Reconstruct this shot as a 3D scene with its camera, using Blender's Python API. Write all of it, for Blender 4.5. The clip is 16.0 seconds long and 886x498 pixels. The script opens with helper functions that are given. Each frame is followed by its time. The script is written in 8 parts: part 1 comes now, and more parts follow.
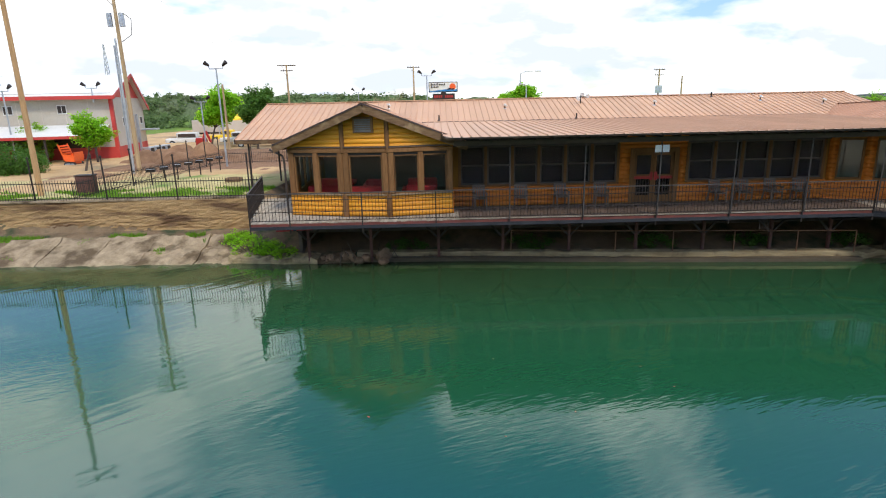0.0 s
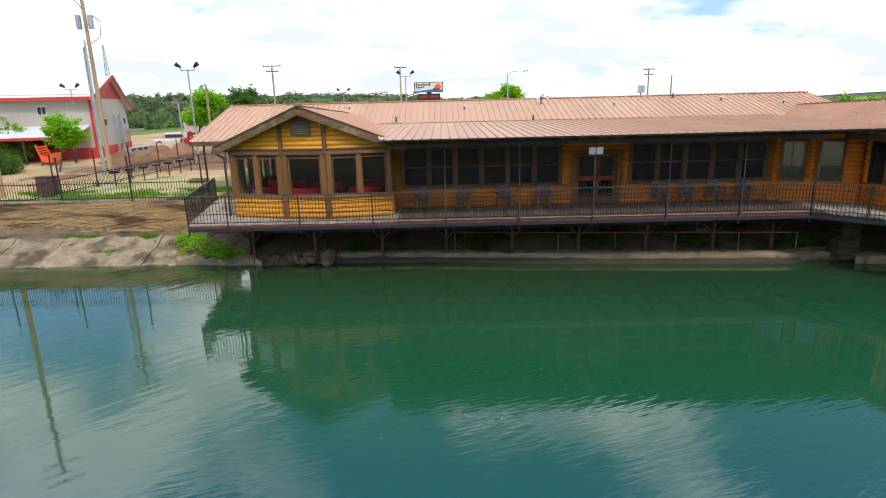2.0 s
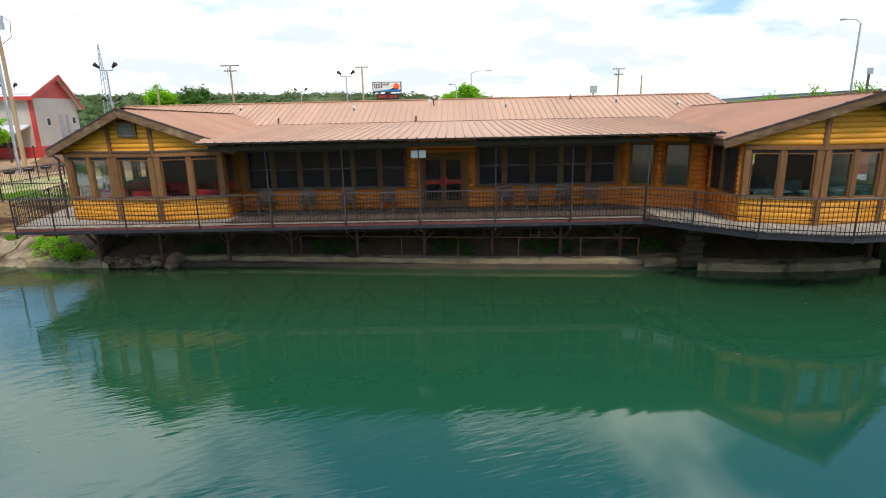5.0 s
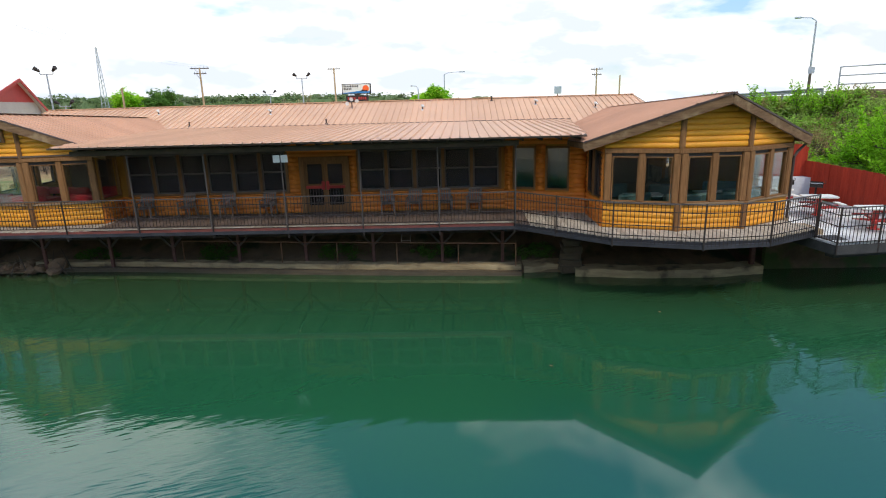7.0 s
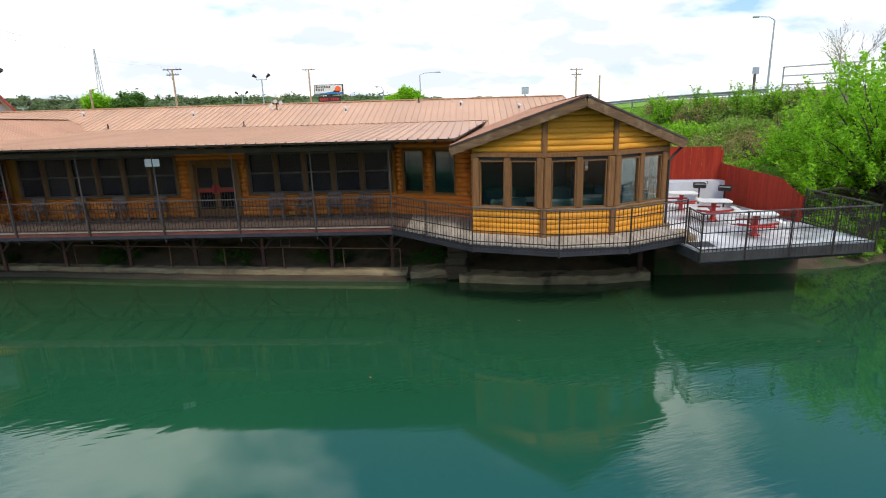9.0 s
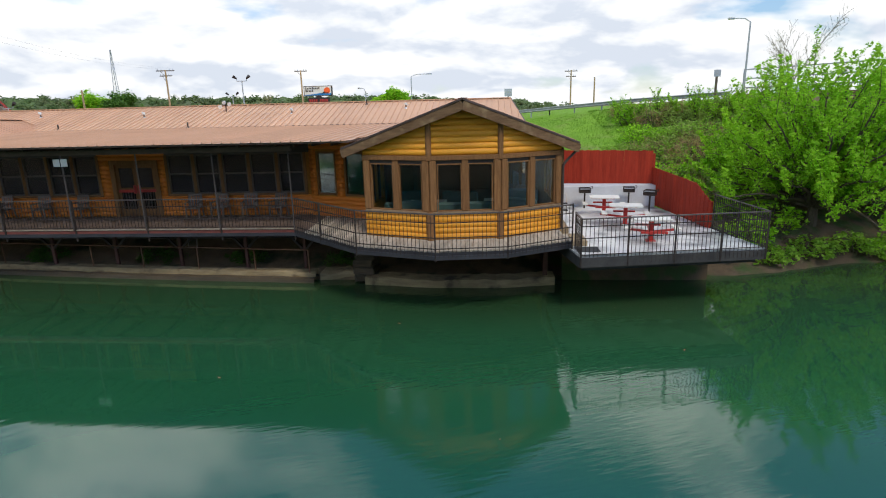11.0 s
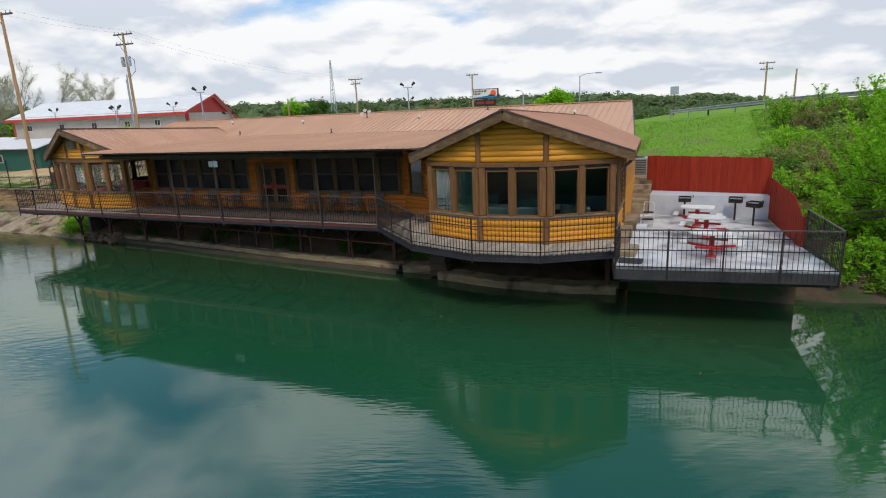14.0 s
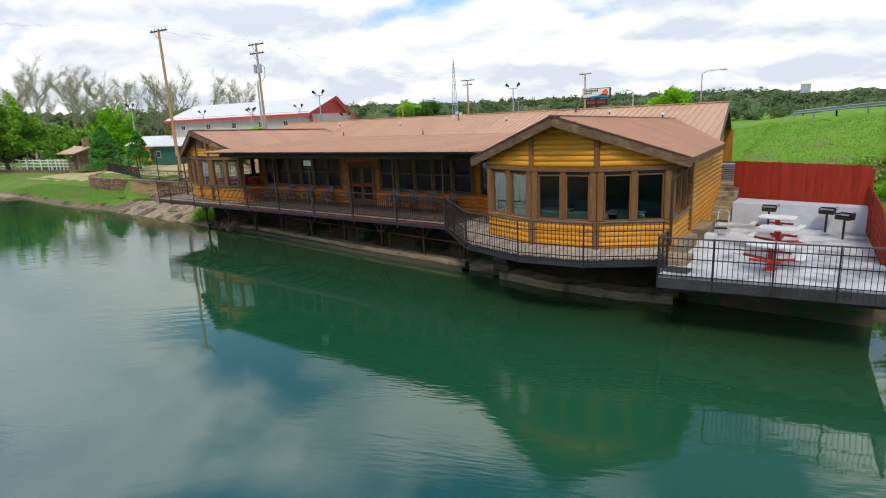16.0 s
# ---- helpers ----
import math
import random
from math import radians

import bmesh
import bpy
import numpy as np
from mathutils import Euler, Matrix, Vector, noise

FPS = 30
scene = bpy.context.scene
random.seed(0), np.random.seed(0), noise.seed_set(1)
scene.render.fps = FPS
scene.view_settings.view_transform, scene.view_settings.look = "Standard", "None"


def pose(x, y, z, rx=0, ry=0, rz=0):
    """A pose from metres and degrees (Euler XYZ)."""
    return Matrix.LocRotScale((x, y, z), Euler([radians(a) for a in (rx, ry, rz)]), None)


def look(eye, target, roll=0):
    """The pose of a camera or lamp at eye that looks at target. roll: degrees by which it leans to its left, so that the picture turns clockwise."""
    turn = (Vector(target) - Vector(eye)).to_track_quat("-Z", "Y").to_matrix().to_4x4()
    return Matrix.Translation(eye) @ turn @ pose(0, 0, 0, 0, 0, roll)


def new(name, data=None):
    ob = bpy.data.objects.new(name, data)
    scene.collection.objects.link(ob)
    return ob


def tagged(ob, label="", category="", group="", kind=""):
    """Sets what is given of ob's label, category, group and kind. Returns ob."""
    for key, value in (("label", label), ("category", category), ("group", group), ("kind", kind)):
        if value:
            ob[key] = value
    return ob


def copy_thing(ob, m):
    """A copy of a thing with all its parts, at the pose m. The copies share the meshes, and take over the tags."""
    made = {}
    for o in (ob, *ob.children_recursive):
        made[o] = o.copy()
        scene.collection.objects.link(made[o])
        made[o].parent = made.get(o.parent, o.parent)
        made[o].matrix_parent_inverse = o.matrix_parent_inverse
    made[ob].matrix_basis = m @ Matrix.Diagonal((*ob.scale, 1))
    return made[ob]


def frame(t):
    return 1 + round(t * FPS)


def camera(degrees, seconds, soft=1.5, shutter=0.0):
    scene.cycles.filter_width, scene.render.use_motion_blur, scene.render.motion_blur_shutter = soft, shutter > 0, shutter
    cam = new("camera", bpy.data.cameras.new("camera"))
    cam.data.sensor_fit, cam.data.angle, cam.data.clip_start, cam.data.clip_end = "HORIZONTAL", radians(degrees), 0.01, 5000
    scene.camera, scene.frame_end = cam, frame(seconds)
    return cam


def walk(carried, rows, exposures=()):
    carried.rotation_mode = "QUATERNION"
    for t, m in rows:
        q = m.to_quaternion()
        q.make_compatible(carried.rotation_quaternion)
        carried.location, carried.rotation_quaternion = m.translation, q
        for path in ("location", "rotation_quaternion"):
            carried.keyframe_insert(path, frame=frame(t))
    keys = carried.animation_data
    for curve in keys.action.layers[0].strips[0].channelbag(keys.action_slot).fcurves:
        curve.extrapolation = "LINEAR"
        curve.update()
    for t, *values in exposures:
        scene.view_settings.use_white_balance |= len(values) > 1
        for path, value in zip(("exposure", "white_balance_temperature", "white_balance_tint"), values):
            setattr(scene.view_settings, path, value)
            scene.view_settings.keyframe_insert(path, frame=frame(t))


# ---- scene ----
cam = camera(76.3, 16.0, soft=1.1)
PATH = [
    (0, (-0.114, -1.407, 5.976), (-0.107, 0.531, 5.479), -1.3),
    (0.5, (0.432, -1.416, 5.998), (0.433, 0.521, 5.499), -1.3),
    (1, (0.96, -1.432, 6.009), (0.958, 0.505, 5.51), -1.3),
    (1.5, (1.524, -1.443, 5.975), (1.52, 0.494, 5.479), -1.3),
    (2, (2.246, -1.488, 6.03), (2.236, 0.449, 5.531), -1.4),
    (2.5, (3.097, -1.467, 6.041), (3.081, 0.469, 5.542), -1.4),
    (3, (4.037, -1.373, 6.014), (4.016, 0.564, 5.516), -1.4),
    (3.5, (5.152, -1.317, 5.967), (5.123, 0.62, 5.469), -1.5),
    (4, (6.206, -1.23, 6.007), (6.173, 0.706, 5.506), -1.5),
    (6.3, (11.51, -0.833, 5.986), (11.444, 1.102, 5.485), -1.5),
    (6.5, (11.946, -0.767, 5.993), (11.878, 1.169, 5.493), -1.7),
    (7, (13.208, -0.568, 5.956), (13.133, 1.368, 5.458), -1.6),
    (7.5, (14.327, -0.46, 5.925), (14.247, 1.475, 5.426), -1.6),
    (8, (15.391, -0.282, 5.921), (15.304, 1.654, 5.424), -1.6),
    (8.5, (16.411, -0.125, 5.927), (16.317, 1.81, 5.431), -1.6),
    (9, (17.436, -0.016, 5.925), (17.334, 1.918, 5.428), -1.7),
    (9.5, (18.46, 0.079, 5.851), (18.35, 2.014, 5.357), -1.6),
    (10, (19.419, 0.179, 5.843), (19.303, 2.114, 5.349), -1.7),
    (10.2, (19.792, 0.216, 5.845), (19.674, 2.15, 5.352), -1.6),
    (12.5, (23.46, 0.23, 5.95), (23.032, 2.122, 5.464), -2.1),
    (13, (24.149, 0.266, 5.978), (23.588, 2.124, 5.494), -2.3),
    (13.5, (24.799, 0.181, 6.016), (24.107, 1.995, 5.538), -2.5),
    (14, (25.44, 0.133, 6.076), (24.635, 1.902, 5.602), -2.6),
    (14.5, (26.023, 0.166, 6.13), (25.108, 1.881, 5.659), -2.7),
    (15, (26.599, 0.17, 6.162), (25.59, 1.832, 5.694), -2.7),
    (15.5, (27.135, 0.283, 6.173), (26.03, 1.884, 5.711), -2.8),
    (16, (27.617, 0.417, 6.19), (26.452, 1.976, 5.731), -2.8),
]
walk(cam, [(t, look(eye, target, roll)) for t, eye, target, roll in PATH],
     exposures=((0, -0.3), (9.5, -0.3), (10.2, -0.37), (12.3, -0.85), (14, -0.78), (15, -0.64), (16, -0.58)))

# ---- world, sun, exposure ----
SUN_UP, SUN_ROUND = radians(50), radians(155)
world = bpy.data.worlds.new("sky")
world.use_nodes = True
scene.world = world


def build_sky(nt):
    n, l = nt.nodes, nt.links
    n.clear()

    def math_node(op, a, b=None, c=None):
        m = n.new("ShaderNodeMath"); m.operation = op
        for k, v in enumerate((a, b, c)):
            if v is None:
                continue
            if isinstance(v, (int, float)):
                m.inputs[k].default_value = v
            else:
                l.new(v, m.inputs[k])
        return m.outputs[0]

    out, bg = n.new("ShaderNodeOutputWorld"), n.new("ShaderNodeBackground")
    sky = n.new("ShaderNodeTexSky")
    sky.sky_type, sky.sun_disc = "NISHITA", False
    sky.sun_elevation, sky.sun_rotation = SUN_UP, SUN_ROUND
    sky.altitude, sky.air_density, sky.dust_density, sky.ozone_density = 200, 1.0, 0.15, 4.0
    co = n.new("ShaderNodeTexCoord")
    sep = n.new("ShaderNodeSeparateXYZ")
    l.new(co.outputs["Generated"], sep.inputs[0])
    x, y, z = sep.outputs
    # a flat cloud layer seen in perspective; a second look a little higher up tells lit tops from grey bellies
    def layer(rise):
        zz = math_node("ADD", math_node("MAXIMUM", z, 0.0), 0.3 + rise)
        comb = n.new("ShaderNodeCombineXYZ")
        l.new(math_node("DIVIDE", x, zz), comb.inputs[0]); l.new(math_node("DIVIDE", y, zz), comb.inputs[1])
        comb.inputs[2].default_value = 5.75
        big = n.new("ShaderNodeTexNoise"); big.inputs["Scale"].default_value = 1.55
        big.inputs["Detail"].default_value = 10; big.inputs["Roughness"].default_value = 0.52; big.inputs["Distortion"].default_value = 0.15
        l.new(comb.outputs[0], big.inputs["Vector"])
        return big.outputs["Fac"]

    here, above = layer(0.0), layer(0.022)
    # the layer closes up towards the horizon and the west, and opens overhead
    lift = n.new("ShaderNodeMapRange"); lift.interpolation_type = "SMOOTHSTEP"
    lift.inputs["From Min"].default_value, lift.inputs["From Max"].default_value = 0.06, 0.34
    lift.inputs["To Min"].default_value, lift.inputs["To Max"].default_value = 0.2, -0.1
    l.new(z, lift.inputs["Value"])
    puff = math_node("MULTIPLY_ADD", here, 1.8, -0.42)
    drift = math_node("MULTIPLY_ADD", y, 0.06, math_node("MULTIPLY", x, -0.1))
    dens = math_node("ADD", math_node("ADD", puff, lift.outputs[0]), drift)
    cover = n.new("ShaderNodeValToRGB")
    cover.color_ramp.elements[0].position, cover.color_ramp.elements[1].position = 0.37, 0.57
    l.new(dens, cover.inputs[0])
    lit = math_node("MULTIPLY_ADD", math_node("SUBTRACT", here, above), 5.0, math_node("MULTIPLY_ADD", dens, -0.55, 0.95))
    shade = n.new("ShaderNodeValToRGB")
    e = shade.color_ramp.elements
    e[0].position, e[0].color = 0.22, (0.7, 0.76, 0.86, 1)
    e[1].position, e[1].color = 0.72, (1.04, 1.05, 1.06, 1)
    l.new(lit, shade.inputs[0])
    high = n.new("ShaderNodeMapRange"); high.interpolation_type = "SMOOTHSTEP"
    high.inputs["From Min"].default_value, high.inputs["From Max"].default_value = 0.1, 0.6
    high.inputs["To Min"].default_value, high.inputs["To Max"].default_value = CLOUD, CLOUD * 1.7
    l.new(z, high.inputs["Value"])
    gain = n.new("ShaderNodeVectorMath"); gain.operation = "SCALE"
    l.new(high.outputs[0], gain.inputs["Scale"]); l.new(shade.outputs[0], gain.inputs[0])
    blue = n.new("ShaderNodeVectorMath"); blue.operation = "SCALE"
    clear = n.new("ShaderNodeMapRange")
    clear.inputs["From Min"].default_value, clear.inputs["From Max"].default_value = 0.05, 0.32
    clear.inputs["To Min"].default_value, clear.inputs["To Max"].default_value = 1.15, 2.4
    l.new(z, clear.inputs["Value"]); l.new(clear.outputs[0], blue.inputs["Scale"])
    l.new(sky.outputs[0], blue.inputs[0])
    mix = n.new("ShaderNodeMix"); mix.data_type = "RGBA"
    l.new(cover.outputs[0], mix.inputs["Factor"])
    l.new(blue.outputs[0], mix.inputs["A"]); l.new(gain.outputs[0], mix.inputs["B"])
    l.new(mix.outputs["Result"], bg.inputs["Color"])
    bg.inputs["Strength"].default_value = SKY
    l.new(bg.outputs[0], out.inputs[0])


SKY, CLOUD = 0.13, 12.0
build_sky(world.node_tree)
sun_data = bpy.data.lights.new("sun", "SUN")
sun_data.energy, sun_data.angle, sun_data.color = 2.8, radians(12), (1.0, 0.91, 0.78)
sun = new("sun", sun_data)
sun.matrix_world = look((0, 0, 60), (math.sin(SUN_ROUND) * -1 * math.cos(SUN_UP), -math.cos(SUN_ROUND) * math.cos(SUN_UP), 60 - math.sin(SUN_UP)))

# ---- materials ----
def surface(name, a, b, scale=4.0, rough=0.7, bump=0.2, metal=0.0, stretch=(1, 1, 1), vary=0.12, fine=40.0, spots=None, spot_scale=0.6, spot_at=0.6, spec=0.5, dist=0.02, streak=False):
    """A worn two-tone surface: large stains between colours a and b, fine grain, bump, and a tone of its own for every object."""
    m = bpy.data.materials.new(name)
    m.use_nodes = True
    nt = m.node_tree
    n, l = nt.nodes, nt.links
    p = n["Principled BSDF"]
    geo = n.new("ShaderNodeNewGeometry")
    mp = n.new("ShaderNodeMapping"); mp.inputs["Scale"].default_value = stretch
    l.new(geo.outputs["Position"], mp.inputs[0])
    n1 = n.new("ShaderNodeTexNoise"); n1.inputs["Scale"].default_value = scale; n1.inputs["Detail"].default_value = 6
    n1.inputs["Roughness"].default_value = 0.65
    n2 = n.new("ShaderNodeTexNoise"); n2.inputs["Scale"].default_value = fine; n2.inputs["Detail"].default_value = 3
    l.new(mp.outputs[0], n1.inputs["Vector"]); l.new(mp.outputs[0], n2.inputs["Vector"])
    r = n.new("ShaderNodeValToRGB")
    r.color_ramp.elements[0].position, r.color_ramp.elements[1].position = 0.32, 0.68
    r.color_ramp.elements[0].color, r.color_ramp.elements[1].color = (*a, 1), (*b, 1)
    l.new(n1.outputs["Fac"], r.inputs[0])
    col = r.outputs[0]
    if spots:
        n3 = n.new("ShaderNodeTexNoise"); n3.inputs["Scale"].default_value = spot_scale; n3.inputs["Detail"].default_value = 5
        l.new(mp.outputs[0] if streak else geo.outputs["Position"], n3.inputs["Vector"])
        r3 = n.new("ShaderNodeValToRGB")
        r3.color_ramp.elements[0].position, r3.color_ramp.elements[1].position = spot_at - 0.06, spot_at + 0.08
        l.new(n3.outputs["Fac"], r3.inputs[0])
        mx = n.new("ShaderNodeMix"); mx.data_type = "RGBA"
        l.new(r3.outputs[0], mx.inputs["Factor"]); l.new(col, mx.inputs["A"]); mx.inputs["B"].default_value = (*spots, 1)
        col = mx.outputs["Result"]
    info = n.new("ShaderNodeObjectInfo")
    v = n.new("ShaderNodeMapRange")
    v.inputs["To Min"].default_value, v.inputs["To Max"].default_value = 1 - vary, 1 + vary
    l.new(info.outputs["Random"], v.inputs["Value"])
    g = n.new("ShaderNodeMapRange")
    g.inputs["From Min"].default_value, g.inputs["From Max"].default_value = 0.3, 0.7
    g.inputs["To Min"].default_value, g.inputs["To Max"].default_value = 0.9, 1.1
    l.new(n2.outputs["Fac"], g.inputs["Value"])
    mu = n.new("ShaderNodeMath"); mu.operation = "MULTIPLY"
    l.new(v.outputs[0], mu.inputs[0]); l.new(g.outputs[0], mu.inputs[1])
    sc = n.new("ShaderNodeVectorMath"); sc.operation = "SCALE"
    l.new(col, sc.inputs[0]); l.new(mu.outputs[0], sc.inputs["Scale"])
    l.new(sc.outputs[0], p.inputs["Base Color"])
    rr = n.new("ShaderNodeMapRange")
    rr.inputs["To Min"].default_value, rr.inputs["To Max"].default_value = max(0.02, rough - 0.1), min(1, rough + 0.1)
    l.new(n1.outputs["Fac"], rr.inputs["Value"]); l.new(rr.outputs[0], p.inputs["Roughness"])
    p.inputs["Metallic"].default_value = metal
    p.inputs["Specular IOR Level"].default_value = spec
    if bump:
        ad = n.new("ShaderNodeMath"); ad.operation = "ADD"
        l.new(n1.outputs["Fac"], ad.inputs[0]); l.new(n2.outputs["Fac"], ad.inputs[1])
        bu = n.new("ShaderNodeBump"); bu.inputs["Strength"].default_value = bump; bu.inputs["Distance"].default_value = dist
        l.new(ad.outputs[0], bu.inputs["Height"]); l.new(bu.outputs[0], p.inputs["Normal"])
    return m


def leafy(name, a, b, through_light=0.35):
    """Leaves: a tone of its own for every leaf, a little light let through."""
    m = bpy.data.materials.new(name)
    m.use_nodes = True
    nt = m.node_tree
    n, l = nt.nodes, nt.links
    p = n["Principled BSDF"]
    geo = n.new("ShaderNodeNewGeometry")
    r = n.new("ShaderNodeValToRGB")
    r.color_ramp.elements[0].color, r.color_ramp.elements[1].color = (*a, 1), (*b, 1)
    l.new(geo.outputs["Random Per Island"], r.inputs[0])
    l.new(r.outputs[0], p.inputs["Base Color"])
    p.inputs["Roughness"].default_value = 0.6
    p.inputs["Specular IOR Level"].default_value = 0.25
    tr = n.new("ShaderNodeBsdfTranslucent")
    l.new(r.outputs[0], tr.inputs["Color"])
    mx = n.new("ShaderNodeMixShader"); mx.inputs[0].default_value = through_light
    l.new(p.outputs[0], mx.inputs[1]); l.new(tr.outputs[0], mx.inputs[2])
    l.new(mx.outputs[0], n["Material Output"].inputs[0])
    return m


def glass_pane(name, tint=(0.8, 0.86, 0.84), gain=1.0, mesh=0.0, film=0.0):
    """Window glass; film: the part of the light that a solar film mirrors whatever the angle."""
    m = bpy.data.materials.new(name)
    m.use_nodes = True
    nt = m.node_tree
    n, l = nt.nodes, nt.links
    n.remove(n["Principled BSDF"])
    t = n.new("ShaderNodeBsdfTransparent"); t.inputs[0].default_value = (*tint, 1)
    g = n.new("ShaderNodeBsdfGlossy"); g.inputs["Roughness"].default_value = 0.015
    g.inputs["Color"].default_value = (0.95, 0.97, 0.97, 1)
    f = n.new("ShaderNodeFresnel"); f.inputs["IOR"].default_value = 1.55
    k = n.new("ShaderNodeMath"); k.operation = "MULTIPLY"; k.inputs[1].default_value = gain; k.use_clamp = True
    l.new(f.outputs[0], k.inputs[0])
    if film:
        k2 = n.new("ShaderNodeMath"); k2.operation = "ADD"; k2.inputs[1].default_value = film; k2.use_clamp = True
        l.new(k.outputs[0], k2.inputs[0])
        k = k2
    mx = n.new("ShaderNodeMixShader")
    l.new(k.outputs[0], mx.inputs[0]); l.new(t.outputs[0], mx.inputs[1]); l.new(g.outputs[0], mx.inputs[2])
    nz = n.new("ShaderNodeTexNoise"); nz.inputs["Scale"].default_value = 1.2
    bu = n.new("ShaderNodeBump"); bu.inputs["Strength"].default_value = 0.05; bu.inputs["Distance"].default_value = 0.02
    l.new(nz.outputs["Fac"], bu.inputs["Height"]); l.new(bu.outputs[0], g.inputs["Normal"])
    last = mx
    if mesh:      # fine insect screen over the pane
        df = n.new("ShaderNodeBsdfDiffuse"); df.inputs[0].default_value = (0.085, 0.07, 0.068, 1)
        last = n.new("ShaderNodeMixShader"); last.inputs[0].default_value = mesh
        l.new(mx.outputs[0], last.inputs[1]); l.new(df.outputs[0], last.inputs[2])
    l.new(last.outputs[0], n["Material Output"].inputs[0])
    return m


def river_water():
    m = bpy.data.materials.new("river_water")
    m.use_nodes = True
    nt = m.node_tree
    n, l = nt.nodes, nt.links
    p = n["Principled BSDF"]
    geo = n.new("ShaderNodeNewGeometry")
    cl = n.new("ShaderNodeTexNoise"); cl.inputs["Scale"].default_value = 0.09; cl.inputs["Detail"].default_value = 4
    l.new(geo.outputs["Position"], cl.inputs["Vector"])
    r = n.new("ShaderNodeValToRGB")
    r.color_ramp.elements[0].color, r.color_ramp.elements[1].color = (0.011, 0.074, 0.03, 1), (0.014, 0.092, 0.038, 1)
    r.color_ramp.elements[0].position, r.color_ramp.elements[1].position = 0.3, 0.7
    l.new(cl.outputs["Fac"], r.inputs[0])
    # bluer away from the bank: mirrored blue sky put into the water's colour
    skyblue = n.new("ShaderNodeValToRGB")
    skyblue.color_ramp.elements[0].color, skyblue.color_ramp.elements[1].color = (0.006, 0.068, 0.072, 1), (0.008, 0.086, 0.09, 1)
    l.new(cl.outputs["Fac"], skyblue.inputs[0])
    # olive silt in the shallows along the bank
    sp = n.new("ShaderNodeSeparateXYZ"); l.new(geo.outputs["Position"], sp.inputs[0])
    wob = n.new("ShaderNodeMath"); wob.operation = "MULTIPLY_ADD"; wob.inputs[1].default_value = 7.0
    l.new(cl.outputs["Fac"], wob.inputs[0]); l.new(sp.outputs["Y"], wob.inputs[2])
    sh = n.new("ShaderNodeMapRange"); sh.interpolation_type = "SMOOTHSTEP"
    sh.inputs["From Min"].default_value, sh.inputs["From Max"].default_value = 13.5, 24.0
    l.new(wob.outputs[0], sh.inputs["Value"])
    dp = n.new("ShaderNodeMapRange"); dp.interpolation_type = "SMOOTHSTEP"
    dp.inputs["From Min"].default_value, dp.inputs["From Max"].default_value = 6.0, 14.0
    l.new(wob.outputs[0], dp.inputs["Value"])
    mxd = n.new("ShaderNodeMix"); mxd.data_type = "RGBA"
    l.new(dp.outputs[0], mxd.inputs["Factor"]); l.new(skyblue.outputs[0], mxd.inputs["A"]); l.new(r.outputs[0], mxd.inputs["B"])
    mxs = n.new("ShaderNodeMix"); mxs.data_type = "RGBA"
    l.new(sh.outputs[0], mxs.inputs["Factor"]); l.new(mxd.outputs["Result"], mxs.inputs["A"]); mxs.inputs["B"].default_value = (0.032, 0.066, 0.024, 1)
    l.new(mxs.outputs["Result"], p.inputs["Base Color"])
    p.inputs["Roughness"].default_value = 0.045
    p.inputs["IOR"].default_value = 1.55
    # calm mirror with patches of fine slanting wind ripples, over long faint swells
    def patch(scale, lo, hi, top, shift):
        mo = n.new("ShaderNodeMapping"); mo.inputs["Location"].default_value = (shift, shift * 0.7, 0)
        l.new(geo.outputs["Position"], mo.inputs[0])
        t = n.new("ShaderNodeTexNoise"); t.inputs["Scale"].default_value = scale; t.inputs["Detail"].default_value = 2
        l.new(mo.outputs[0], t.inputs["Vector"])
        k = n.new("ShaderNodeMapRange"); k.interpolation_type = "SMOOTHSTEP"
        k.inputs["From Min"].default_value, k.inputs["From Max"].default_value = lo, hi
        k.inputs["To Min"].default_value, k.inputs["To Max"].default_value = 0.0, top
        l.new(t.outputs["Fac"], k.inputs["Value"])
        return k.outputs[0]

    def times(a, b):
        k = n.new("ShaderNodeMath"); k.operation = "MULTIPLY"
        l.new(a, k.inputs[0]); l.new(b, k.inputs[1])
        return k.outputs[0]

    def plus(a, b):
        k = n.new("ShaderNodeMath"); k.operation = "ADD"
        l.new(a, k.inputs[0]); l.new(b, k.inputs[1])
        return k.outputs[0]

    def relief(angle, sx, sy, scale, detail):
        mo = n.new("ShaderNodeMapping"); mo.vector_type = "TEXTURE"; mo.inputs["Scale"].default_value = (1 / sx, 1 / sy, 1); mo.inputs["Rotation"].default_value = (0, 0, radians(angle))
        l.new(geo.outputs["Position"], mo.inputs[0])
        t = n.new("ShaderNodeTexNoise"); t.inputs["Scale"].default_value = scale; t.inputs["Detail"].default_value = detail
        l.new(mo.outputs[0], t.inputs["Vector"])
        return t.outputs["Fac"]

    fine = times(relief(20, 0.45, 2.2, 4.5, 1.5), patch(0.09, 0.4, 0.62, 1.0, 3.0))
    slant = times(relief(44, 0.32, 1.5, 2.0, 1.0), patch(0.055, 0.38, 0.6, 1.2, 11.0))
    swell = relief(25, 0.5, 1.0, 0.9, 1.0)
    low = n.new("ShaderNodeMath"); low.operation = "MULTIPLY"; low.inputs[1].default_value = 0.3
    l.new(swell, low.inputs[0])
    bu = n.new("ShaderNodeBump"); bu.inputs["Strength"].default_value = 0.16; bu.inputs["Distance"].default_value = 0.035
    l.new(plus(plus(fine, slant), low.outputs[0]), bu.inputs["Height"]); l.new(bu.outputs[0], p.inputs["Normal"])
    return m


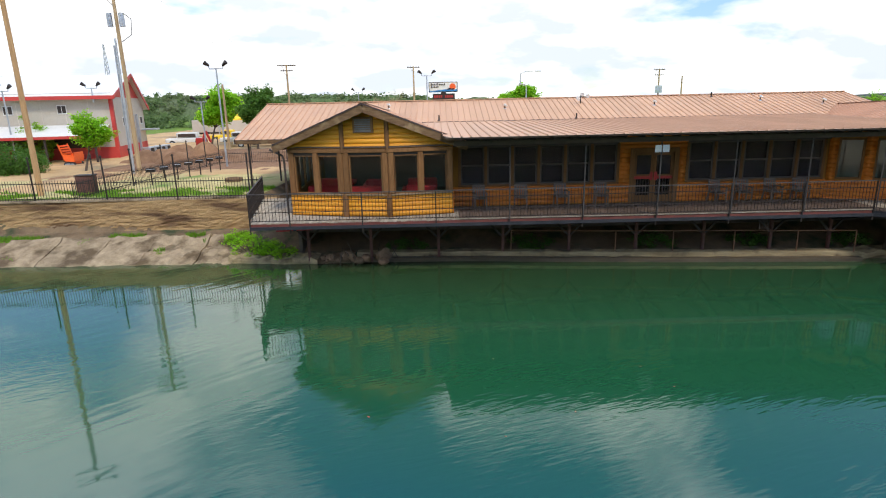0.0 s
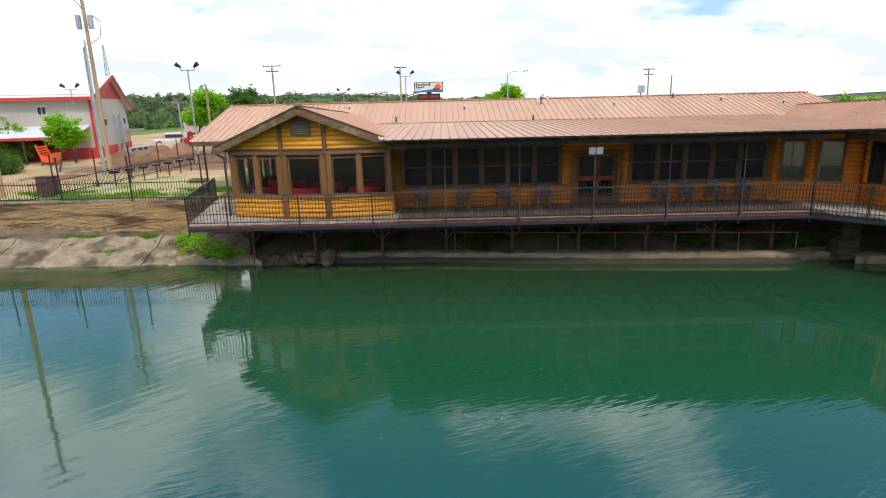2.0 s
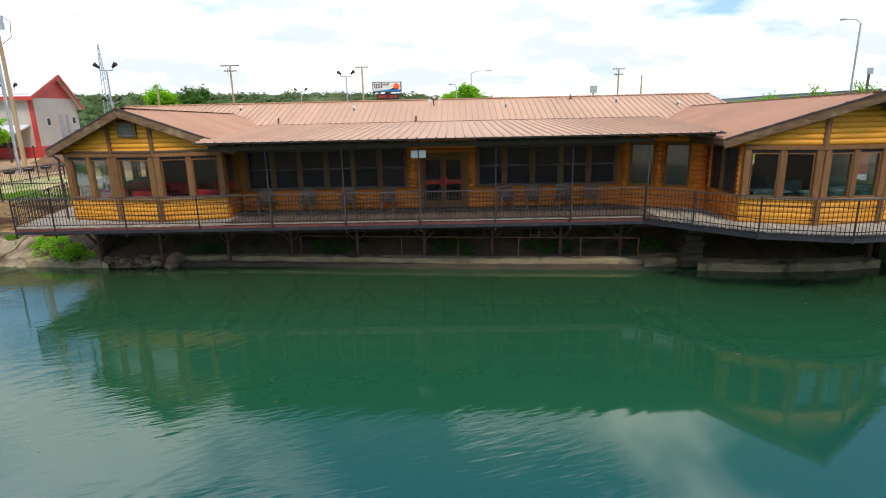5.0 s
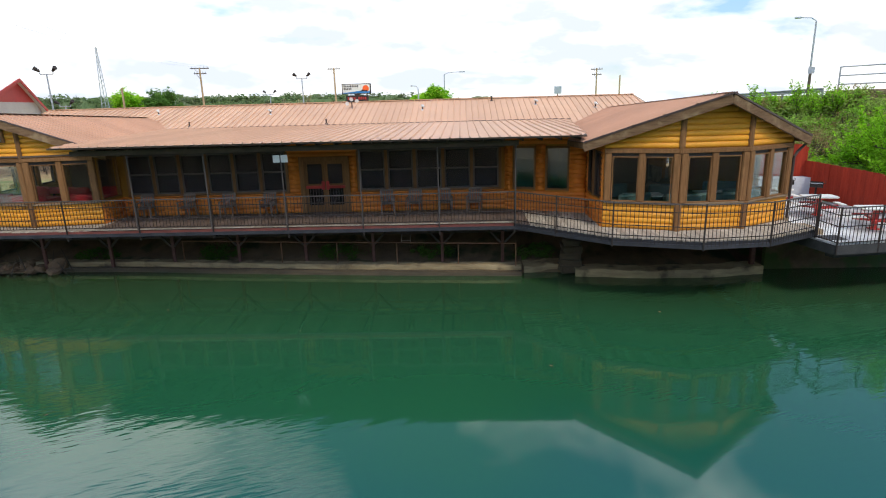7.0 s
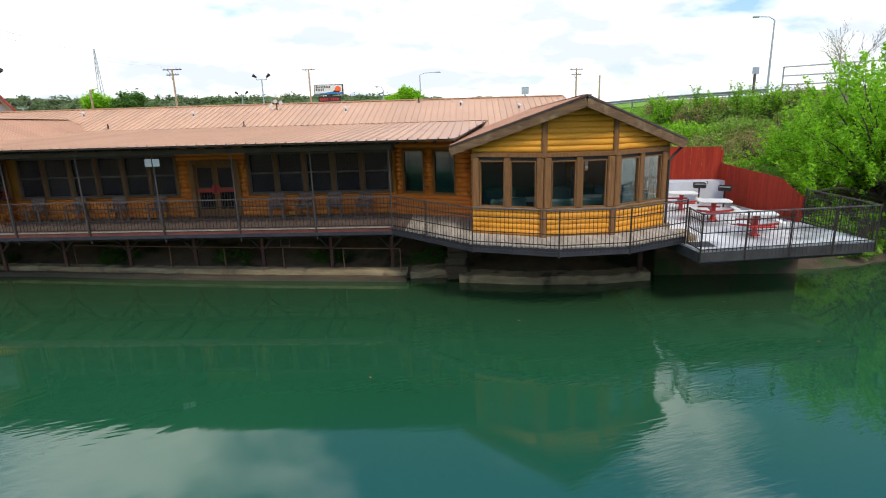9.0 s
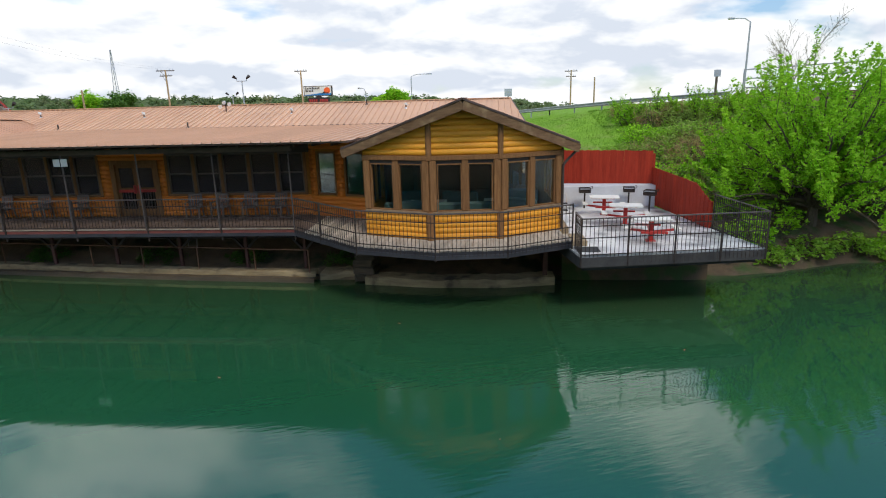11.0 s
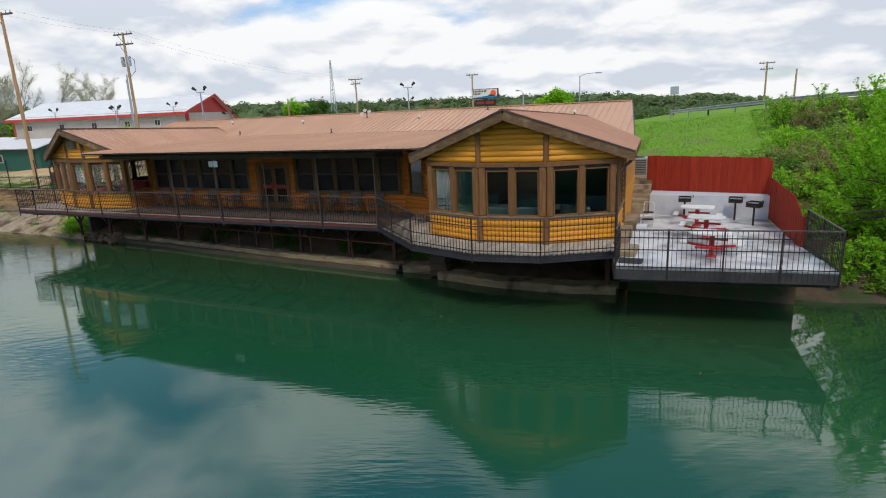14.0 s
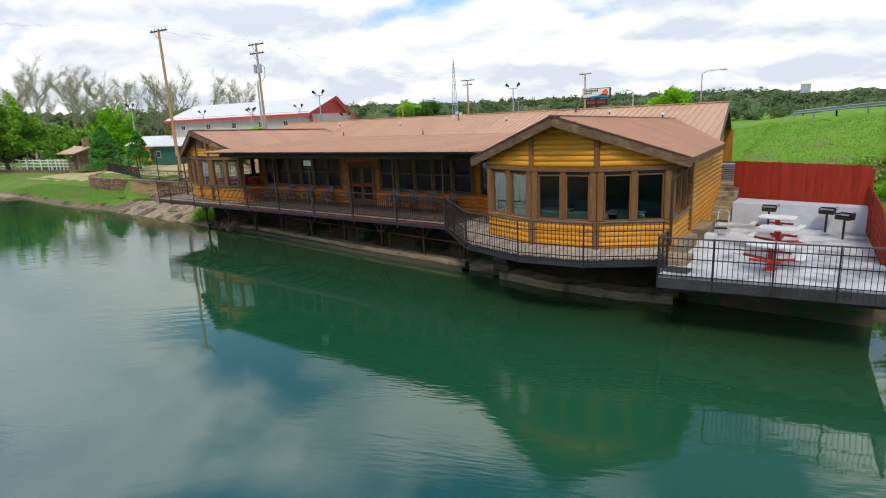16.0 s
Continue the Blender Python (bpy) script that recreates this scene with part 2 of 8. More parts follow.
M = {}
M["roof"] = surface("roof_metal", (0.56, 0.325, 0.195), (0.63, 0.38, 0.235), 0.5, 0.5, 0.05, 0.0, vary=0.05, spec=0.35)
M["wingroof"] = surface("brown_roof_metal", (0.43, 0.225, 0.135), (0.5, 0.27, 0.165), 0.5, 0.5, 0.05, 0.0, vary=0.05, spec=0.35)
M["midroof"] = surface("tan_brown_roof_metal", (0.5, 0.28, 0.17), (0.57, 0.325, 0.205), 0.5, 0.5, 0.05, 0.0, vary=0.05, spec=0.35)
M["fascia"] = surface("weathered_fascia", (0.11, 0.06, 0.03), (0.24, 0.145, 0.075), 3, 0.8, 0.4, stretch=(0.6, 1, 5), spots=(0.28, 0.19, 0.1), spot_scale=2.5, spot_at=0.6, vary=0.15, spec=0.15)
M["log"] = surface("yellow_log", (0.66, 0.262, 0.011), (0.78, 0.345, 0.02), 2.5, 0.58, 0.12, stretch=(0.4, 0.4, 4), vary=0.08, spots=(0.5, 0.18, 0.01), spot_at=0.68)
M["porchlog"] = surface("orange_log", (0.6, 0.165, 0.012), (0.72, 0.23, 0.02), 2.5, 0.58, 0.12, stretch=(0.4, 0.4, 4), vary=0.08, spots=(0.42, 0.1, 0.01), spot_at=0.66)
M["brown"] = surface("brown_trim", (0.165, 0.078, 0.03), (0.27, 0.135, 0.054), 4, 0.75, 0.3, stretch=(6, 6, 0.6), vary=0.15, spec=0.15)
M["darkframe"] = surface("dark_frame", (0.028, 0.018, 0.013), (0.05, 0.032, 0.022), 5, 0.6, 0.1)
M["screenframe"] = surface("screen_frame", (0.075, 0.055, 0.042), (0.115, 0.086, 0.066), 5, 0.6, 0.1)
M["soffit"] = surface("soffit_wood", (0.07, 0.045, 0.03), (0.11, 0.075, 0.05), 3, 0.8, 0.2)
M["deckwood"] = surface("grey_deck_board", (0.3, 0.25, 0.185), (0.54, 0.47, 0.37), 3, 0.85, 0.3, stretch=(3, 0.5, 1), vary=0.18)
M["porchwood"] = surface("shaded_brown_board", (0.12, 0.08, 0.058), (0.2, 0.14, 0.105), 3, 0.8, 0.3, stretch=(0.5, 3, 1), vary=0.15)
M["rim"] = surface("dark_steel_rim", (0.028, 0.028, 0.033), (0.05, 0.05, 0.056), 2, 0.6, 0.1, spec=0.25)
M["redrim"] = surface("oxide_red_rim", (0.12, 0.03, 0.022), (0.19, 0.05, 0.035), 2.5, 0.7, 0.2)
M["iron"] = surface("black_iron", (0.022, 0.018, 0.016), (0.05, 0.037, 0.031), 6, 0.6, 0.1, vary=0.2, spec=0.25)
M["railtop"] = surface("weathered_rail_top", (0.05, 0.042, 0.04), (0.1, 0.082, 0.074), 5, 0.5, 0.1, spec=0.4)
M["rust"] = surface("rusty_pipe", (0.12, 0.05, 0.025), (0.25, 0.12, 0.06), 8, 0.8, 0.3)
M["steelpost"] = surface("red_brown_post", (0.09, 0.035, 0.026), (0.15, 0.06, 0.045), 6, 0.7, 0.2)
M["concrete"] = surface("patio_concrete", (0.52, 0.52, 0.5), (0.76, 0.755, 0.72), 1.3, 0.35, 0.15, spots=(0.2, 0.21, 0.205), spot_scale=0.9, spot_at=0.53)
M["oldconcrete"] = surface("old_concrete", (0.25, 0.185, 0.11), (0.45, 0.345, 0.22), 2.6, 0.92, 1.0, fine=22, spots=(0.13, 0.09, 0.05), spot_scale=1.1, spot_at=0.56, dist=0.05, spec=0.3)
M["mudwall"] = surface("stained_wall", (0.33, 0.195, 0.08), (0.52, 0.345, 0.16), 1.8, 0.95, 0.9, stretch=(0.5, 0.5, 4.0), spots=(0.14, 0.075, 0.035), spot_scale=0.75, spot_at=0.56, dist=0.06, fine=14, streak=True)
M["stone"] = surface("rough_stone", (0.15, 0.09, 0.05), (0.3, 0.19, 0.11), 1.5, 0.95, 0.7, vary=0.25)
M["redfence"] = surface("red_fence_board", (0.27, 0.024, 0.011), (0.39, 0.045, 0.02), 3, 0.75, 0.3, stretch=(4, 4, 0.4), vary=0.12, spec=0.2)
M["curbwhite"] = surface("whitewashed_block", (0.56, 0.58, 0.6), (0.68, 0.7, 0.72), 1.5, 0.8, 0.2, spots=(0.45, 0.46, 0.47), spot_at=0.62)
M["white"] = surface("white_board", (0.62, 0.6, 0.53), (0.76, 0.74, 0.67), 3, 0.6, 0.15)
M["whitemetal"] = surface("white_metal", (0.62, 0.61, 0.57), (0.72, 0.71, 0.67), 1, 0.45, 0.03)
M["slabedge"] = surface("grey_slab_edge", (0.035, 0.034, 0.034), (0.075, 0.072, 0.068), 1.5, 0.9, 0.4, spec=0.2)
M["ledge"] = surface("silty_concrete", (0.27, 0.2, 0.105), (0.52, 0.405, 0.225), 2.2, 0.9, 0.9, stretch=(0.5, 1, 3), spots=(0.13, 0.095, 0.055), spot_scale=1.6, spot_at=0.6, dist=0.04)
M["wetshade"] = surface("wet_shaded_concrete", (0.06, 0.045, 0.027), (0.13, 0.095, 0.055), 2.2, 0.5, 0.8, stretch=(0.5, 1, 4), dist=0.04)
M["red"] = surface("red_paint", (0.36, 0.02, 0.015), (0.46, 0.03, 0.022), 4, 0.45, 0.1)
M["siding"] = surface("beige_metal_siding", (0.47, 0.41, 0.33), (0.55, 0.485, 0.4), 0.6, 0.6, 0.05)
M["barnred"] = surface("red_metal_siding", (0.46, 0.035, 0.028), (0.55, 0.055, 0.042), 0.8, 0.55, 0.05)
M["green"] = surface("green_metal", (0.01, 0.1, 0.07), (0.02, 0.14, 0.1), 1, 0.5, 0.05)
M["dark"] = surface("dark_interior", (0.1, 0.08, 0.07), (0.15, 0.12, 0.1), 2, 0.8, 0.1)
M["pole"] = surface("pole_wood", (0.34, 0.23, 0.12), (0.5, 0.36, 0.2), 2, 0.85, 0.4, stretch=(6, 6, 0.4))
M["orangepole"] = surface("new_pole_wood", (0.38, 0.21, 0.09), (0.52, 0.32, 0.15), 2, 0.8, 0.4, stretch=(6, 6, 0.4))
M["galv"] = surface("galvanized", (0.36, 0.38, 0.41), (0.5, 0.52, 0.55), 3, 0.4, 0.05, metal=0.5)
M["guard"] = surface("dull_steel_rail", (0.24, 0.26, 0.26), (0.36, 0.38, 0.38), 3, 0.75, 0.1, spec=0.3)
M["chair"] = surface("brown_plastic_chair", (0.15, 0.105, 0.08), (0.22, 0.16, 0.125), 5, 0.5, 0.1)
M["teal"] = surface("teal_vinyl", (0.05, 0.1, 0.1), (0.08, 0.14, 0.14), 3, 0.45, 0.1)
M["redcloth"] = surface("red_tablecloth", (0.45, 0.02, 0.025), (0.6, 0.03, 0.04), 3, 0.8, 0.1)
M["bark"] = surface("bark", (0.07, 0.05, 0.035), (0.15, 0.115, 0.085), 4, 0.95, 0.8, stretch=(4, 4, 1))
M["palebark"] = surface("pale_bark", (0.24, 0.21, 0.17), (0.42, 0.39, 0.33), 2, 0.9, 0.4)
M["asphalt"] = surface("asphalt", (0.045, 0.045, 0.047), (0.07, 0.07, 0.072), 2, 0.9, 0.3)
M["dirt"] = surface("red_dirt", (0.2, 0.1, 0.048), (0.34, 0.19, 0.1), 1.2, 0.95, 0.8, dist=0.05)
M["orange"] = surface("orange_plastic", (0.8, 0.1, 0.01), (0.9, 0.14, 0.02), 3, 0.5, 0.05)
M["yellow"] = surface("yellow_paint", (0.75, 0.5, 0.02), (0.85, 0.6, 0.04), 3, 0.5, 0.05)
M["blackrubber"] = surface("rubber", (0.02, 0.02, 0.02), (0.035, 0.035, 0.035), 5, 0.8, 0.1)
M["leaf"] = leafy("spring_leaf", (0.18, 0.42, 0.012), (0.45, 0.78, 0.05), 0.58)
M["leafdark"] = leafy("dark_leaf", (0.06, 0.15, 0.02), (0.14, 0.28, 0.045), 0.45)
M["brushleaf"] = leafy("brush_leaf", (0.23, 0.34, 0.06), (0.42, 0.56, 0.13), 0.5)
M["leafmid"] = leafy("mid_leaf", (0.17, 0.35, 0.025), (0.35, 0.58, 0.075), 0.5)
M["needle"] = leafy("needle", (0.08, 0.28, 0.04), (0.2, 0.48, 0.09), 0.45)
M["bud"] = leafy("pale_bud", (0.2, 0.22, 0.1), (0.38, 0.38, 0.22))
M["brush"] = leafy("dry_brush", (0.25, 0.175, 0.07), (0.45, 0.34, 0.15), 0.3)
M["grassblade"] = leafy("grass_blade", (0.13, 0.29, 0.018), (0.22, 0.4, 0.042), 0.45)
M["water"] = river_water()
M["glass"] = glass_pane("window_glass", (0.9, 0.92, 0.9), 0.45)
M["mirrorglass"] = glass_pane("film_glass", (0.8, 0.82, 0.8), 1.0, film=0.04)
M["clearglass"] = glass_pane("clear_glass", (0.97, 0.98, 0.97), 0.35)
M["screen"] = glass_pane("screened_glass", (0.4, 0.38, 0.38), 0.35, 0.4)

# ---- mesh tools ----
def where(ob):
    m = ob.matrix_basis
    return where(ob.parent) @ ob.matrix_parent_inverse @ m if ob.parent else m.copy()


def thing(name, label="", category="", at=(0, 0, 0), group="", kind="", turn=0):
    e = new(name)
    e.empty_display_size = 0.2
    e.matrix_basis = pose(*at, 0, 0, turn)
    return tagged(e, label, category, group, kind)


def part(name, bm, material, parent=None, label="", smooth=False):
    me = bpy.data.meshes.new(name)
    bm.to_mesh(me)
    bm.free()
    me.materials.append(material)
    if smooth:
        me.polygons.foreach_set("use_smooth", [True] * len(me.polygons))
    ob = new(name, me)
    if parent:
        ob.parent = parent
        ob.matrix_parent_inverse = where(parent).inverted()
    return tagged(ob, label)


def piece(name, mesh, parent, m=None):
    """An object of its own on a shared mesh, at the world pose m."""
    ob = new(name, mesh)
    ob.parent = parent
    ob.matrix_parent_inverse = where(parent).inverted()
    ob.matrix_basis = m if m is not None else Matrix()
    return ob


def mesh_of(name, bm, material):
    me = bpy.data.meshes.new(name)
    bm.to_mesh(me)
    bm.free()
    me.materials.append(material)
    return me


def soup(name, verts, faces, material):
    me = bpy.data.meshes.new(name)
    me.from_pydata(verts, [], faces)
    me.materials.append(material)
    return me


def box(x0, y0, z0, x1, y1, z1, bm=None, bevel=0.0):
    bm = bm or bmesh.new()
    v = [bm.verts.new(p) for p in ((x0, y0, z0), (x1, y0, z0), (x1, y1, z0), (x0, y1, z0), (x0, y0, z1), (x1, y0, z1), (x1, y1, z1), (x0, y1, z1))]
    fs = [bm.faces.new([v[i] for i in q]) for q in ((3, 2, 1, 0), (4, 5, 6, 7), (0, 1, 5, 4), (1, 2, 6, 5), (2, 3, 7, 6), (3, 0, 4, 7))]
    if bevel:
        es = list({e for f in fs for e in f.edges})
        bmesh.ops.bevel(bm, geom=es, offset=bevel, segments=1, affect="EDGES")
    return bm


def frame_of(p, q, upwards=(0, 0, 1)):
    """Pose whose x axis runs from p to q."""
    p, q = Vector(p), Vector(q)
    x = (q - p).normalized()
    up = Vector(upwards)
    if abs(x.dot(up)) > 0.98:
        up = Vector((0, 1, 0))
    y = up.cross(x).normalized()
    z = x.cross(y)
    m = Matrix((x, y, z)).transposed().to_4x4()
    m.translation = p
    return m


def beam(p, q, w, h, bm=None, bevel=0.0):
    """A bar from p to q: w wide, h high."""
    b = box(0, -w / 2, -h / 2, (Vector(q) - Vector(p)).length, w / 2, h / 2, None, bevel)
    b.transform(frame_of(p, q))
    return joined(bm, b)


def joined(bm, b):
    if bm is None:
        return b
    me = bpy.data.meshes.new("tmp")
    b.to_mesh(me)
    b.free()
    bm.from_mesh(me)
    bpy.data.meshes.remove(me)
    return bm


def rod(p, q, r0, r1=None, n=8, bm=None, caps=True):
    r1 = r0 if r1 is None else r1
    b = bmesh.new()
    d = (Vector(q) - Vector(p)).length
    bmesh.ops.create_cone(b, cap_ends=caps, segments=n, radius1=r0, radius2=r1, depth=d)
    z = (Vector(q) - Vector(p)).normalized()
    b.transform(Matrix.Translation((Vector(p) + Vector(q)) / 2) @ z.to_track_quat("Z", "Y").to_matrix().to_4x4())
    return joined(bm, b)


def prism(poly, z0, z1, bm=None):
    """An upright prism over a plan polygon."""
    bm = bm or bmesh.new()
    lo = [bm.verts.new((x, y, z0)) for x, y in poly]
    hi = [bm.verts.new((x, y, z1)) for x, y in poly]
    bm.faces.new(lo[::-1]); bm.faces.new(hi)
    k = len(poly)
    for i in range(k):
        bm.faces.new((lo[i], lo[(i + 1) % k], hi[(i + 1) % k], hi[i]))
    bmesh.ops.recalc_face_normals(bm, faces=bm.faces)
    return bm


def slab(quad, thick, bm=None):
    """A thick plate: the given corners are its upper face."""
    bm = bm or bmesh.new()
    up = [bm.verts.new(p) for p in quad]
    dn = [bm.verts.new((p[0], p[1], p[2] - thick)) for p in quad]
    bm.faces.new(up); bm.faces.new(dn[::-1])
    k = len(quad)
    for i in range(k):
        bm.faces.new((up[i], dn[i], dn[(i + 1) % k], up[(i + 1) % k]))
    bmesh.ops.recalc_face_normals(bm, faces=bm.faces)
    return bm


def curve_tube(points, r, n=6):
    bm = bmesh.new()
    for a, b in zip(points, points[1:]):
        rod(a, b, r, r, n, bm)
    return bm


rnd = random.Random(7)


def leaf_mesh(name, centres, per, size, mat, seed, flat=0.45, aspect=0.5):
    """Many small leaves: diamonds scattered round each centre (x, y, z, radius)."""
    r = np.random.RandomState(seed)
    c = np.repeat(np.array([k[:3] for k in centres], float), per, axis=0)
    rad = np.repeat(np.array([k[3] for k in centres], float), per)
    n = len(c)
    d = r.normal(size=(n, 3))
    d /= np.linalg.norm(d, axis=1)[:, None]
    p = c + d * (rad * r.uniform(0.15, 1.0, n) ** 0.6)[:, None] * np.array([1, 1, 0.8])
    a = r.normal(size=(n, 3)); a[:, 2] *= flat
    a /= np.linalg.norm(a, axis=1)[:, None]
    b = r.normal(size=(n, 3)); b[:, 2] *= flat
    b -= a * (a * b).sum(1)[:, None]
    b /= np.linalg.norm(b, axis=1)[:, None]
    s = size * r.uniform(0.6, 1.4, n)[:, None]
    v = np.empty((n, 4, 3))
    v[:, 0], v[:, 1], v[:, 2], v[:, 3] = p - a * s, p + b * s * aspect, p + a * s, p - b * s * aspect
    f = np.arange(n * 4).reshape(n, 4)
    me = bpy.data.meshes.new(name)
    me.vertices.add(n * 4); me.loops.add(n * 4); me.polygons.add(n)
    me.vertices.foreach_set("co", v.reshape(-1))
    me.loops.foreach_set("vertex_index", f.reshape(-1))
    me.polygons.foreach_set("loop_start", np.arange(0, n * 4, 4))
    me.polygons.foreach_set("loop_total", np.full(n, 4))
    me.update(calc_edges=True)
    me.materials.append(mat)
    return me

# ---- ground, water, distance ----
WATER = 0.1
SHORE_X = (-120, -60, -40, -30, -17, -8, -5, 0, 5, 10, 15, 23, 27, 30, 33.4, 38, 45, 60, 120)
SHORE_Y = (22, 20.5, 20.8, 19.9, 20.3, 20.0, 19.6, 19.7, 19.3, 18.9, 18.6, 18.5, 18.6, 19.2, 20.4, 21.5, 22.5, 24, 26)
ROAD_X, ROAD_Y, ROAD_Z = (-10, 5, 16, 22, 26, 31, 36, 40, 130), (62, 60, 57, 51, 46.43, 40.71, 35, 33, 33), (1.9, 2.3, 3.7, 4.6, 4.97, 5.42, 5.72, 5.85, 6.0)


def smooth(t):
    t = min(1, max(0, t))
    return t * t * (3 - 2 * t)


def shore(x):
    return float(np.interp(x, SHORE_X, SHORE_Y))


def ground_z(x, y):
    s = shore(x)
    if y < s:
        if y < -11:      # the far bank behind the camera
            return min(5.0, -0.4 + (-11 - y) * 0.55)
        return max(-0.9, WATER - 0.02 - (s - y) * 0.45)
    d = y - s
    n = 0.06 * noise.noise((x * 0.7, y * 0.7, 0)) + 0.12 * noise.noise((x * 0.17, y * 0.17, 3))
    if x < -24:          # lawn by the pond
        z = WATER + 0.55 * smooth(d / 1.6) + 0.6 * smooth(d / 9) + 0.35 * smooth((y - 30) / 20)
        wall_y = float(np.interp(x, (-40.2, -38.4, -36.6, -34, -31, -28, -25.6, -23.7), (32, 28.6, 26.5, 25.2, 24.55, 24.6, 25.1, 25.1)))
        inside = smooth((x + 39.4) / 0.8) * smooth((y - wall_y) / 0.35)
        return z + (2.05 - z) * inside + n * 0.4
    if x < -8.3:
        if y < 23.8:
            return WATER + 0.55 * smooth(d / 2.2) + 0.12 * smooth((y - 22.3) / 1.2) + n * 0.35
        return 2.05 + n * 0.25 - 0.4 * smooth((y - 40) / 30)
    if x < 22.5 and y < 31.5:   # under the buildings and decks
        z = WATER + 0.2 * smooth(d / 0.5) + 1.2 * smooth((y - s - 0.8) / 3.5) + n * 0.5
        return min(z, 1.6)
    flat = 2.0 + n * 0.25 - 0.4 * smooth((y - 40) / 30) * (1 - smooth((x + 5) / 20))
    ry, rz = float(np.interp(x, ROAD_X, ROAD_Y)), float(np.interp(x, ROAD_X, ROAD_Z))
    if x < 29:
        base = 1.35 if y < 24.9 else 2.3
        y0 = 27.0 if x > 22 else 33.0
        if y < 24.9:
            return WATER + 1.2 * smooth(d / 4.5)
    else:
        base, y0 = WATER + 0.9 * smooth(d / 1.6), s + 1.0
    if y > ry:
        return rz + n * 0.1 + (1.5 - rz) * smooth((y - ry - 16) / 60)
    k = (y - y0) / (ry - y0)
    up = max(0, min(1, k))
    up = 0.25 * smooth(up) + 0.75 * up
    return base + (rz - 0.1 - base) * up + n * (1.2 if x > 29 else 0.5)


def build_ground():
    xs = np.concatenate([np.arange(-900, -120, 60), np.arange(-120, -50, 4), np.arange(-50, 50, 0.5), np.arange(50, 120, 4), np.arange(120, 901, 60)])
    ys = np.concatenate([np.arange(-900, -60, 60), np.arange(-60, 16, 4), np.arange(16, 34, 0.4), np.arange(34, 64, 1.0), np.arange(64, 130, 5), np.arange(130, 901, 60)])
    verts = [(x, y, ground_z(x, y)) for y in ys for x in xs]
    w = len(xs)
    faces = [(j * w + i, j * w + i + 1, (j + 1) * w + i + 1, (j + 1) * w + i) for j in range(len(ys) - 1) for i in range(w - 1)]
    me = soup("ground", verts, faces, M["grass"])
    for k in ("apron", "gravel", "mud", "drygrass", "farbank", "earth", "dirt", "lawn"):
        me.materials.append(M[k])
    idx = []
    for f in faces:
        x = sum(verts[i][0] for i in f) / 4
        y = sum(verts[i][1] for i in f) / 4
        z = sum(verts[i][2] for i in f) / 4
        jx, jy = x + 1.5 * noise.noise((x, y, 5)), y + 1.5 * noise.noise((x, y, 9))
        k = 0
        if y < -9:
            k = 5 if z < 2.6 else 0
        elif z < WATER + 0.06 + 0.05 * noise.noise((x * 2, y * 2, 1)):
            k = 3 if x < 23 else 6
        elif x < -24 or x > 29:
            k = 0
            if x < -22 and z < 0.42 + 0.22 * noise.noise((x * 0.8, y * 0.8, 2)):
                k = 3
            if -58 < x < -24 and jy > 27.2:
                k = 4 if jy < 33 else 2
            if x > 28 and z < 1.7:
                k = 6
        elif x < -8.3:
            if y < 23.8:
                k = 0 if x < -20.3 and z > 0.4 else 3
            elif jy < 27.5 and jx < -12:
                k = 4
            elif jy < 34 and jx > -19:
                k = 4
            else:
                k = 7 if jy > 37 and jx > -25 and y < 62 else (2 if y < 90 else 0)
        elif (y < 31.5 and x < 23) or (x < 29.6 and y < 24.6):
            k = 3 if x < 23 else 6
        elif x < 12 and y < 84:
            k = 2
        if k == 0 and x < -8:
            k = 8
        idx.append(k)
    me.polygons.foreach_set("material_index", idx)
    me.polygons.foreach_set("use_smooth", [True] * len(idx))
    tagged(new("ground", me), "grassy bank, gravel yard and muddy shore", "ground", kind="structure")


M["grass"] = surface("grass", (0.125, 0.27, 0.016), (0.2, 0.37, 0.032), 0.8, 0.9, 0.8, fine=25, spots=(0.2, 0.24, 0.07), spot_scale=0.4, spot_at=0.6, dist=0.06, spec=0.2)
# olive grass of the left lawn, with part of its shadow in the colour
M["lawn"] = surface("lawn_grass", (0.1, 0.19, 0.02), (0.17, 0.28, 0.036), 0.8, 0.9, 0.8, fine=25, spots=(0.2, 0.2, 0.07), spot_scale=0.5, spot_at=0.58, dist=0.06, spec=0.2)
M["apron"] = M["oldconcrete"]
M["gravel"] = surface("tan_gravel", (0.43, 0.26, 0.115), (0.57, 0.385, 0.19), 0.5, 0.95, 0.5, spots=(0.2, 0.14, 0.08), spot_scale=0.15, spot_at=0.62)
M["mud"] = surface("river_mud", (0.14, 0.09, 0.048), (0.26, 0.18, 0.1), 1.5, 0.85, 0.8, spots=(0.04, 0.06, 0.02), spot_scale=1.1, spot_at=0.58, dist=0.06)
M["drygrass"] = surface("straw_and_grass", (0.42, 0.34, 0.14), (0.56, 0.48, 0.22), 0.9, 0.95, 0.6, spots=(0.14, 0.24, 0.035), spot_scale=0.35, spot_at=0.6, dist=0.05)
# bank earth, its dark tone taking in the bank's shadows too
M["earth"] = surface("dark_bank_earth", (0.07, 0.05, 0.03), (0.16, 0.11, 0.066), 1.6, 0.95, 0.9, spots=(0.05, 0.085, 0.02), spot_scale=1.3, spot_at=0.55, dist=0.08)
M["farbank"] = surface("far_bank_earth", (0.42, 0.33, 0.2), (0.56, 0.46, 0.3), 0.6, 0.95, 0.6)
build_ground()
bm = bmesh.new()
bmesh.ops.create_grid(bm, x_segments=1, y_segments=1, size=0.5)
bm.transform(Matrix.Translation((0, 10, WATER)) @ Matrix.Diagonal((1600, 60, 1, 1)))
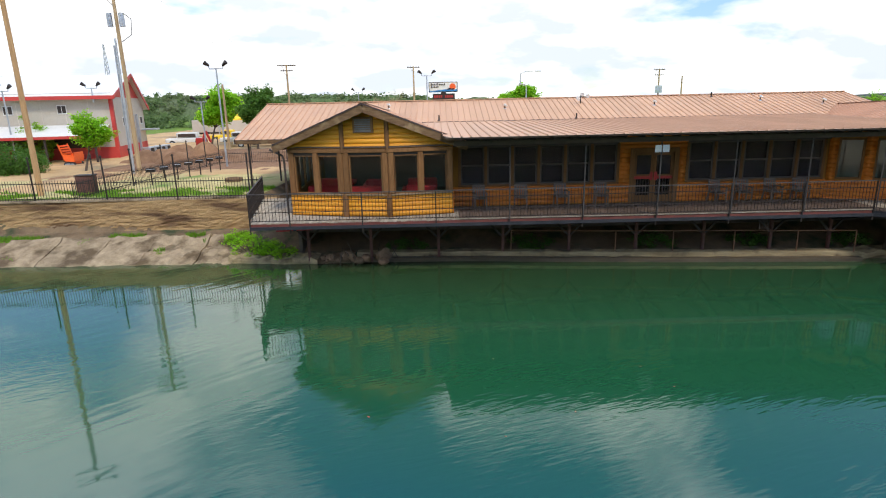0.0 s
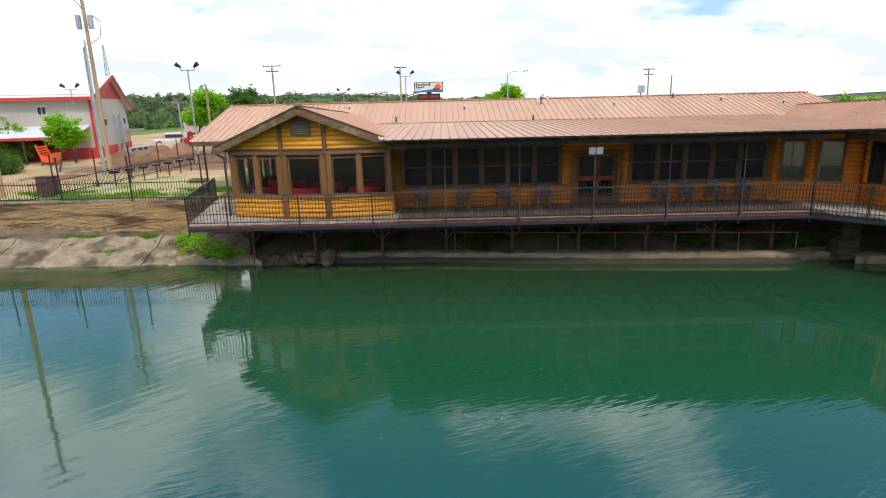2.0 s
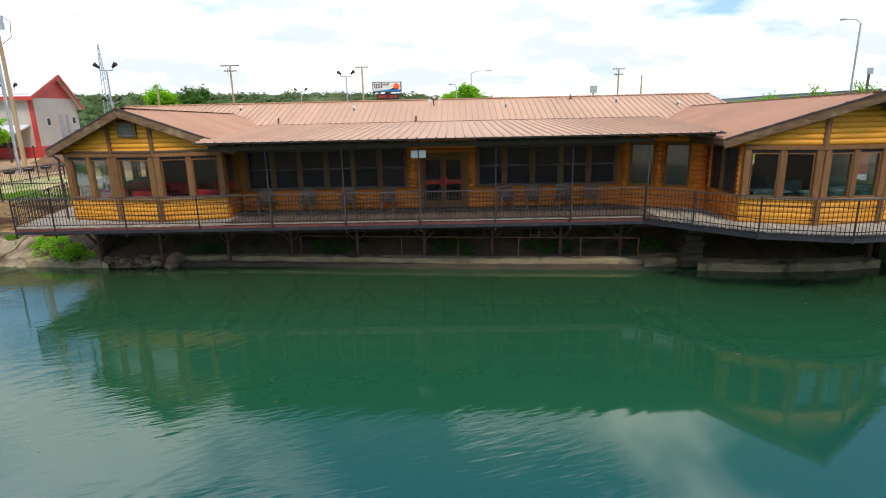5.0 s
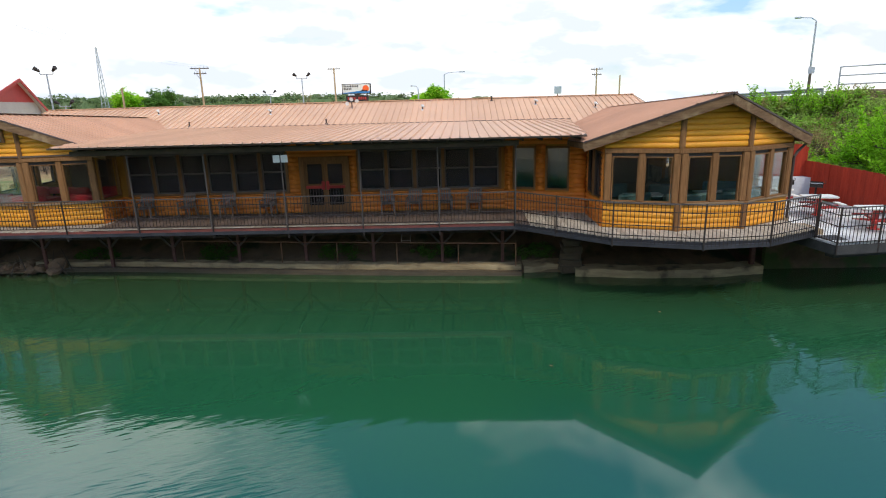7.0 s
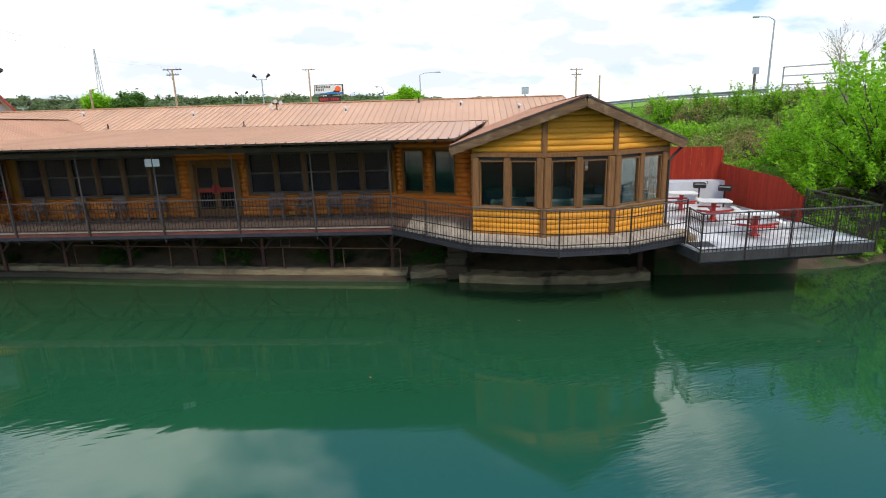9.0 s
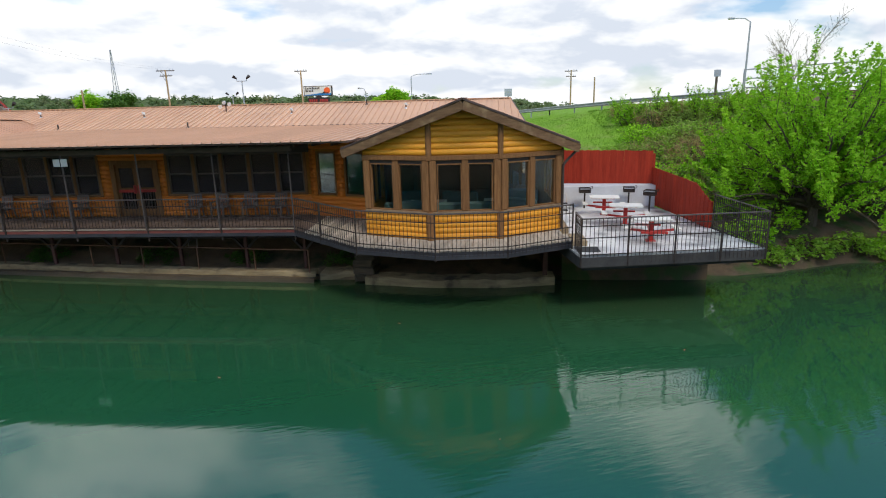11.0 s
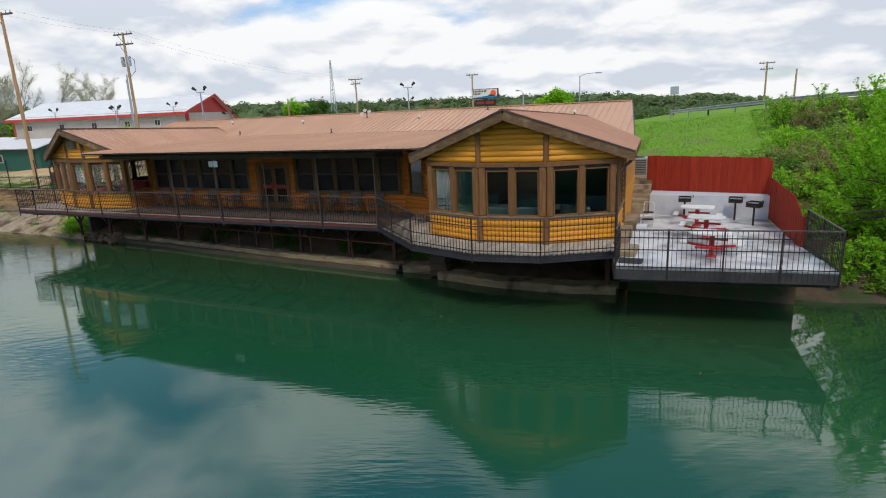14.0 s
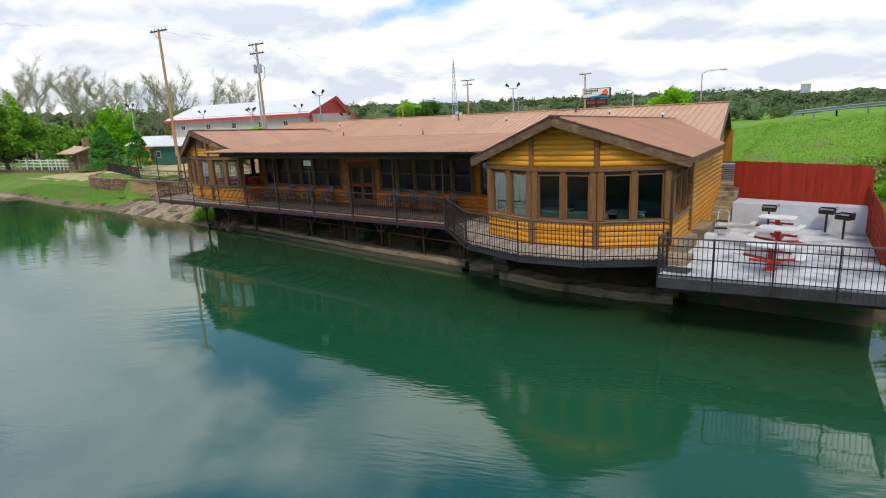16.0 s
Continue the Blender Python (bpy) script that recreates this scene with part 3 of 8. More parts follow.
tagged(part("water", bm, M["water"]), "green still pond water with soft ripples", "water", kind="structure")


def floating_leaves():
    """Fallen leaves and petals drifting here and there on the pond."""
    r = random.Random(31)
    for k in range(22):
        x, y, a, L = r.uniform(-2, 30), r.uniform(7.5, 16.0), r.uniform(0, 6.28), r.uniform(0.02, 0.045)
        bm = bmesh.new()
        v = [bm.verts.new((L * u, L * w, 0.004 + 0.01 * abs(w))) for u, w in ((-1, 0), (-0.35, 0.4), (0.4, 0.33), (1, 0), (0.4, -0.33), (-0.35, -0.4))]
        bm.faces.new(v)
        bm.transform(Matrix.Translation((x, y, WATER)) @ Matrix.Rotation(a, 4, "Z"))
        red = k % 3 == 0
        tagged(part("floating_leaf", bm, M["petal"] if red else M["stone"]), "small reddish leaf floating on the pond" if red else "pale dry leaf floating on the pond", "leaf", "floating leaves")


M["petal"] = surface("red_petal", (0.4, 0.06, 0.05), (0.55, 0.12, 0.08), 8, 0.7, 0.0)
floating_leaves()


def build_hills():
    """Wooded ridges far behind, as bumpy tree-covered swells."""
    verts, faces = [], []
    for ring, (rad, lift) in enumerate(((300, 0.0), (360, 2.0))):
        n = 260
        base = len(verts)
        for i in range(n + 1):
            az = radians(-75 + 125 * i / n)
            deg = -75 + 125 * i / n
            crest = float(np.interp(deg, (-75, -45, -30, -15, -6, -2, 3, 8, 14, 50), (15, 13, 11.5, 11, 10, 7.5, 6.3, 3.8, 0.5, 0.5))) + lift * (1 if deg < 6 else 0)
            crest += 2.0 * noise.noise((deg * 0.21, ring, 0)) + 1.6 * noise.noise((deg * 1.1, ring, 2)) + 1.2 * noise.noise((deg * 3.1, ring, 4))
            for k, (dr, hz) in enumerate(((-30, 0), (-14, 0.62), (-4, 0.93), (4, 1.0), (40, 0.2))):
                rr = rad + dr + 4 * noise.noise((deg * 0.9, k * 3.1, ring))
                verts.append((14 + rr * math.sin(az), rr * math.cos(az), crest * hz + (1.5 * noise.noise((deg * 2.4, k * 2.0, ring + 7)) if 0 < k < 4 else 0)))
        for i in range(n):
            for k in range(4):
                a = base + i * 5 + k
                faces.append((a, a + 5, a + 6, a + 1))
    me = soup("wooded_hills", verts, faces, M["hillwood"])
    tagged(new("wooded_hills", me), "low hills covered with spring-green woods", "hills", kind="structure")


def hill_trees(name, label, seed, share, mats):
    """Crowns of the woods on the far ridges."""
    r = random.Random(seed)
    cs = []
    for i in range(share):
        deg = r.uniform(-72, 10)
        crest = float(np.interp(deg, (-75, -45, -30, -15, -6, -2, 3, 8, 14, 50), (15, 13, 11.5, 11, 10, 7.5, 6.3, 3.8, 0.5, 0.5)))
        k = r.random()
        rad = 276 + 28 * k + r.uniform(-4, 4)
        a = radians(deg)
        cs.append((14 + rad * math.sin(a), rad * math.cos(a), crest * (0.1 + 0.93 * k ** 0.6) + r.uniform(-0.6, 0.9), r.uniform(2.0, 3.4)))
    me = leaf_mesh(name, cs, 44, 0.8, M[mats], seed)
    tagged(new(name, me), label, "woods", kind="stuff")


M["hillwood"] = surface("wooded_slope", (0.095, 0.145, 0.055), (0.14, 0.2, 0.08), 0.16, 0.95, 1.0, fine=0.9, spots=(0.13, 0.16, 0.085), spot_scale=0.05, spot_at=0.58, dist=1.5, spec=0.1)
build_hills()
# the road on the embankment
vs, fs = [], []
for i, x in enumerate((-10, 5, 16, 22, 27, 31.5, 36, 44, 52)):
    y = float(np.interp(x, ROAD_X[:7], ROAD_Y[:7])) if x <= 36 else 35 - (x - 36) * 1.03
    z = float(np.interp(x, ROAD_X, ROAD_Z))
    for dx, dz in ((2.2, 0.0), (9.0, 0.04)):
        vs.append((x + dx * 0.75, y + dx * 0.7, z + dz + 0.06))
    if i:
        fs.append((2 * i - 2, 2 * i, 2 * i + 1, 2 * i - 1))
tagged(new("road", soup("road", vs, fs, M["asphalt"])), "grey asphalt road on the grassy embankment", "road", kind="structure")

# ---- the lodge over the water ----
DECK, SILL, HEAD = 2.12, 2.95, 4.40
LOG_H = 0.165


def log_mesh(stain):
    bm = bmesh.new()
    prof = [(0.0, 0.0), (-0.03, 0.012), (-0.055, 0.045), (-0.062, 0.085), (-0.05, 0.125), (-0.022, 0.155), (0.0, LOG_H)]
    a = [bm.verts.new((0, y, z)) for y, z in prof]
    b = [bm.verts.new((1, y, z)) for y, z in prof]
    for i in range(len(prof) - 1):
        bm.faces.new((a[i], b[i], b[i + 1], a[i + 1]))
    bm.faces.new(a); bm.faces.new(b[::-1])
    me = mesh_of("log", bm, M[stain])
    me.polygons.foreach_set("use_smooth", [True] * 6 + [False] * 2)
    return me


LOG, PORCH_LOG = log_mesh("log"), log_mesh("porchlog")
lodge = thing("lodge_building", "yellow log-sided riverside lodge with a brown metal roof", "building", (7, 26, 2.1))


def logs(wall, m, u0, u1, z0, z1, top=None, log=None):
    """Log courses on the wall frame m from u0 to u1; top(u) clips them under a slope."""
    z = z0
    while z < z1 - 0.05:
        a, b = u0, u1
        if top:
            us = [u for u in np.linspace(u0, u1, 60) if top(u) > z + LOG_H * 0.8]
            if len(us) < 4:
                z += LOG_H
                continue
            a, b = us[0], us[-1]
        h = min(1.0, (z1 - z) / LOG_H)
        piece("log", log or LOG, wall, m @ Matrix.Translation((a, 0, z)) @ Matrix.Diagonal((b - a, 0.72, h, 1)))
        z += LOG_H


def placed(bm, m):
    bm.transform(m)
    return bm


def window(m, u0, u1, z0=SILL, z1=HEAD, midrail=False, glass="glass", frame_mat="darkframe", f=0.05, sill=False, label=""):
    bm = box(u0, -0.03, z0, u0 + f, 0.07, z1)
    box(u1 - f, -0.03, z0, u1, 0.07, z1, bm)
    box(u0 + f, -0.03, z0, u1 - f, 0.07, z0 + f, bm)
    box(u0 + f, -0.03, z1 - f, u1 - f, 0.07, z1, bm)
    if midrail:
        zm = (z0 + z1) / 2 - 0.02
        box(u0 + f, -0.025, zm, u1 - f, 0.065, zm + 0.055, bm)
    w = part("window", placed(bm, m), M[frame_mat], lodge, label)
    pane = part("pane", placed(box(u0 + f - 0.005, 0.02, z0 + f - 0.005, u1 - f + 0.005, 0.028, z1 - f + 0.005), m), M[glass], w)
    pane.visible_shadow = False
    if sill:
        part("sill", placed(box(u0 - 0.03, -0.09, z0 - 0.05, u1 + 0.03, 0.0, z0 + 0.003, None, 0.008), m), M["sillwood"], w)
    return w


M["sillwood"] = surface("worn_sill", (0.17, 0.11, 0.06), (0.3, 0.21, 0.125), 3, 0.8, 0.2, spec=0.2)
M["louvre"] = surface("grey_louvre", (0.15, 0.13, 0.11), (0.26, 0.23, 0.2), 3, 0.8, 0.2)
M["backing"] = surface("log_joint", (0.3, 0.12, 0.01), (0.4, 0.17, 0.015), 2, 0.8, 0.2)


def bay(pts, wins, apex):
    """A bowed gable front of three straight sections with paired windows, log apron and log gable."""
    roof_z = lambda x: apex[1] - apex[2] * abs(x - apex[0])
    for s, (p, q) in enumerate(zip(pts, pts[1:])):
        m = frame_of((*p, 0), (*q, 0))
        L = (Vector(q) - Vector(p)).length
        top = lambda u, p=p, q=q, L=L: roof_z(p[0] + (q[0] - p[0]) * u / L)
        bm = box(0, 0.0, DECK - 0.1, L, 0.14, SILL - 0.03)
        wall = part("wall", placed(bm, m), M["backing"], lodge)
        logs(wall, m, 0.0, L, DECK + 0.02, SILL - 0.06)
        # gable above the windows
        bm = bmesh.new()
        us = [0, L] if not (p[0] < apex[0] < q[0]) else [0, L * (apex[0] - p[0]) / (q[0] - p[0]), L]
        poly = [(0, HEAD + 0.02)] + [(L, HEAD + 0.02)] + [(u, top(u)) for u in reversed(us)]
        f = [bm.verts.new((u, 0.0, z)) for u, z in poly]
        g = [bm.verts.new((u, 0.14, z)) for u, z in poly]
        bm.faces.new(f); bm.faces.new(g[::-1])
        for i in range(len(poly)):
            bm.faces.new((f[i], g[i], g[(i + 1) % len(poly)], f[(i + 1) % len(poly)]))
        bmesh.ops.recalc_face_normals(bm, faces=bm.faces)
        gable = part("gable_wall", placed(bm, m), M["backing"], lodge)
        logs(gable, m, 0.0, L, HEAD + 0.14, 6.0, top)
        part("header", placed(box(0.0, -0.085, HEAD, L, 0.0, HEAD + 0.13, None, 0.01), m), M["brown"], lodge)
        part("sill", placed(box(0.02, -0.1, SILL - 0.06, L - 0.02, 0.0, SILL - 0.005, None, 0.01), m), M["sillwood"], lodge)
        part("lintel", placed(box(0, 0.005, HEAD - 0.12, L, 0.14, HEAD + 0.02), m), M["darkframe"], lodge)
        k = wins[s]
        edge = 0.2
        span = (L - 2 * edge) / k
        for i in range(k):
            a, b = edge + i * span, edge + (i + 1) * span
            window(m, a + (0.09 if i else 0.02), b - (0.09 if i < k - 1 else 0.02), SILL, HEAD - 0.1, frame_mat="brown", f=0.03)
            if i:
                part("mullion", placed(box(a - 0.09, -0.07, SILL, a + 0.09, 0.06, HEAD, None, 0.02), m), M["brown"], lodge)
        # the pair of jamb posts, and their stubs in apron and gable
        for u0, u1 in ((0.0, edge), (L - edge, L)):
            part("jamb_post", placed(box(u0, -0.085, SILL - 0.01, u1, 0.1, HEAD, None, 0.03), m), M["brown"], lodge)
    for i, v in enumerate(pts):
        if 0 < i < len(pts) - 1:
            r = rod((v[0], v[1] - 0.02, DECK - 0.02), (v[0], v[1] - 0.02, SILL), 0.105, 0.105, 10)
            part("corner_post", r, M["brown"], lodge, smooth=False)
            r = rod((v[0], v[1] - 0.02, HEAD), (v[0], v[1] - 0.02, roof_z(v[0])), 0.085, 0.085, 10)
            part("gable_post", r, M["brown"], lodge)


def side_wall(p, q, z0, z1, wins=(), log_from=0.0, name="wall", sill=SILL, head=HEAD, log=None):
    """A straight wall, log clad, with window openings (u0, u1) that go through it."""
    m = frame_of((*p, 0), (*q, 0))
    L = (Vector(q) - Vector(p)).length
    bm = bmesh.new()
    if wins:
        box(0, 0, z0, L, 0.14, sill, bm)
        box(0, 0, head, L, 0.14, z1, bm)
        edges = [0] + [e for w in wins for e in w] + [L]
        for a, b in zip(edges[::2], edges[1::2]):
            if b - a > 0.01:
                box(a, 0, sill, b, 0.14, head, bm)
    else:
        box(0, 0, z0, L, 0.14, z1, bm)
    wall = part("wall", placed(bm, m), M["backing"], lodge)
    if wins:
        logs(wall, m, 0, L, z0 + 0.02, sill - 0.05, log=log)
        logs(wall, m, 0, L, head + 0.08, z1, log=log)
        for a, b in zip(edges[::2], edges[1::2]):
            if b - a > 0.25:
                logs(wall, m, a, b, sill - 0.05 + 0.0, head + 0.08, log=log)
    else:
        logs(wall, m, log_from, L, z0 + 0.02, z1)
    return m, wall


RW = [(17.5, 16.72), (19.5, 16.02), (21.5, 16.2), (23.3, 17.3)]
LW = [(-5.55, 19.25), (-3.5, 18.7), (-1.9, 18.45), (0.36, 18.85)]
bay(RW, (2, 2, 2), (20.5, 5.86, 0.356))
bay(LW, (2, 1, 2), (-2.7, 5.86, 0.375))
# louvred vent in the left gable
vm = frame_of((-3.5, 18.7, 0), (-1.9, 18.45, 0))
vu = 0.81
vent = part("gable_vent", placed(box(vu - 0.36, -0.12, 5.08, vu + 0.36, -0.05, 5.62), vm), M["brown"], lodge, "brown louvred gable vent")
for i in range(6):
    part("slat", placed(beam((vu - 0.28, -0.135, 5.15 + i * 0.075), (vu + 0.28, -0.135, 5.15 + i * 0.075), 0.04, 0.055), vm), M["louvre"], vent)

# side walls of the wings
sm, _ = side_wall((17.5, 19.15), (17.5, 16.78), DECK - 0.1, 4.86, ((0.35, 1.15), (1.3, 2.1)), log=PORCH_LOG)
for a, b in ((0.35, 1.15), (1.3, 2.1)):
    window(sm, a, b, SILL, HEAD, glass="screen")
part("corner_board", placed(box(1.15, -0.08, SILL, 1.3, 0.0, HEAD), sm), M["brown"], lodge)
sm, _ = side_wall((23.3, 17.3), (22.95, 26.2), 1.5, 4.5, ((0.2, 0.9), (1.02, 1.72), (1.84, 2.54)))
for a, b in ((0.2, 0.9), (1.02, 1.72), (1.84, 2.54)):
    window(sm, a, b, SILL, HEAD, glass="clearglass", frame_mat="brown", f=0.03)
for a in (0.9, 1.72):
    part("mullion", placed(box(a, -0.08, SILL, a + 0.12, 0.03, HEAD, None, 0.02), sm), M["brown"], lodge)
part("jamb_post", placed(box(2.55, -0.1, DECK, 2.75, 0.03, 4.7, None, 0.03), sm), M["brown"], lodge)
part("jamb_post", placed(box(0.0, -0.1, SILL, 0.18, 0.03, 4.6, None, 0.03), sm), M["brown"], lodge)
part("sill", placed(box(0.0, -0.1, SILL - 0.08, 2.75, 0.0, SILL - 0.01, None, 0.01), sm), M["sillwood"], lodge)
sm, _ = side_wall((0.36, 18.9), (0.36, 20.2), DECK - 0.1, 4.86, ((0.06, 1.2),), log=PORCH_LOG)
window(sm, 0.06, 1.2, SILL, HEAD, glass="clearglass", frame_mat="brown", f=0.04)
lws = ((0.3, 1.3), (1.5, 2.5), (2.7, 3.7), (3.9, 4.9))
sm, _ = side_wall((-5.8, 25.3), (-5.55, 19.3), DECK - 0.1, 4.66, lws)
for a, b in lws:
    window(sm, a, b, SILL, HEAD, glass="clearglass")

# angled wall with two tall windows
aw = ((0.3, 1.15), (1.5, 2.35))
am, _ = side_wall((14.75, 20.2), (17.46, 19.12), DECK - 0.1, 4.86, aw, sill=2.88, head=4.42, log=PORCH_LOG)
for a, b in aw:
    window(am, a, b, 2.88, 4.42, glass="mirrorglass", frame_mat="brown", f=0.07)

# long porch wall: windows, double door, log apron
pm = frame_of((0.36, 20.2, 0), (14.75, 20.2, 0))
gA = [(0.35 + 1.01 * i, 0.35 + 1.01 * i + 0.9) for i in range(6)]
gB = [(9.05 + 1.045 * i, 9.05 + 1.045 * i + 0.93) for i in range(5)]
DOOR = (6.93, 8.55)
bm = bmesh.new()
box(0, 0, DECK - 0.1, DOOR[0], 0.14, SILL, bm)
box(DOOR[1], 0, DECK - 0.1, 14.39, 0.14, SILL, bm)
box(0, 0, HEAD, 14.39, 0.14, 4.86, bm)
edges = [0] + [e for w in gA for e in w] + [DOOR[0]]
edges2 = [DOOR[1]] + [e for w in gB for e in w] + [14.39]
for es in (edges, edges2):
    for a, b in zip(es[::2], es[1::2]):
        box(a, 0, SILL, b, 0.14, HEAD, bm)
box(DOOR[0], 0, 4.08, DOOR[1], 0.14, HEAD, bm)
porch_wall = part("wall", placed(bm, pm), M["backing"], lodge)
logs(porch_wall, pm, 0.0, DOOR[0] - 0.12, DECK + 0.02, SILL - 0.07, log=PORCH_LOG)
logs(porch_wall, pm, DOOR[1] + 0.12, 14.39, DECK + 0.02, SILL - 0.07, log=PORCH_LOG)
logs(porch_wall, pm, gA[-1][1] + 0.06, DOOR[0] - 0.12, SILL - 0.07, 4.2, log=PORCH_LOG)
logs(porch_wall, pm, DOOR[1] + 0.12, gB[0][0] - 0.06, SILL - 0.07, 4.2, log=PORCH_LOG)
logs(porch_wall, pm, gA[-1][1] + 0.06, gB[0][0] - 0.06, 4.2, 4.84, log=PORCH_LOG)
part("header", placed(box(0, -0.06, HEAD, gA[-1][1] + 0.06, 0.0, 4.84), pm), M["darkframe"], lodge)
part("header", placed(box(gB[0][0] - 0.06, -0.06, HEAD, 14.39, 0.0, 4.84), pm), M["darkframe"], lodge)
for g in (gA, gB):
    for i, (a, b) in enumerate(g):
        window(pm, a, b, SILL, HEAD, True, "screen", "screenframe", f=0.055)
        if i:
            part("mullion", placed(box(g[i - 1][1], -0.06, SILL, a, -0.002, HEAD, None, 0.01), pm), M["brown"], lodge)
    part("sill", placed(box(g[0][0] - 0.1, -0.09, SILL - 0.07, g[-1][1] + 0.1, 0.0, SILL, None, 0.01), pm), M["brown"], lodge)
    for u in (g[0][0] - 0.1, g[-1][1]):
        part("jamb_post", placed(box(u, -0.06, SILL, u + 0.1, -0.002, HEAD, None, 0.01), pm), M["brown"], lodge)
# door leaves
for k in range(2):
    a = DOOR[0] + 0.06 + k * 0.755
    b = a + 0.745
    bm = bmesh.new()
    for x0, z0, x1, z1 in ((a, DECK + 0.02, a + 0.1, 4.04), (b - 0.1, DECK + 0.02, b, 4.04), (a + 0.1, 3.93, b - 0.1, 4.04), (a + 0.1, 3.05, b - 0.1, 3.2), (a + 0.1, DECK + 0.02, b - 0.1, DECK + 0.28)):
        box(x0, 0.02, z0, x1, 0.08, z1, bm)
    d = part("door", placed(bm, pm), M["brown"], lodge, "closed brown double-door leaf with glass and red trim")
    p1 = part("pane", placed(box(a + 0.1, 0.045, 3.2, b - 0.1, 0.055, 3.93), pm), M["screen"], d)
    p2 = part("pane", placed(box(a + 0.1, 0.045, DECK + 0.28, b - 0.1, 0.055, 3.05), pm), M["screen"], d)
    p1.visible_shadow = p2.visible_shadow = False
    part("trim_plate", placed(box(a + 0.02, -0.005, 3.03, b - 0.02, 0.018, 3.13), pm), M["red"], d, "red painted cross rail")
    xh = b - 0.08 if k == 0 else a + 0.08
    part("handle", placed(box(xh - 0.06, -0.03, 2.98, xh + 0.06, 0.017, 3.3, None, 0.02), pm), M["red"], d, "red door handle plate")
    for i in range(5):
        u = a + 0.16 + i * 0.107
        part("baluster", placed(box(u - 0.008, 0.0, DECK + 0.28, u + 0.008, 0.016, 3.05), pm), M["darkframe"], d)
for u0, u1 in ((DOOR[0] - 0.12, DOOR[0] + 0.05), (DOOR[1] - 0.05, DOOR[1] + 0.12)):
    part("door_jamb", placed(box(u0, -0.06, DECK, u1, 0.1, 4.2), pm), M["brown"], lodge)
part("door_frame", placed(box(DOOR[0] + 0.05, -0.06, 4.05, DOOR[1] - 0.05, 0.1, 4.2), pm), M["brown"], lodge)

# main house walls behind, gable ends and inside
part("wall", box(-5.8, 25.3, 1.6, -5.65, 35.5, 4.7), M["backing"], lodge)
part("wall", box(-5.65, 35.35, 1.6, 21.8, 35.5, 4.7), M["backing"], lodge)
for x, y in ((-8.9, 25.1), (-8.9, 30.0), (-8.9, 35.5)):
    part("carport_post", rod((x, y, 1.9), (x, y, 4.55), 0.05, 0.05, 8), M["iron"], lodge, "thin dark post under the roof end")
side_wall((22.66, 26.2), (21.3, 35.5), 1.6, 4.72)
bm = bmesh.new()
tri_pts = [(22.6, 25.6, 4.72), (21.08, 36, 4.72), (21.84, 30.8, 6.08), (22.74, 25.6, 4.72), (21.22, 36, 4.72), (21.98, 30.8, 6.08)]
v = [bm.verts.new(p) for p in tri_pts]
bm.faces.new(v[:3]); bm.faces.new(v[3:][::-1])
for i in range(3):
    bm.faces.new((v[i], v[(i + 1) % 3], v[3 + (i + 1) % 3], v[3 + i]))
gend = part("gable_wall", bm, M["backing"], lodge)
logs(gend, frame_of((22.75, 25.6, 0), (21.23, 36, 0)), 0, 10.5, 4.72, 6.1, lambda u: 6.08 - 0.262 * abs(u - 5.2))
bm = bmesh.new()
v = [bm.verts.new((-9.3, y, z)) for y, z in ((25.0, 4.6), (36.5, 4.6), (30.8, 6.08))]
bm.faces.new(v)
part("gable_wall", bm, M["log"], lodge)
# added, unseen: keeps sky beneath the floor out of the water's reflection
part("skirt_wall", box(-5.8, 20.6, 0.3, -5.66, 35.5, 1.94), M["dark"], lodge, "dark added wall closing the gap under the floor")
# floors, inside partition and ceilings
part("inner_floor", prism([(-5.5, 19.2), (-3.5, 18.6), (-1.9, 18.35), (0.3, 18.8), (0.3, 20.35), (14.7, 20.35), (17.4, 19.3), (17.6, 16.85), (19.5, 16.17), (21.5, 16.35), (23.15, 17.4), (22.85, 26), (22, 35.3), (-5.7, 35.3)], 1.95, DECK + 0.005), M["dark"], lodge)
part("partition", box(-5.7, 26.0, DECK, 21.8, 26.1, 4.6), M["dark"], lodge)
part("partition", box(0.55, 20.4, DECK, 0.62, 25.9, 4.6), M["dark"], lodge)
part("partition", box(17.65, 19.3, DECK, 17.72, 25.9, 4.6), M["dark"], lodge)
part("inner_ceiling", prism([(-5.5, 19.2), (-3.5, 18.6), (-1.9, 18.35), (0.3, 18.8), (0.3, 20.35), (14.7, 20.35), (17.4, 19.3), (17.6, 16.85), (19.5, 16.17), (21.5, 16.35), (23.15, 17.4), (22.85, 26), (-5.7, 26)], 4.56, 4.62), M["soffit"], lodge)

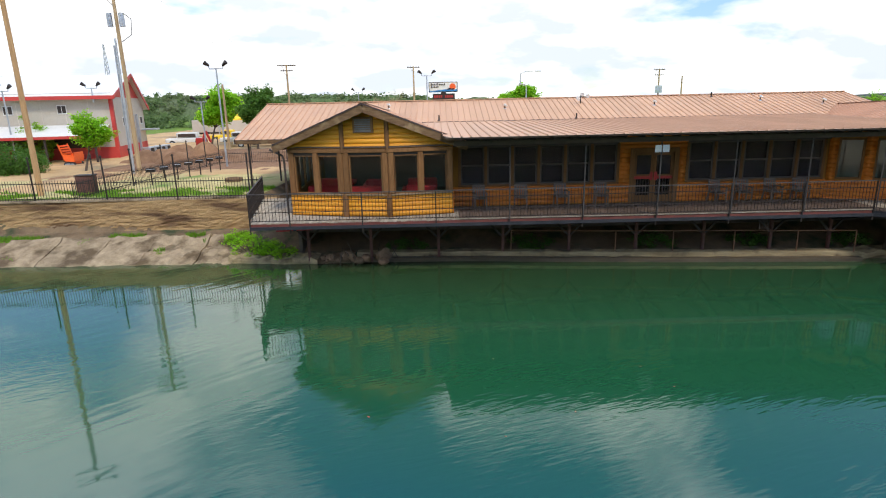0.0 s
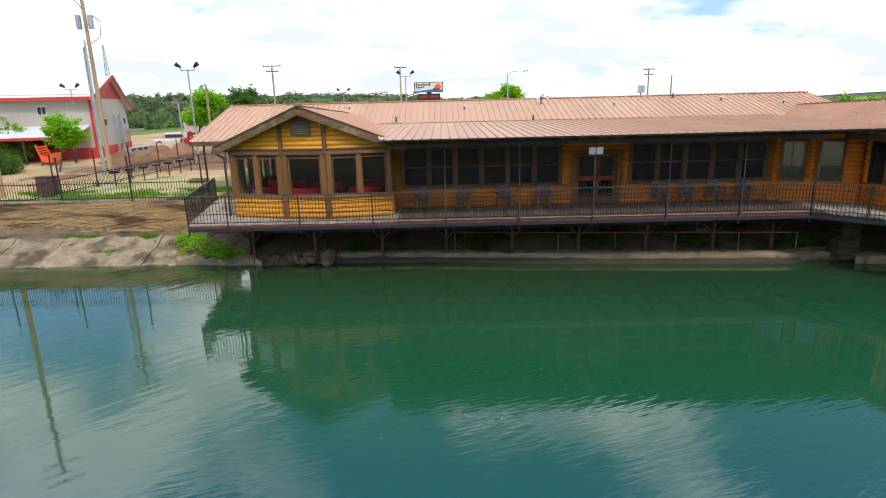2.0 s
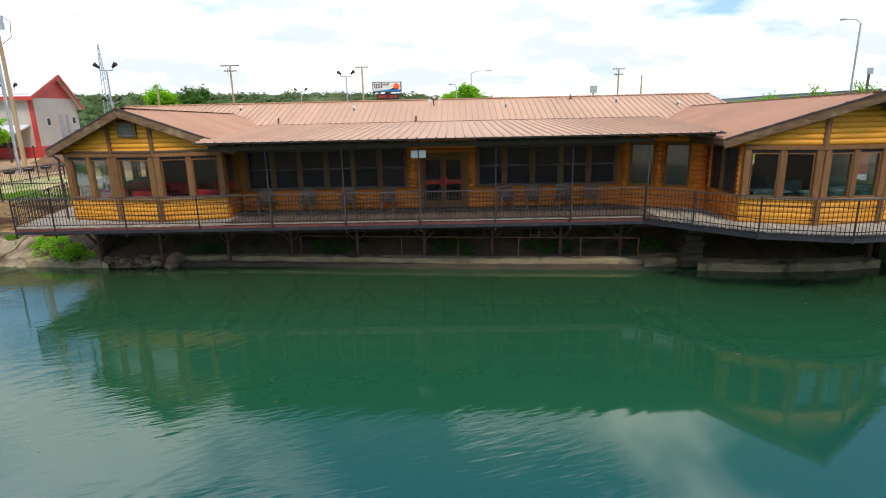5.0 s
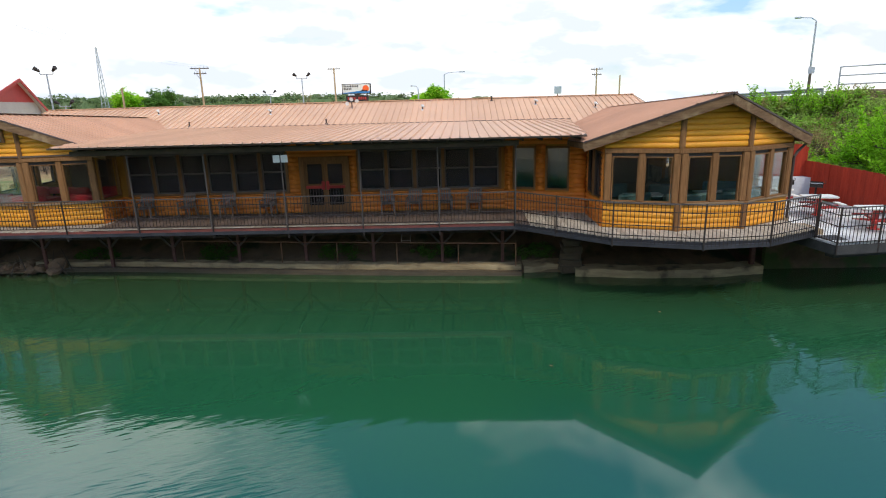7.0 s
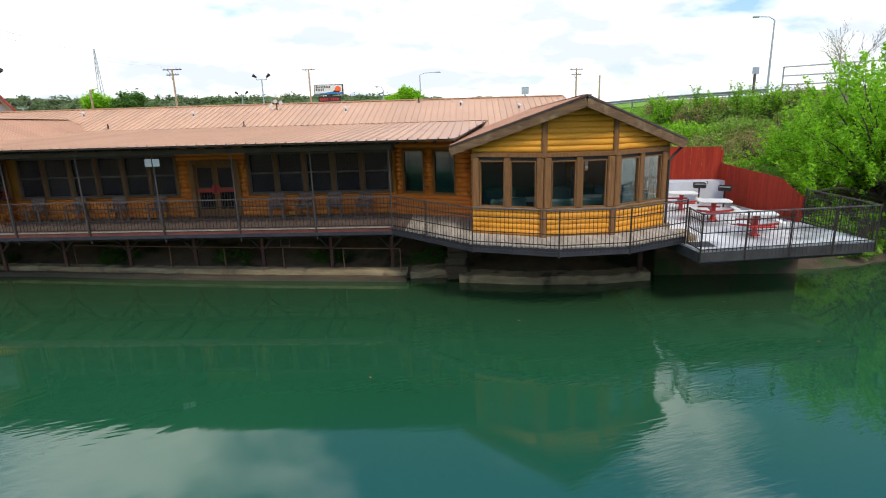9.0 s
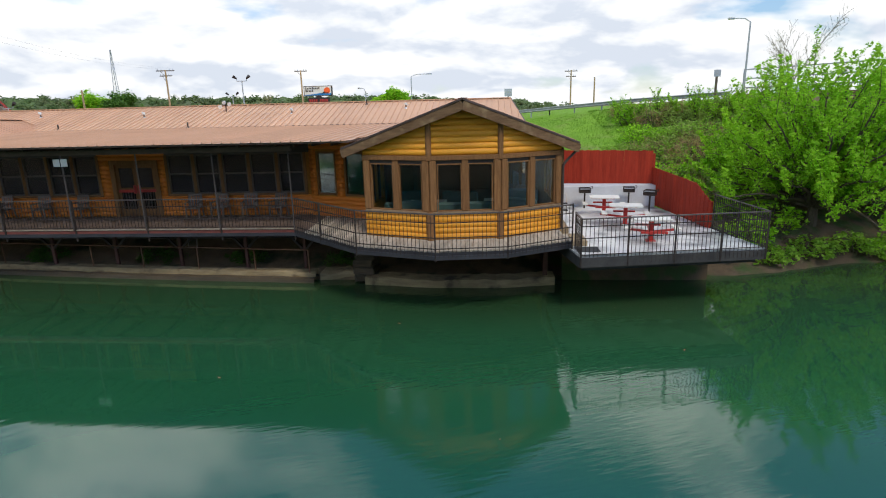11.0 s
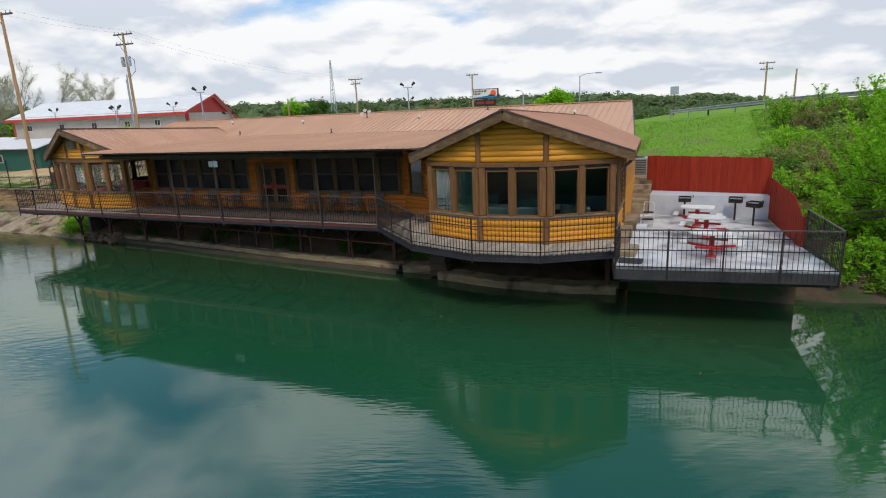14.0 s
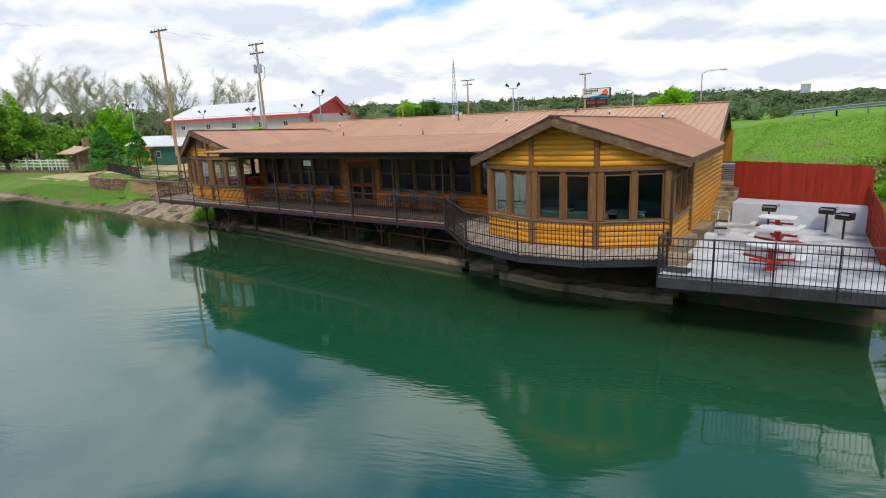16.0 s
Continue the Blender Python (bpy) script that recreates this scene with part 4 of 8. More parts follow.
# ---- roofs ----
def ribbed(parent, origin, across, upslope, width, lo, hi, pitch=0.305, per=3, metal="roof"):
    """Ribbed metal sheets side by side: lo(u), hi(u) give where each rib line starts and ends along the slope."""
    o, a, s = Vector(origin), Vector(across).normalized(), Vector(upslope).normalized()
    nrm = a.cross(s).normalized()
    if nrm.z < 0:
        nrm = -nrm
    w = pitch * per
    k = 0
    while k * w < width - 0.05:
        end = min((k + 1) * w, width)
        us = []
        for r in range(per):
            c = k * w + r * pitch
            us += [(c, 0.046), (c + 0.022, 0.046), (c + 0.036, 0.0), (c + pitch - 0.016, 0.0)]
        us.append(((k + 1) * w, 0.046))
        us = [(min(u, end), h) for u, h in us if u <= end + pitch * 0.5]
        verts, faces = [], []
        for u, h in us:
            for t in (lo(u), hi(u)):
                verts.append(o + a * u + s * t + nrm * h)
        for i in range(len(us) - 1):
            faces.append((2 * i, 2 * i + 2, 2 * i + 3, 2 * i + 1))
        ob = new("panel", soup("panel", verts, faces, M[metal]))
        ob.parent = parent
        ob.matrix_parent_inverse = where(parent).inverted()
        k += 1


def roof_part(quad, label=""):
    """A roof deck, with the corners of its upper face given."""
    return part("roof", slab(quad, 0.11), M["soffit"], lodge, label)


def between(pa, pb):
    """Linear function through two (u, t) points."""
    return lambda u: pa[1] + (pb[1] - pa[1]) * (u - pa[0]) / (pb[0] - pa[0])


def wing_roof(R0, R1, E0, E1, metal="wingroof"):
    """One slope: ridge from R0 back to R1, eave from E0 back to E1. The ribs run down the slope."""
    R0, R1, E0, E1 = map(Vector, (R0, R1, E0, E1))
    nrm = (R1 - R0).cross(E0 - R0)
    E1.z = R0.z - (nrm.x * (E1.x - R0.x) + nrm.y * (E1.y - R0.y)) / nrm.z
    deck = roof_part([R0, R1, E1, E0])
    back = (R1 - R0).normalized()
    side = E0 - R0
    t_e = side.dot(back)
    down = (side - back * t_e)
    run = down.length
    y_min = min(0, t_e)
    L = (R1 - R0).length - y_min
    d_back = min((E1 - R0).dot(back), L + y_min)
    v1 = E1 - R0
    inset = max(0.0, run - (v1 - back * v1.dot(back)).length)   # the eave draws in towards the back
    # u runs backwards from the frontmost point, t up from the eave
    def lo(u):
        d = u + y_min           # distance behind R0
        if d < t_e:
            return run * (t_e - d) / t_e
        if d <= d_back:
            return inset * (d - t_e) / max(0.01, d_back - t_e)
        return inset + (run - inset) * (d - d_back) / max(0.01, L + y_min - d_back)
    hi = lambda u: run if u + y_min >= 0 else run * 0.999
    up = Vector((0, 0, 0.006))
    ribbed(deck, R0 + back * y_min + down + up, back, -down, L, lo, hi, metal=metal)
    # rake boards
    n = back
    for off, h, w in ((-0.03, 0.24, 0.05), (0.02, 0.14, 0.05)):
        a, b = R0 + back * off, E0 + back * off
        part("rake_board", beam(a + Vector((0, 0, -0.15 - (0.05 if off > 0 else 0))), b + Vector((0, 0, -0.15 - (0.05 if off > 0 else 0))), w, h), M["fascia"], lodge, "weathered brown rake board")
    part("eave_board", beam(E0 + Vector((0, 0, -0.1)), E1 + Vector((0, 0, -0.1)), 0.04, 0.17), M["fascia"], lodge)
    part("rake_flashing", beam(R0 + Vector((0, 0, 0.01)) - back * 0.05, E0 + Vector((0, 0, 0.01)) - back * 0.05, 0.05, 0.05), M["roofdark"], lodge)
    part("ridge_cap", beam(R0 + Vector((0, 0, 0.02)), R1 + Vector((0, 0, 0.02)), 0.24, 0.035), M[metal], lodge)


M["roofdark"] = surface("roof_flashing", (0.06, 0.038, 0.03), (0.09, 0.055, 0.045), 2, 0.5, 0.05)
wing_roof((20.5, 15.35, 6.03), (20.45, 28.2, 5.56), (16.85, 16.72, 4.72), (16.85, 28, 4.72))
wing_roof((20.5, 15.35, 6.03), (20.45, 28.2, 5.56), (23.82, 17.27, 4.72), (23.32, 24.6, 4.69))
wing_roof((-2.63, 17.97, 6.05), (-2.63, 27.9, 5.68), (-6.05, 19.1, 4.68), (-6.3, 26.5, 4.65), "midroof")
wing_roof((-2.63, 17.97, 6.05), (-2.63, 27.9, 5.68), (0.9, 18.7, 4.65), (0.9, 27.9, 4.65), "midroof")
bm = bmesh.new()
v = [bm.verts.new(p) for p in ((-2.63, 27.9, 5.69), (-3.9, 27.9, 5.2), (-1.36, 27.9, 5.2), (-2.63, 28.0, 5.69), (-3.9, 28.0, 5.2), (-1.36, 28.0, 5.2))]
bm.faces.new(v[:3]); bm.faces.new(v[3:][::-1])
for i in range(3):
    bm.faces.new((v[i], v[3 + i], v[3 + (i + 1) % 3], v[(i + 1) % 3]))
part("ridge_end", bm, M["roof"], lodge)
# main roof, front and back slopes, and the low porch roof
RIDGE_Z, RIDGE_Y, MAIN_E = 6.18, 30.8, 24.9
slope = 0.27
d = roof_part([(-9.3, MAIN_E, RIDGE_Z - slope * (RIDGE_Y - MAIN_E)), (23.05, MAIN_E, RIDGE_Z - slope * (RIDGE_Y - MAIN_E)), (22.3, RIDGE_Y, RIDGE_Z), (-9.55, RIDGE_Y, RIDGE_Z)])
sl = math.hypot(RIDGE_Y - MAIN_E, slope * (RIDGE_Y - MAIN_E))
ribbed(d, (-9.45, MAIN_E - 0.02, RIDGE_Z - slope * (RIDGE_Y - MAIN_E) + 0.006), (1, 0, 0), (0, 1, slope), 32.5, lambda u: 0.0, lambda u: sl if u < 31.75 else sl * (32.5 - u) / 0.75)
d = roof_part([(-9.4, 36.7, 4.6), (21.45, 36.7, 4.6), (22.3, RIDGE_Y, RIDGE_Z), (-9.4, RIDGE_Y, RIDGE_Z)])
part("ridge_cap", beam((-9.5, RIDGE_Y, RIDGE_Z + 0.03), (22.32, RIDGE_Y, RIDGE_Z + 0.03), 0.34, 0.04), M["roof"], lodge)
part("rake_board", beam((23.07, MAIN_E, 4.48), (22.32, RIDGE_Y, 6.07), 0.05, 0.24), M["roofdark"], lodge)
part("rake_board", beam((21.47, 36.7, 4.48), (22.32, RIDGE_Y, 6.07), 0.05, 0.24), M["roofdark"], lodge)
part("rake_board", beam((-9.45, MAIN_E, 4.5), (-9.5, RIDGE_Y, 6.07), 0.05, 0.2), M["roofdark"], lodge)
part("eave_board", beam((-9.4, MAIN_E, 4.48), (-5.0, MAIN_E, 4.48), 0.04, 0.16), M["fascia"], lodge)
PE_Y, PE_Z, PK_Y, PK_Z = 16.95, 4.93, 26.75, 5.12
d = part("roof", slab([(0.15, PE_Y, PE_Z), (17.0, PE_Y, PE_Z), (18.2, PK_Y, PK_Z), (-0.9, PK_Y, PK_Z)], 0.05), M["soffit"], lodge, "low brown metal porch roof")
ps = (PK_Z - PE_Z) / (PK_Y - PE_Y)
pl = math.hypot(PK_Y - PE_Y, PK_Z - PE_Z)
ribbed(d, (-0.9, PE_Y - 0.05, PE_Z + 0.006), (1, 0, 0), (0, 1, ps), 19.1, lambda u: max(0.0, (1.05 - u) / 1.05 * pl) if u < 1.05 else (max(0.0, (u - 17.9) / 1.2 * pl) if u > 17.9 else 0.0), lambda u: pl)
# knee flashing made dark: the rib-end shadows are put into its colour
part("knee_flashing", beam((-0.9, PK_Y - 0.04, PK_Z + 0.03), (18.3, PK_Y - 0.04, PK_Z + 0.03), 0.07, 0.025), M["roofdark"], lodge)
part("porch_beam", beam((0.4, 17.66, 4.7), (15.0, 17.66, 4.7), 0.1, 0.16), M["soffit"], lodge)
for i in range(28):
    x = 0.7 + i * 0.6
    part("rafter", box(x, 17.55, 4.76, x + 0.05, 20.2, 4.85), M["soffit"], lodge)
for x in (2.27, 4.8, 7.34, 9.88, 12.41, 14.9):
    part("porch_post", rod((x, 17.62, DECK), (x, 17.62, 4.62), 0.022, 0.022, 8), M["railtop"], lodge, "thin dark steel porch post")

# ---- decks and railings ----
POLY = [(-6.7, 17.75), (14.9, 17.75), (17.46, 15.4), (19.75, 14.68), (21.66, 14.92), (23.5, 15.98), (23.3, 17.3), (17.5, 17.2), (17.45, 20.2), (-5.6, 20.3), (-5.75, 23.3), (-7.85, 23.3)]
deck = thing("deck", "weathered plank deck on a dark steel frame over the water", "deck", (8, 18, 2.0))


def spans(poly, x):
    ys = []
    for (x0, y0), (x1, y1) in zip(poly, poly[1:] + poly[:1]):
        if (x0 - x) * (x1 - x) < 0:
            ys.append(y0 + (y1 - y0) * (x - x0) / (x1 - x0))
    ys.sort()
    return list(zip(ys[::2], ys[1::2]))


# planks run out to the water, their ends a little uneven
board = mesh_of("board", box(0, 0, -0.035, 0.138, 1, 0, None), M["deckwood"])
# browner, darker copy for under the porch roof, with roof shade in its colour
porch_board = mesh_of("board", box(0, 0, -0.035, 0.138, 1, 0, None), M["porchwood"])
x = -7.85
while x < 23.4:
    for a, b in spans(POLY, x + 0.07):
        a += rnd.uniform(-0.035, 0.02)
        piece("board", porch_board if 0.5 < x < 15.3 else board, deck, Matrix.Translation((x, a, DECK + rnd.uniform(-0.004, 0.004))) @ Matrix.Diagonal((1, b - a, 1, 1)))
    x += 0.145
front = POLY[:6]
left = [(-7.85, 23.3), (-6.7, 17.75)]
part("nosing", box(0.5, 17.69, DECK + 0.002, 14.9, 17.83, DECK + 0.012), M["deckwood"], deck, "pale worn board along the deck edge")
for a, b in zip(front, front[1:]):
    red = b[0] < 15
    part("rim_joist", beam((*a, 2.045 if red else 2.0), (*b, 2.045 if red else 2.0), 0.05, 0.09 if red else 0.18), M["redrim" if red else "rim"], deck, "oxide-red rim board" if red else "dark steel rim")
    part("edge_channel", beam((a[0], a[1] - 0.03, 1.945), (b[0], b[1] - 0.03, 1.945), 0.09, 0.11), M["rim"], deck)
part("rim_joist", beam((*left[0], 2.0), (*left[1], 2.0), 0.05, 0.18), M["rim"], deck)
for i in range(14):
    x = -6.2 + i * 1.58
    part("joist", beam((x, 17.8, 1.96), (x, 20.4, 1.96), 0.06, 0.14), M["darkframe"], deck)
part("bearer", beam((-6.4, 19.75, 1.83), (14.7, 19.35, 1.83), 0.14, 0.14), M["darkframe"], deck)
part("bearer", beam((15.2, 18.3, 1.83), (23.2, 17.0, 1.83), 0.14, 0.14), M["darkframe"], deck)
# added dark sheet closing off the shaded space under the deck
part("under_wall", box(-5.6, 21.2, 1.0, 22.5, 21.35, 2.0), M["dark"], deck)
for x in (-5.2, -2.8, -0.2, 2.27, 4.8, 7.34, 9.88, 12.41, 14.6):
    yb = 19.75 - 0.03 * max(0, x)
    z = ground_z(x, yb) - 0.15
    p = part("support_post", beam((x, yb, z), (x, yb, 1.78), 0.1, 0.1), M["steelpost"], deck, "red-brown steel support post")
    for s in (-1, 1):
        part("brace", beam((x + s * 0.75, yb - 0.02, 1.8), (x + s * 0.06, yb - 0.02, 1.05), 0.07, 0.07), M["darkframe"], p)
    part("outrigger", beam((x, 17.75, 1.86), (x, yb, 1.5), 0.06, 0.06), M["rim"], deck)
for x, yy in ((23.0, 18.3),):
    part("support_post", beam((x, yy, 0.2), (x, yy, 1.9), 0.14, 0.14), M["steelpost"], deck)

PICKET = mesh_of("picket", box(-0.007, -0.007, 0, 0.007, 0.007, 1), M["iron"])


def railing(name, label, pts, z_top, z_bot, mids, posts, picket_lo, step=0.115, post_lo=None, posts_r=0.019, group="railings", cat="railing"):
    """Iron railing along pts: posts, rails and one picket after another."""
    t = thing(name, label, cat, (*pts[0], z_bot), group)
    post_lo = z_bot if post_lo is None else post_lo
    for a, b in zip(pts, pts[1:]):
        A, B = Vector(a), Vector(b)
        L = (B - A).length
        part("top_rail", beam((*a, z_top - 0.016), (*b, z_top - 0.016), 0.045, 0.032), M["railtop"], t)
        for z in mids:
            part("rail", beam((*a, z), (*b, z), 0.02, 0.024), M["iron"], t)
        n = max(1, round(L / step))
        for i in range(1, n):
            p = A + (B - A) * (i / n)
            piece("picket", PICKET, t, Matrix.Translation((p.x, p.y, picket_lo)) @ Matrix.Diagonal((1, 1, z_top - 0.03 - picket_lo, 1)))
    for p in posts:
        part("post", beam((*p, post_lo), (*p, z_top + 0.01), 2 * posts_r, 2 * posts_r), M["iron"], t)
    return t


porch_posts = [(x, 17.7) for x in (-5.3, -2.8, -0.26, 2.27, 4.8, 7.34, 9.88, 12.41)]
railing("porch_railing", "black iron railing along the porch deck edge", [(-6.68, 17.7), (2.27, 17.7)], 3.15, DECK, (2.9, 2.5, 2.2), [(-6.68, 17.7)] + porch_posts[:4], 2.2, post_lo=1.75)
railing("porch_railing", "black iron railing along the porch deck edge", [(2.31, 17.7), (14.88, 17.7)], 3.15, DECK, (2.9, 2.5, 2.2), porch_posts[4:] + [(14.88, 17.7)], 2.2, post_lo=1.75)
railing("side_railing", "black iron railing on the short side of the deck", [(-6.7, 17.74), (-7.83, 23.2)], 3.13, DECK, (2.9, 2.5, 2.2), [(-7.25, 20.4), (-7.83, 23.2)], 2.2)
bow = [(14.92, 17.66), (17.46, 15.33), (19.75, 14.61), (21.67, 14.85), (23.5, 15.9)]
mid_of = lambda a, b, k: (a[0] + (b[0] - a[0]) * k, a[1] + (b[1] - a[1]) * k)
railing("bow_railing", "black iron railing round the bowed deck", bow, 3.15, DECK, (2.9, 2.5, 2.2), bow[1:] + [mid_of(bow[0], bow[1], 0.45)], 1.93, post_lo=1.85)

# ---- patio ----
PT = 1.84
P_FL, P_FR, P_BR, P_BL = (23.62, 15.1), (28.75, 15.95), (28.0, 23.85), (23.3, 24.6)
patio_z = lambda y: 1.87 - 0.03 * (y - 15.5)
patio = part("patio", slab([(x, y, patio_z(y)) for x, y in (P_FL, P_FR, P_BR, P_BL, (23.2, 17.4))], 0.27), M["concrete"])
tagged(patio, "pale stained concrete patio slab beside the lodge", "patio", kind="structure")
pe = thing("patio_edge", "dark grey concrete edge beam under the patio rim", "edge beam", (26, 15.5, 1.6), kind="structure")
for a, b in ((P_FL, P_FR), (P_FR, (28.42, 19.0)), ((23.2, 17.4), P_FL)):
    part("edge_beam", beam((a[0], a[1] - 0.015, 1.68), (b[0], b[1] - 0.015, 1.68), 0.07, 0.27), M["slabedge"], pe)
railing("patio_railing", "black iron railing along the patio edge", [(23.6, 15.98), (23.62, 15.06), (28.76, 15.9), (28.45, 18.9)], 2.9, PT, (2.68, 2.36, 1.9), [(23.6, 15.98), (23.62, 15.06), (24.9, 15.27), (26.19, 15.48), (27.47, 15.69), (28.76, 15.9), (28.6, 17.4), (28.45, 18.9)], 1.62, post_lo=1.55)
curb = part("curb_wall", slab([(23.75, 24.55, 2.36), (27.98, 23.87, 2.51), (27.98, 24.36, 2.51), (23.75, 25.95, 2.36)], 0.95), M["curbwhite"])
tagged(curb, "whitewashed low block wall behind the patio", "wall", kind="structure")


def board_fence():
    t = thing("board_fence", "red-painted wooden board fence round the patio", "fence", (26, 24, 2.2))
    bd = mesh_of("board", box(-0.0735, -0.012, 0, 0.0735, 0.012, 1), M["redfence"])
    A, B, C = (23.5, 26.1), (27.95, 24.4), (28.33, 18.95)

    def run(a, b, zl, zh, w=0.142):
        L = math.hypot(b[0] - a[0], b[1] - a[1])
        ang = math.degrees(math.atan2(b[1] - a[1], b[0] - a[0]))
        n = int(L / w)
        for i in range(n):
            k = (i + 0.5) / n
            x, y = a[0] + (b[0] - a[0]) * k, a[1] + (b[1] - a[1]) * k
            z0, z1 = zl(k), zh(k) + rnd.uniform(-0.012, 0.012)
            dep = (i % 2) * 0.007 + rnd.uniform(-0.002, 0.002)
            piece("board", bd, t, pose(x - dep * math.sin(radians(ang)), y + dep * math.cos(radians(ang)), z0, rnd.uniform(-0.3, 0.3), rnd.uniform(-0.25, 0.25), ang) @ Matrix.Diagonal((1, 1, z1 - z0, 1)))
        for z in (0.35, 0.8):
            o = Vector((-(b[1] - a[1]), b[0] - a[0], 0)).normalized() * 0.05
            part("rail", beam(Vector((*a, zl(0) + z)) + o, Vector((*b, zl(1) + z)) + o, 0.05, 0.09), M["redfence"], t)

    run(A, B, lambda k: 1.95 + 0.15 * k, lambda k: 3.84 + 0.03 * k)
    run(B, C, lambda k: 1.66 + 0.1 * k, lambda k: 3.2 - 0.12 * k if k < 0.78 else 3.1 - 2.0 * (k - 0.78))
    for p in (B, C):
        part("post", beam((p[0] + 0.05, p[1] + 0.04, 1.7), (p[0] + 0.05, p[1] + 0.04, 3.75 if p == B else 2.65), 0.09, 0.09), M["redfence"], t)


board_fence()

# ---- left bank: retaining walls, apron, fences, yard ----
def rough_wall(name, label, pts, z0, z1, thick, mat, amp, step=0.14):
    """A wall along plan points with an eroded, uneven face."""
    vs, fs = [], []
    line = []
    for a, b in zip(pts, pts[1:]):
        n = max(1, int(math.hypot(b[0] - a[0], b[1] - a[1]) / step))
        line += [(a[0] + (b[0] - a[0]) * i / n, a[1] + (b[1] - a[1]) * i / n) for i in range(n)]
    line.append(pts[-1])
    rows = 25
    for i, (x, y) in enumerate(line):
        q = line[min(i + 1, len(line) - 1)]
        p = line[max(i - 1, 0)]
        nx, ny = -(q[1] - p[1]), q[0] - p[0]
        L = math.hypot(nx, ny) or 1
        nx, ny = nx / L, ny / L
        for k in range(rows):
            z = z0 + (z1 - z0) * k / (rows - 1)
            wear = amp * (1.4 - k / (rows - 1))
            d = wear * (0.35 * noise.noise((x * 0.9, z * 2.2, 1.0)) + 0.45 * noise.noise((x * 2.6, z * 9, 4.0)) + 0.5 * noise.noise((x * 5, z * 15, 2.0))) - amp * 0.9 * (1 - k / (rows - 1))
            vs.append((x + nx * -d * -1, y + ny * d, z))
        vs.append((x + nx * thick, y + ny * thick, z1))
        vs.append((x + nx * thick, y + ny * thick, z0))
    w = rows + 2
    for i in range(len(line) - 1):
        for k in range(w - 1):
            a = i * w + k
            fs.append((a, a + w, a + w + 1, a + 1))
    ob = new(name, soup(name, vs, fs, mat))
    return tagged(ob, label, "wall", kind="structure")


rough_wall("retaining_wall_1", "stained and eroded concrete retaining wall", [(-23.2, 23.75), (-15, 23.72), (-8.2, 23.5), (-7.4, 23.45)], 0.5, 2.1, 0.4, M["mudwall"], 0.09)
cop = thing("wall_coping", "pale concrete coping on the retaining wall", "coping", (-15, 23.8, 2.1), kind="structure")
x = -23.2
while x < -8.2:
    e = min(x + 3.05, -7.9)
    part("coping_stone", box(x, 23.66, 2.08, e - 0.02, 24.15, 2.17, None, 0.015), M["oldconcrete"], cop)
    x = e
    if x > -8:
        break
rough_wall("retaining_wall_2", "plain tan concrete return of the retaining wall", [(-23.8, 24.8), (-22.6, 23.72)], 0.6, 2.1, 0.35, M["oldconcrete"], 0.02)
STONE_LINE = [(-23.7, 24.9), (-25.6, 24.8), (-28, 24.3), (-31, 24.25), (-34, 24.9), (-36.6, 26.2), (-38.4, 28.4)]
rough_wall("stone_wall", "curved rough brown stone retaining wall", STONE_LINE[::-1], 0.5, 2.03, 0.4, M["mudwall"], 0.03)
sw = bpy.data.objects["stone_wall"]
stone_meshes = []
for k in range(6):
    b = box(-0.2, -0.09, -0.09, 0.2, 0.09, 0.09, None, 0.045)
    for v in b.verts:
        v.co += Vector((rnd.uniform(-0.03, 0.03), rnd.uniform(-0.03, 0.03), rnd.uniform(-0.02, 0.02)))
    stone_meshes.append(mesh_of("stone", b, M["stone"]))
for a, b in zip(STONE_LINE, STONE_LINE[1:]):
    L = math.hypot(b[0] - a[0], b[1] - a[1])
    ang = math.degrees(math.atan2(b[1] - a[1], b[0] - a[0])) + 180
    for row in range(7):
        u = 0.2 + (row % 2) * 0.2
        while u < L:
            px, py = a[0] + (b[0] - a[0]) * u / L, a[1] + (b[1] - a[1]) * u / L
            nrm = Vector((b[1] - a[1], -(b[0] - a[0]), 0)).normalized()
            if nrm.y > 0:
                nrm = -nrm
            piece("stone", rnd.choice(stone_meshes), sw, pose(px + nrm.x * 0.02, py + nrm.y * 0.02, 0.72 + row * 0.205, rnd.uniform(-6, 6), rnd.uniform(-6, 6), ang) @ Matrix.Diagonal((rnd.uniform(0.85, 1.15), 1, 1, 1)))
            u += 0.43

apron = thing("concrete_apron", "cracked pale concrete slabs sloping to the water", "slope", (-15, 21, 0.4), kind="structure")
x = -18.4
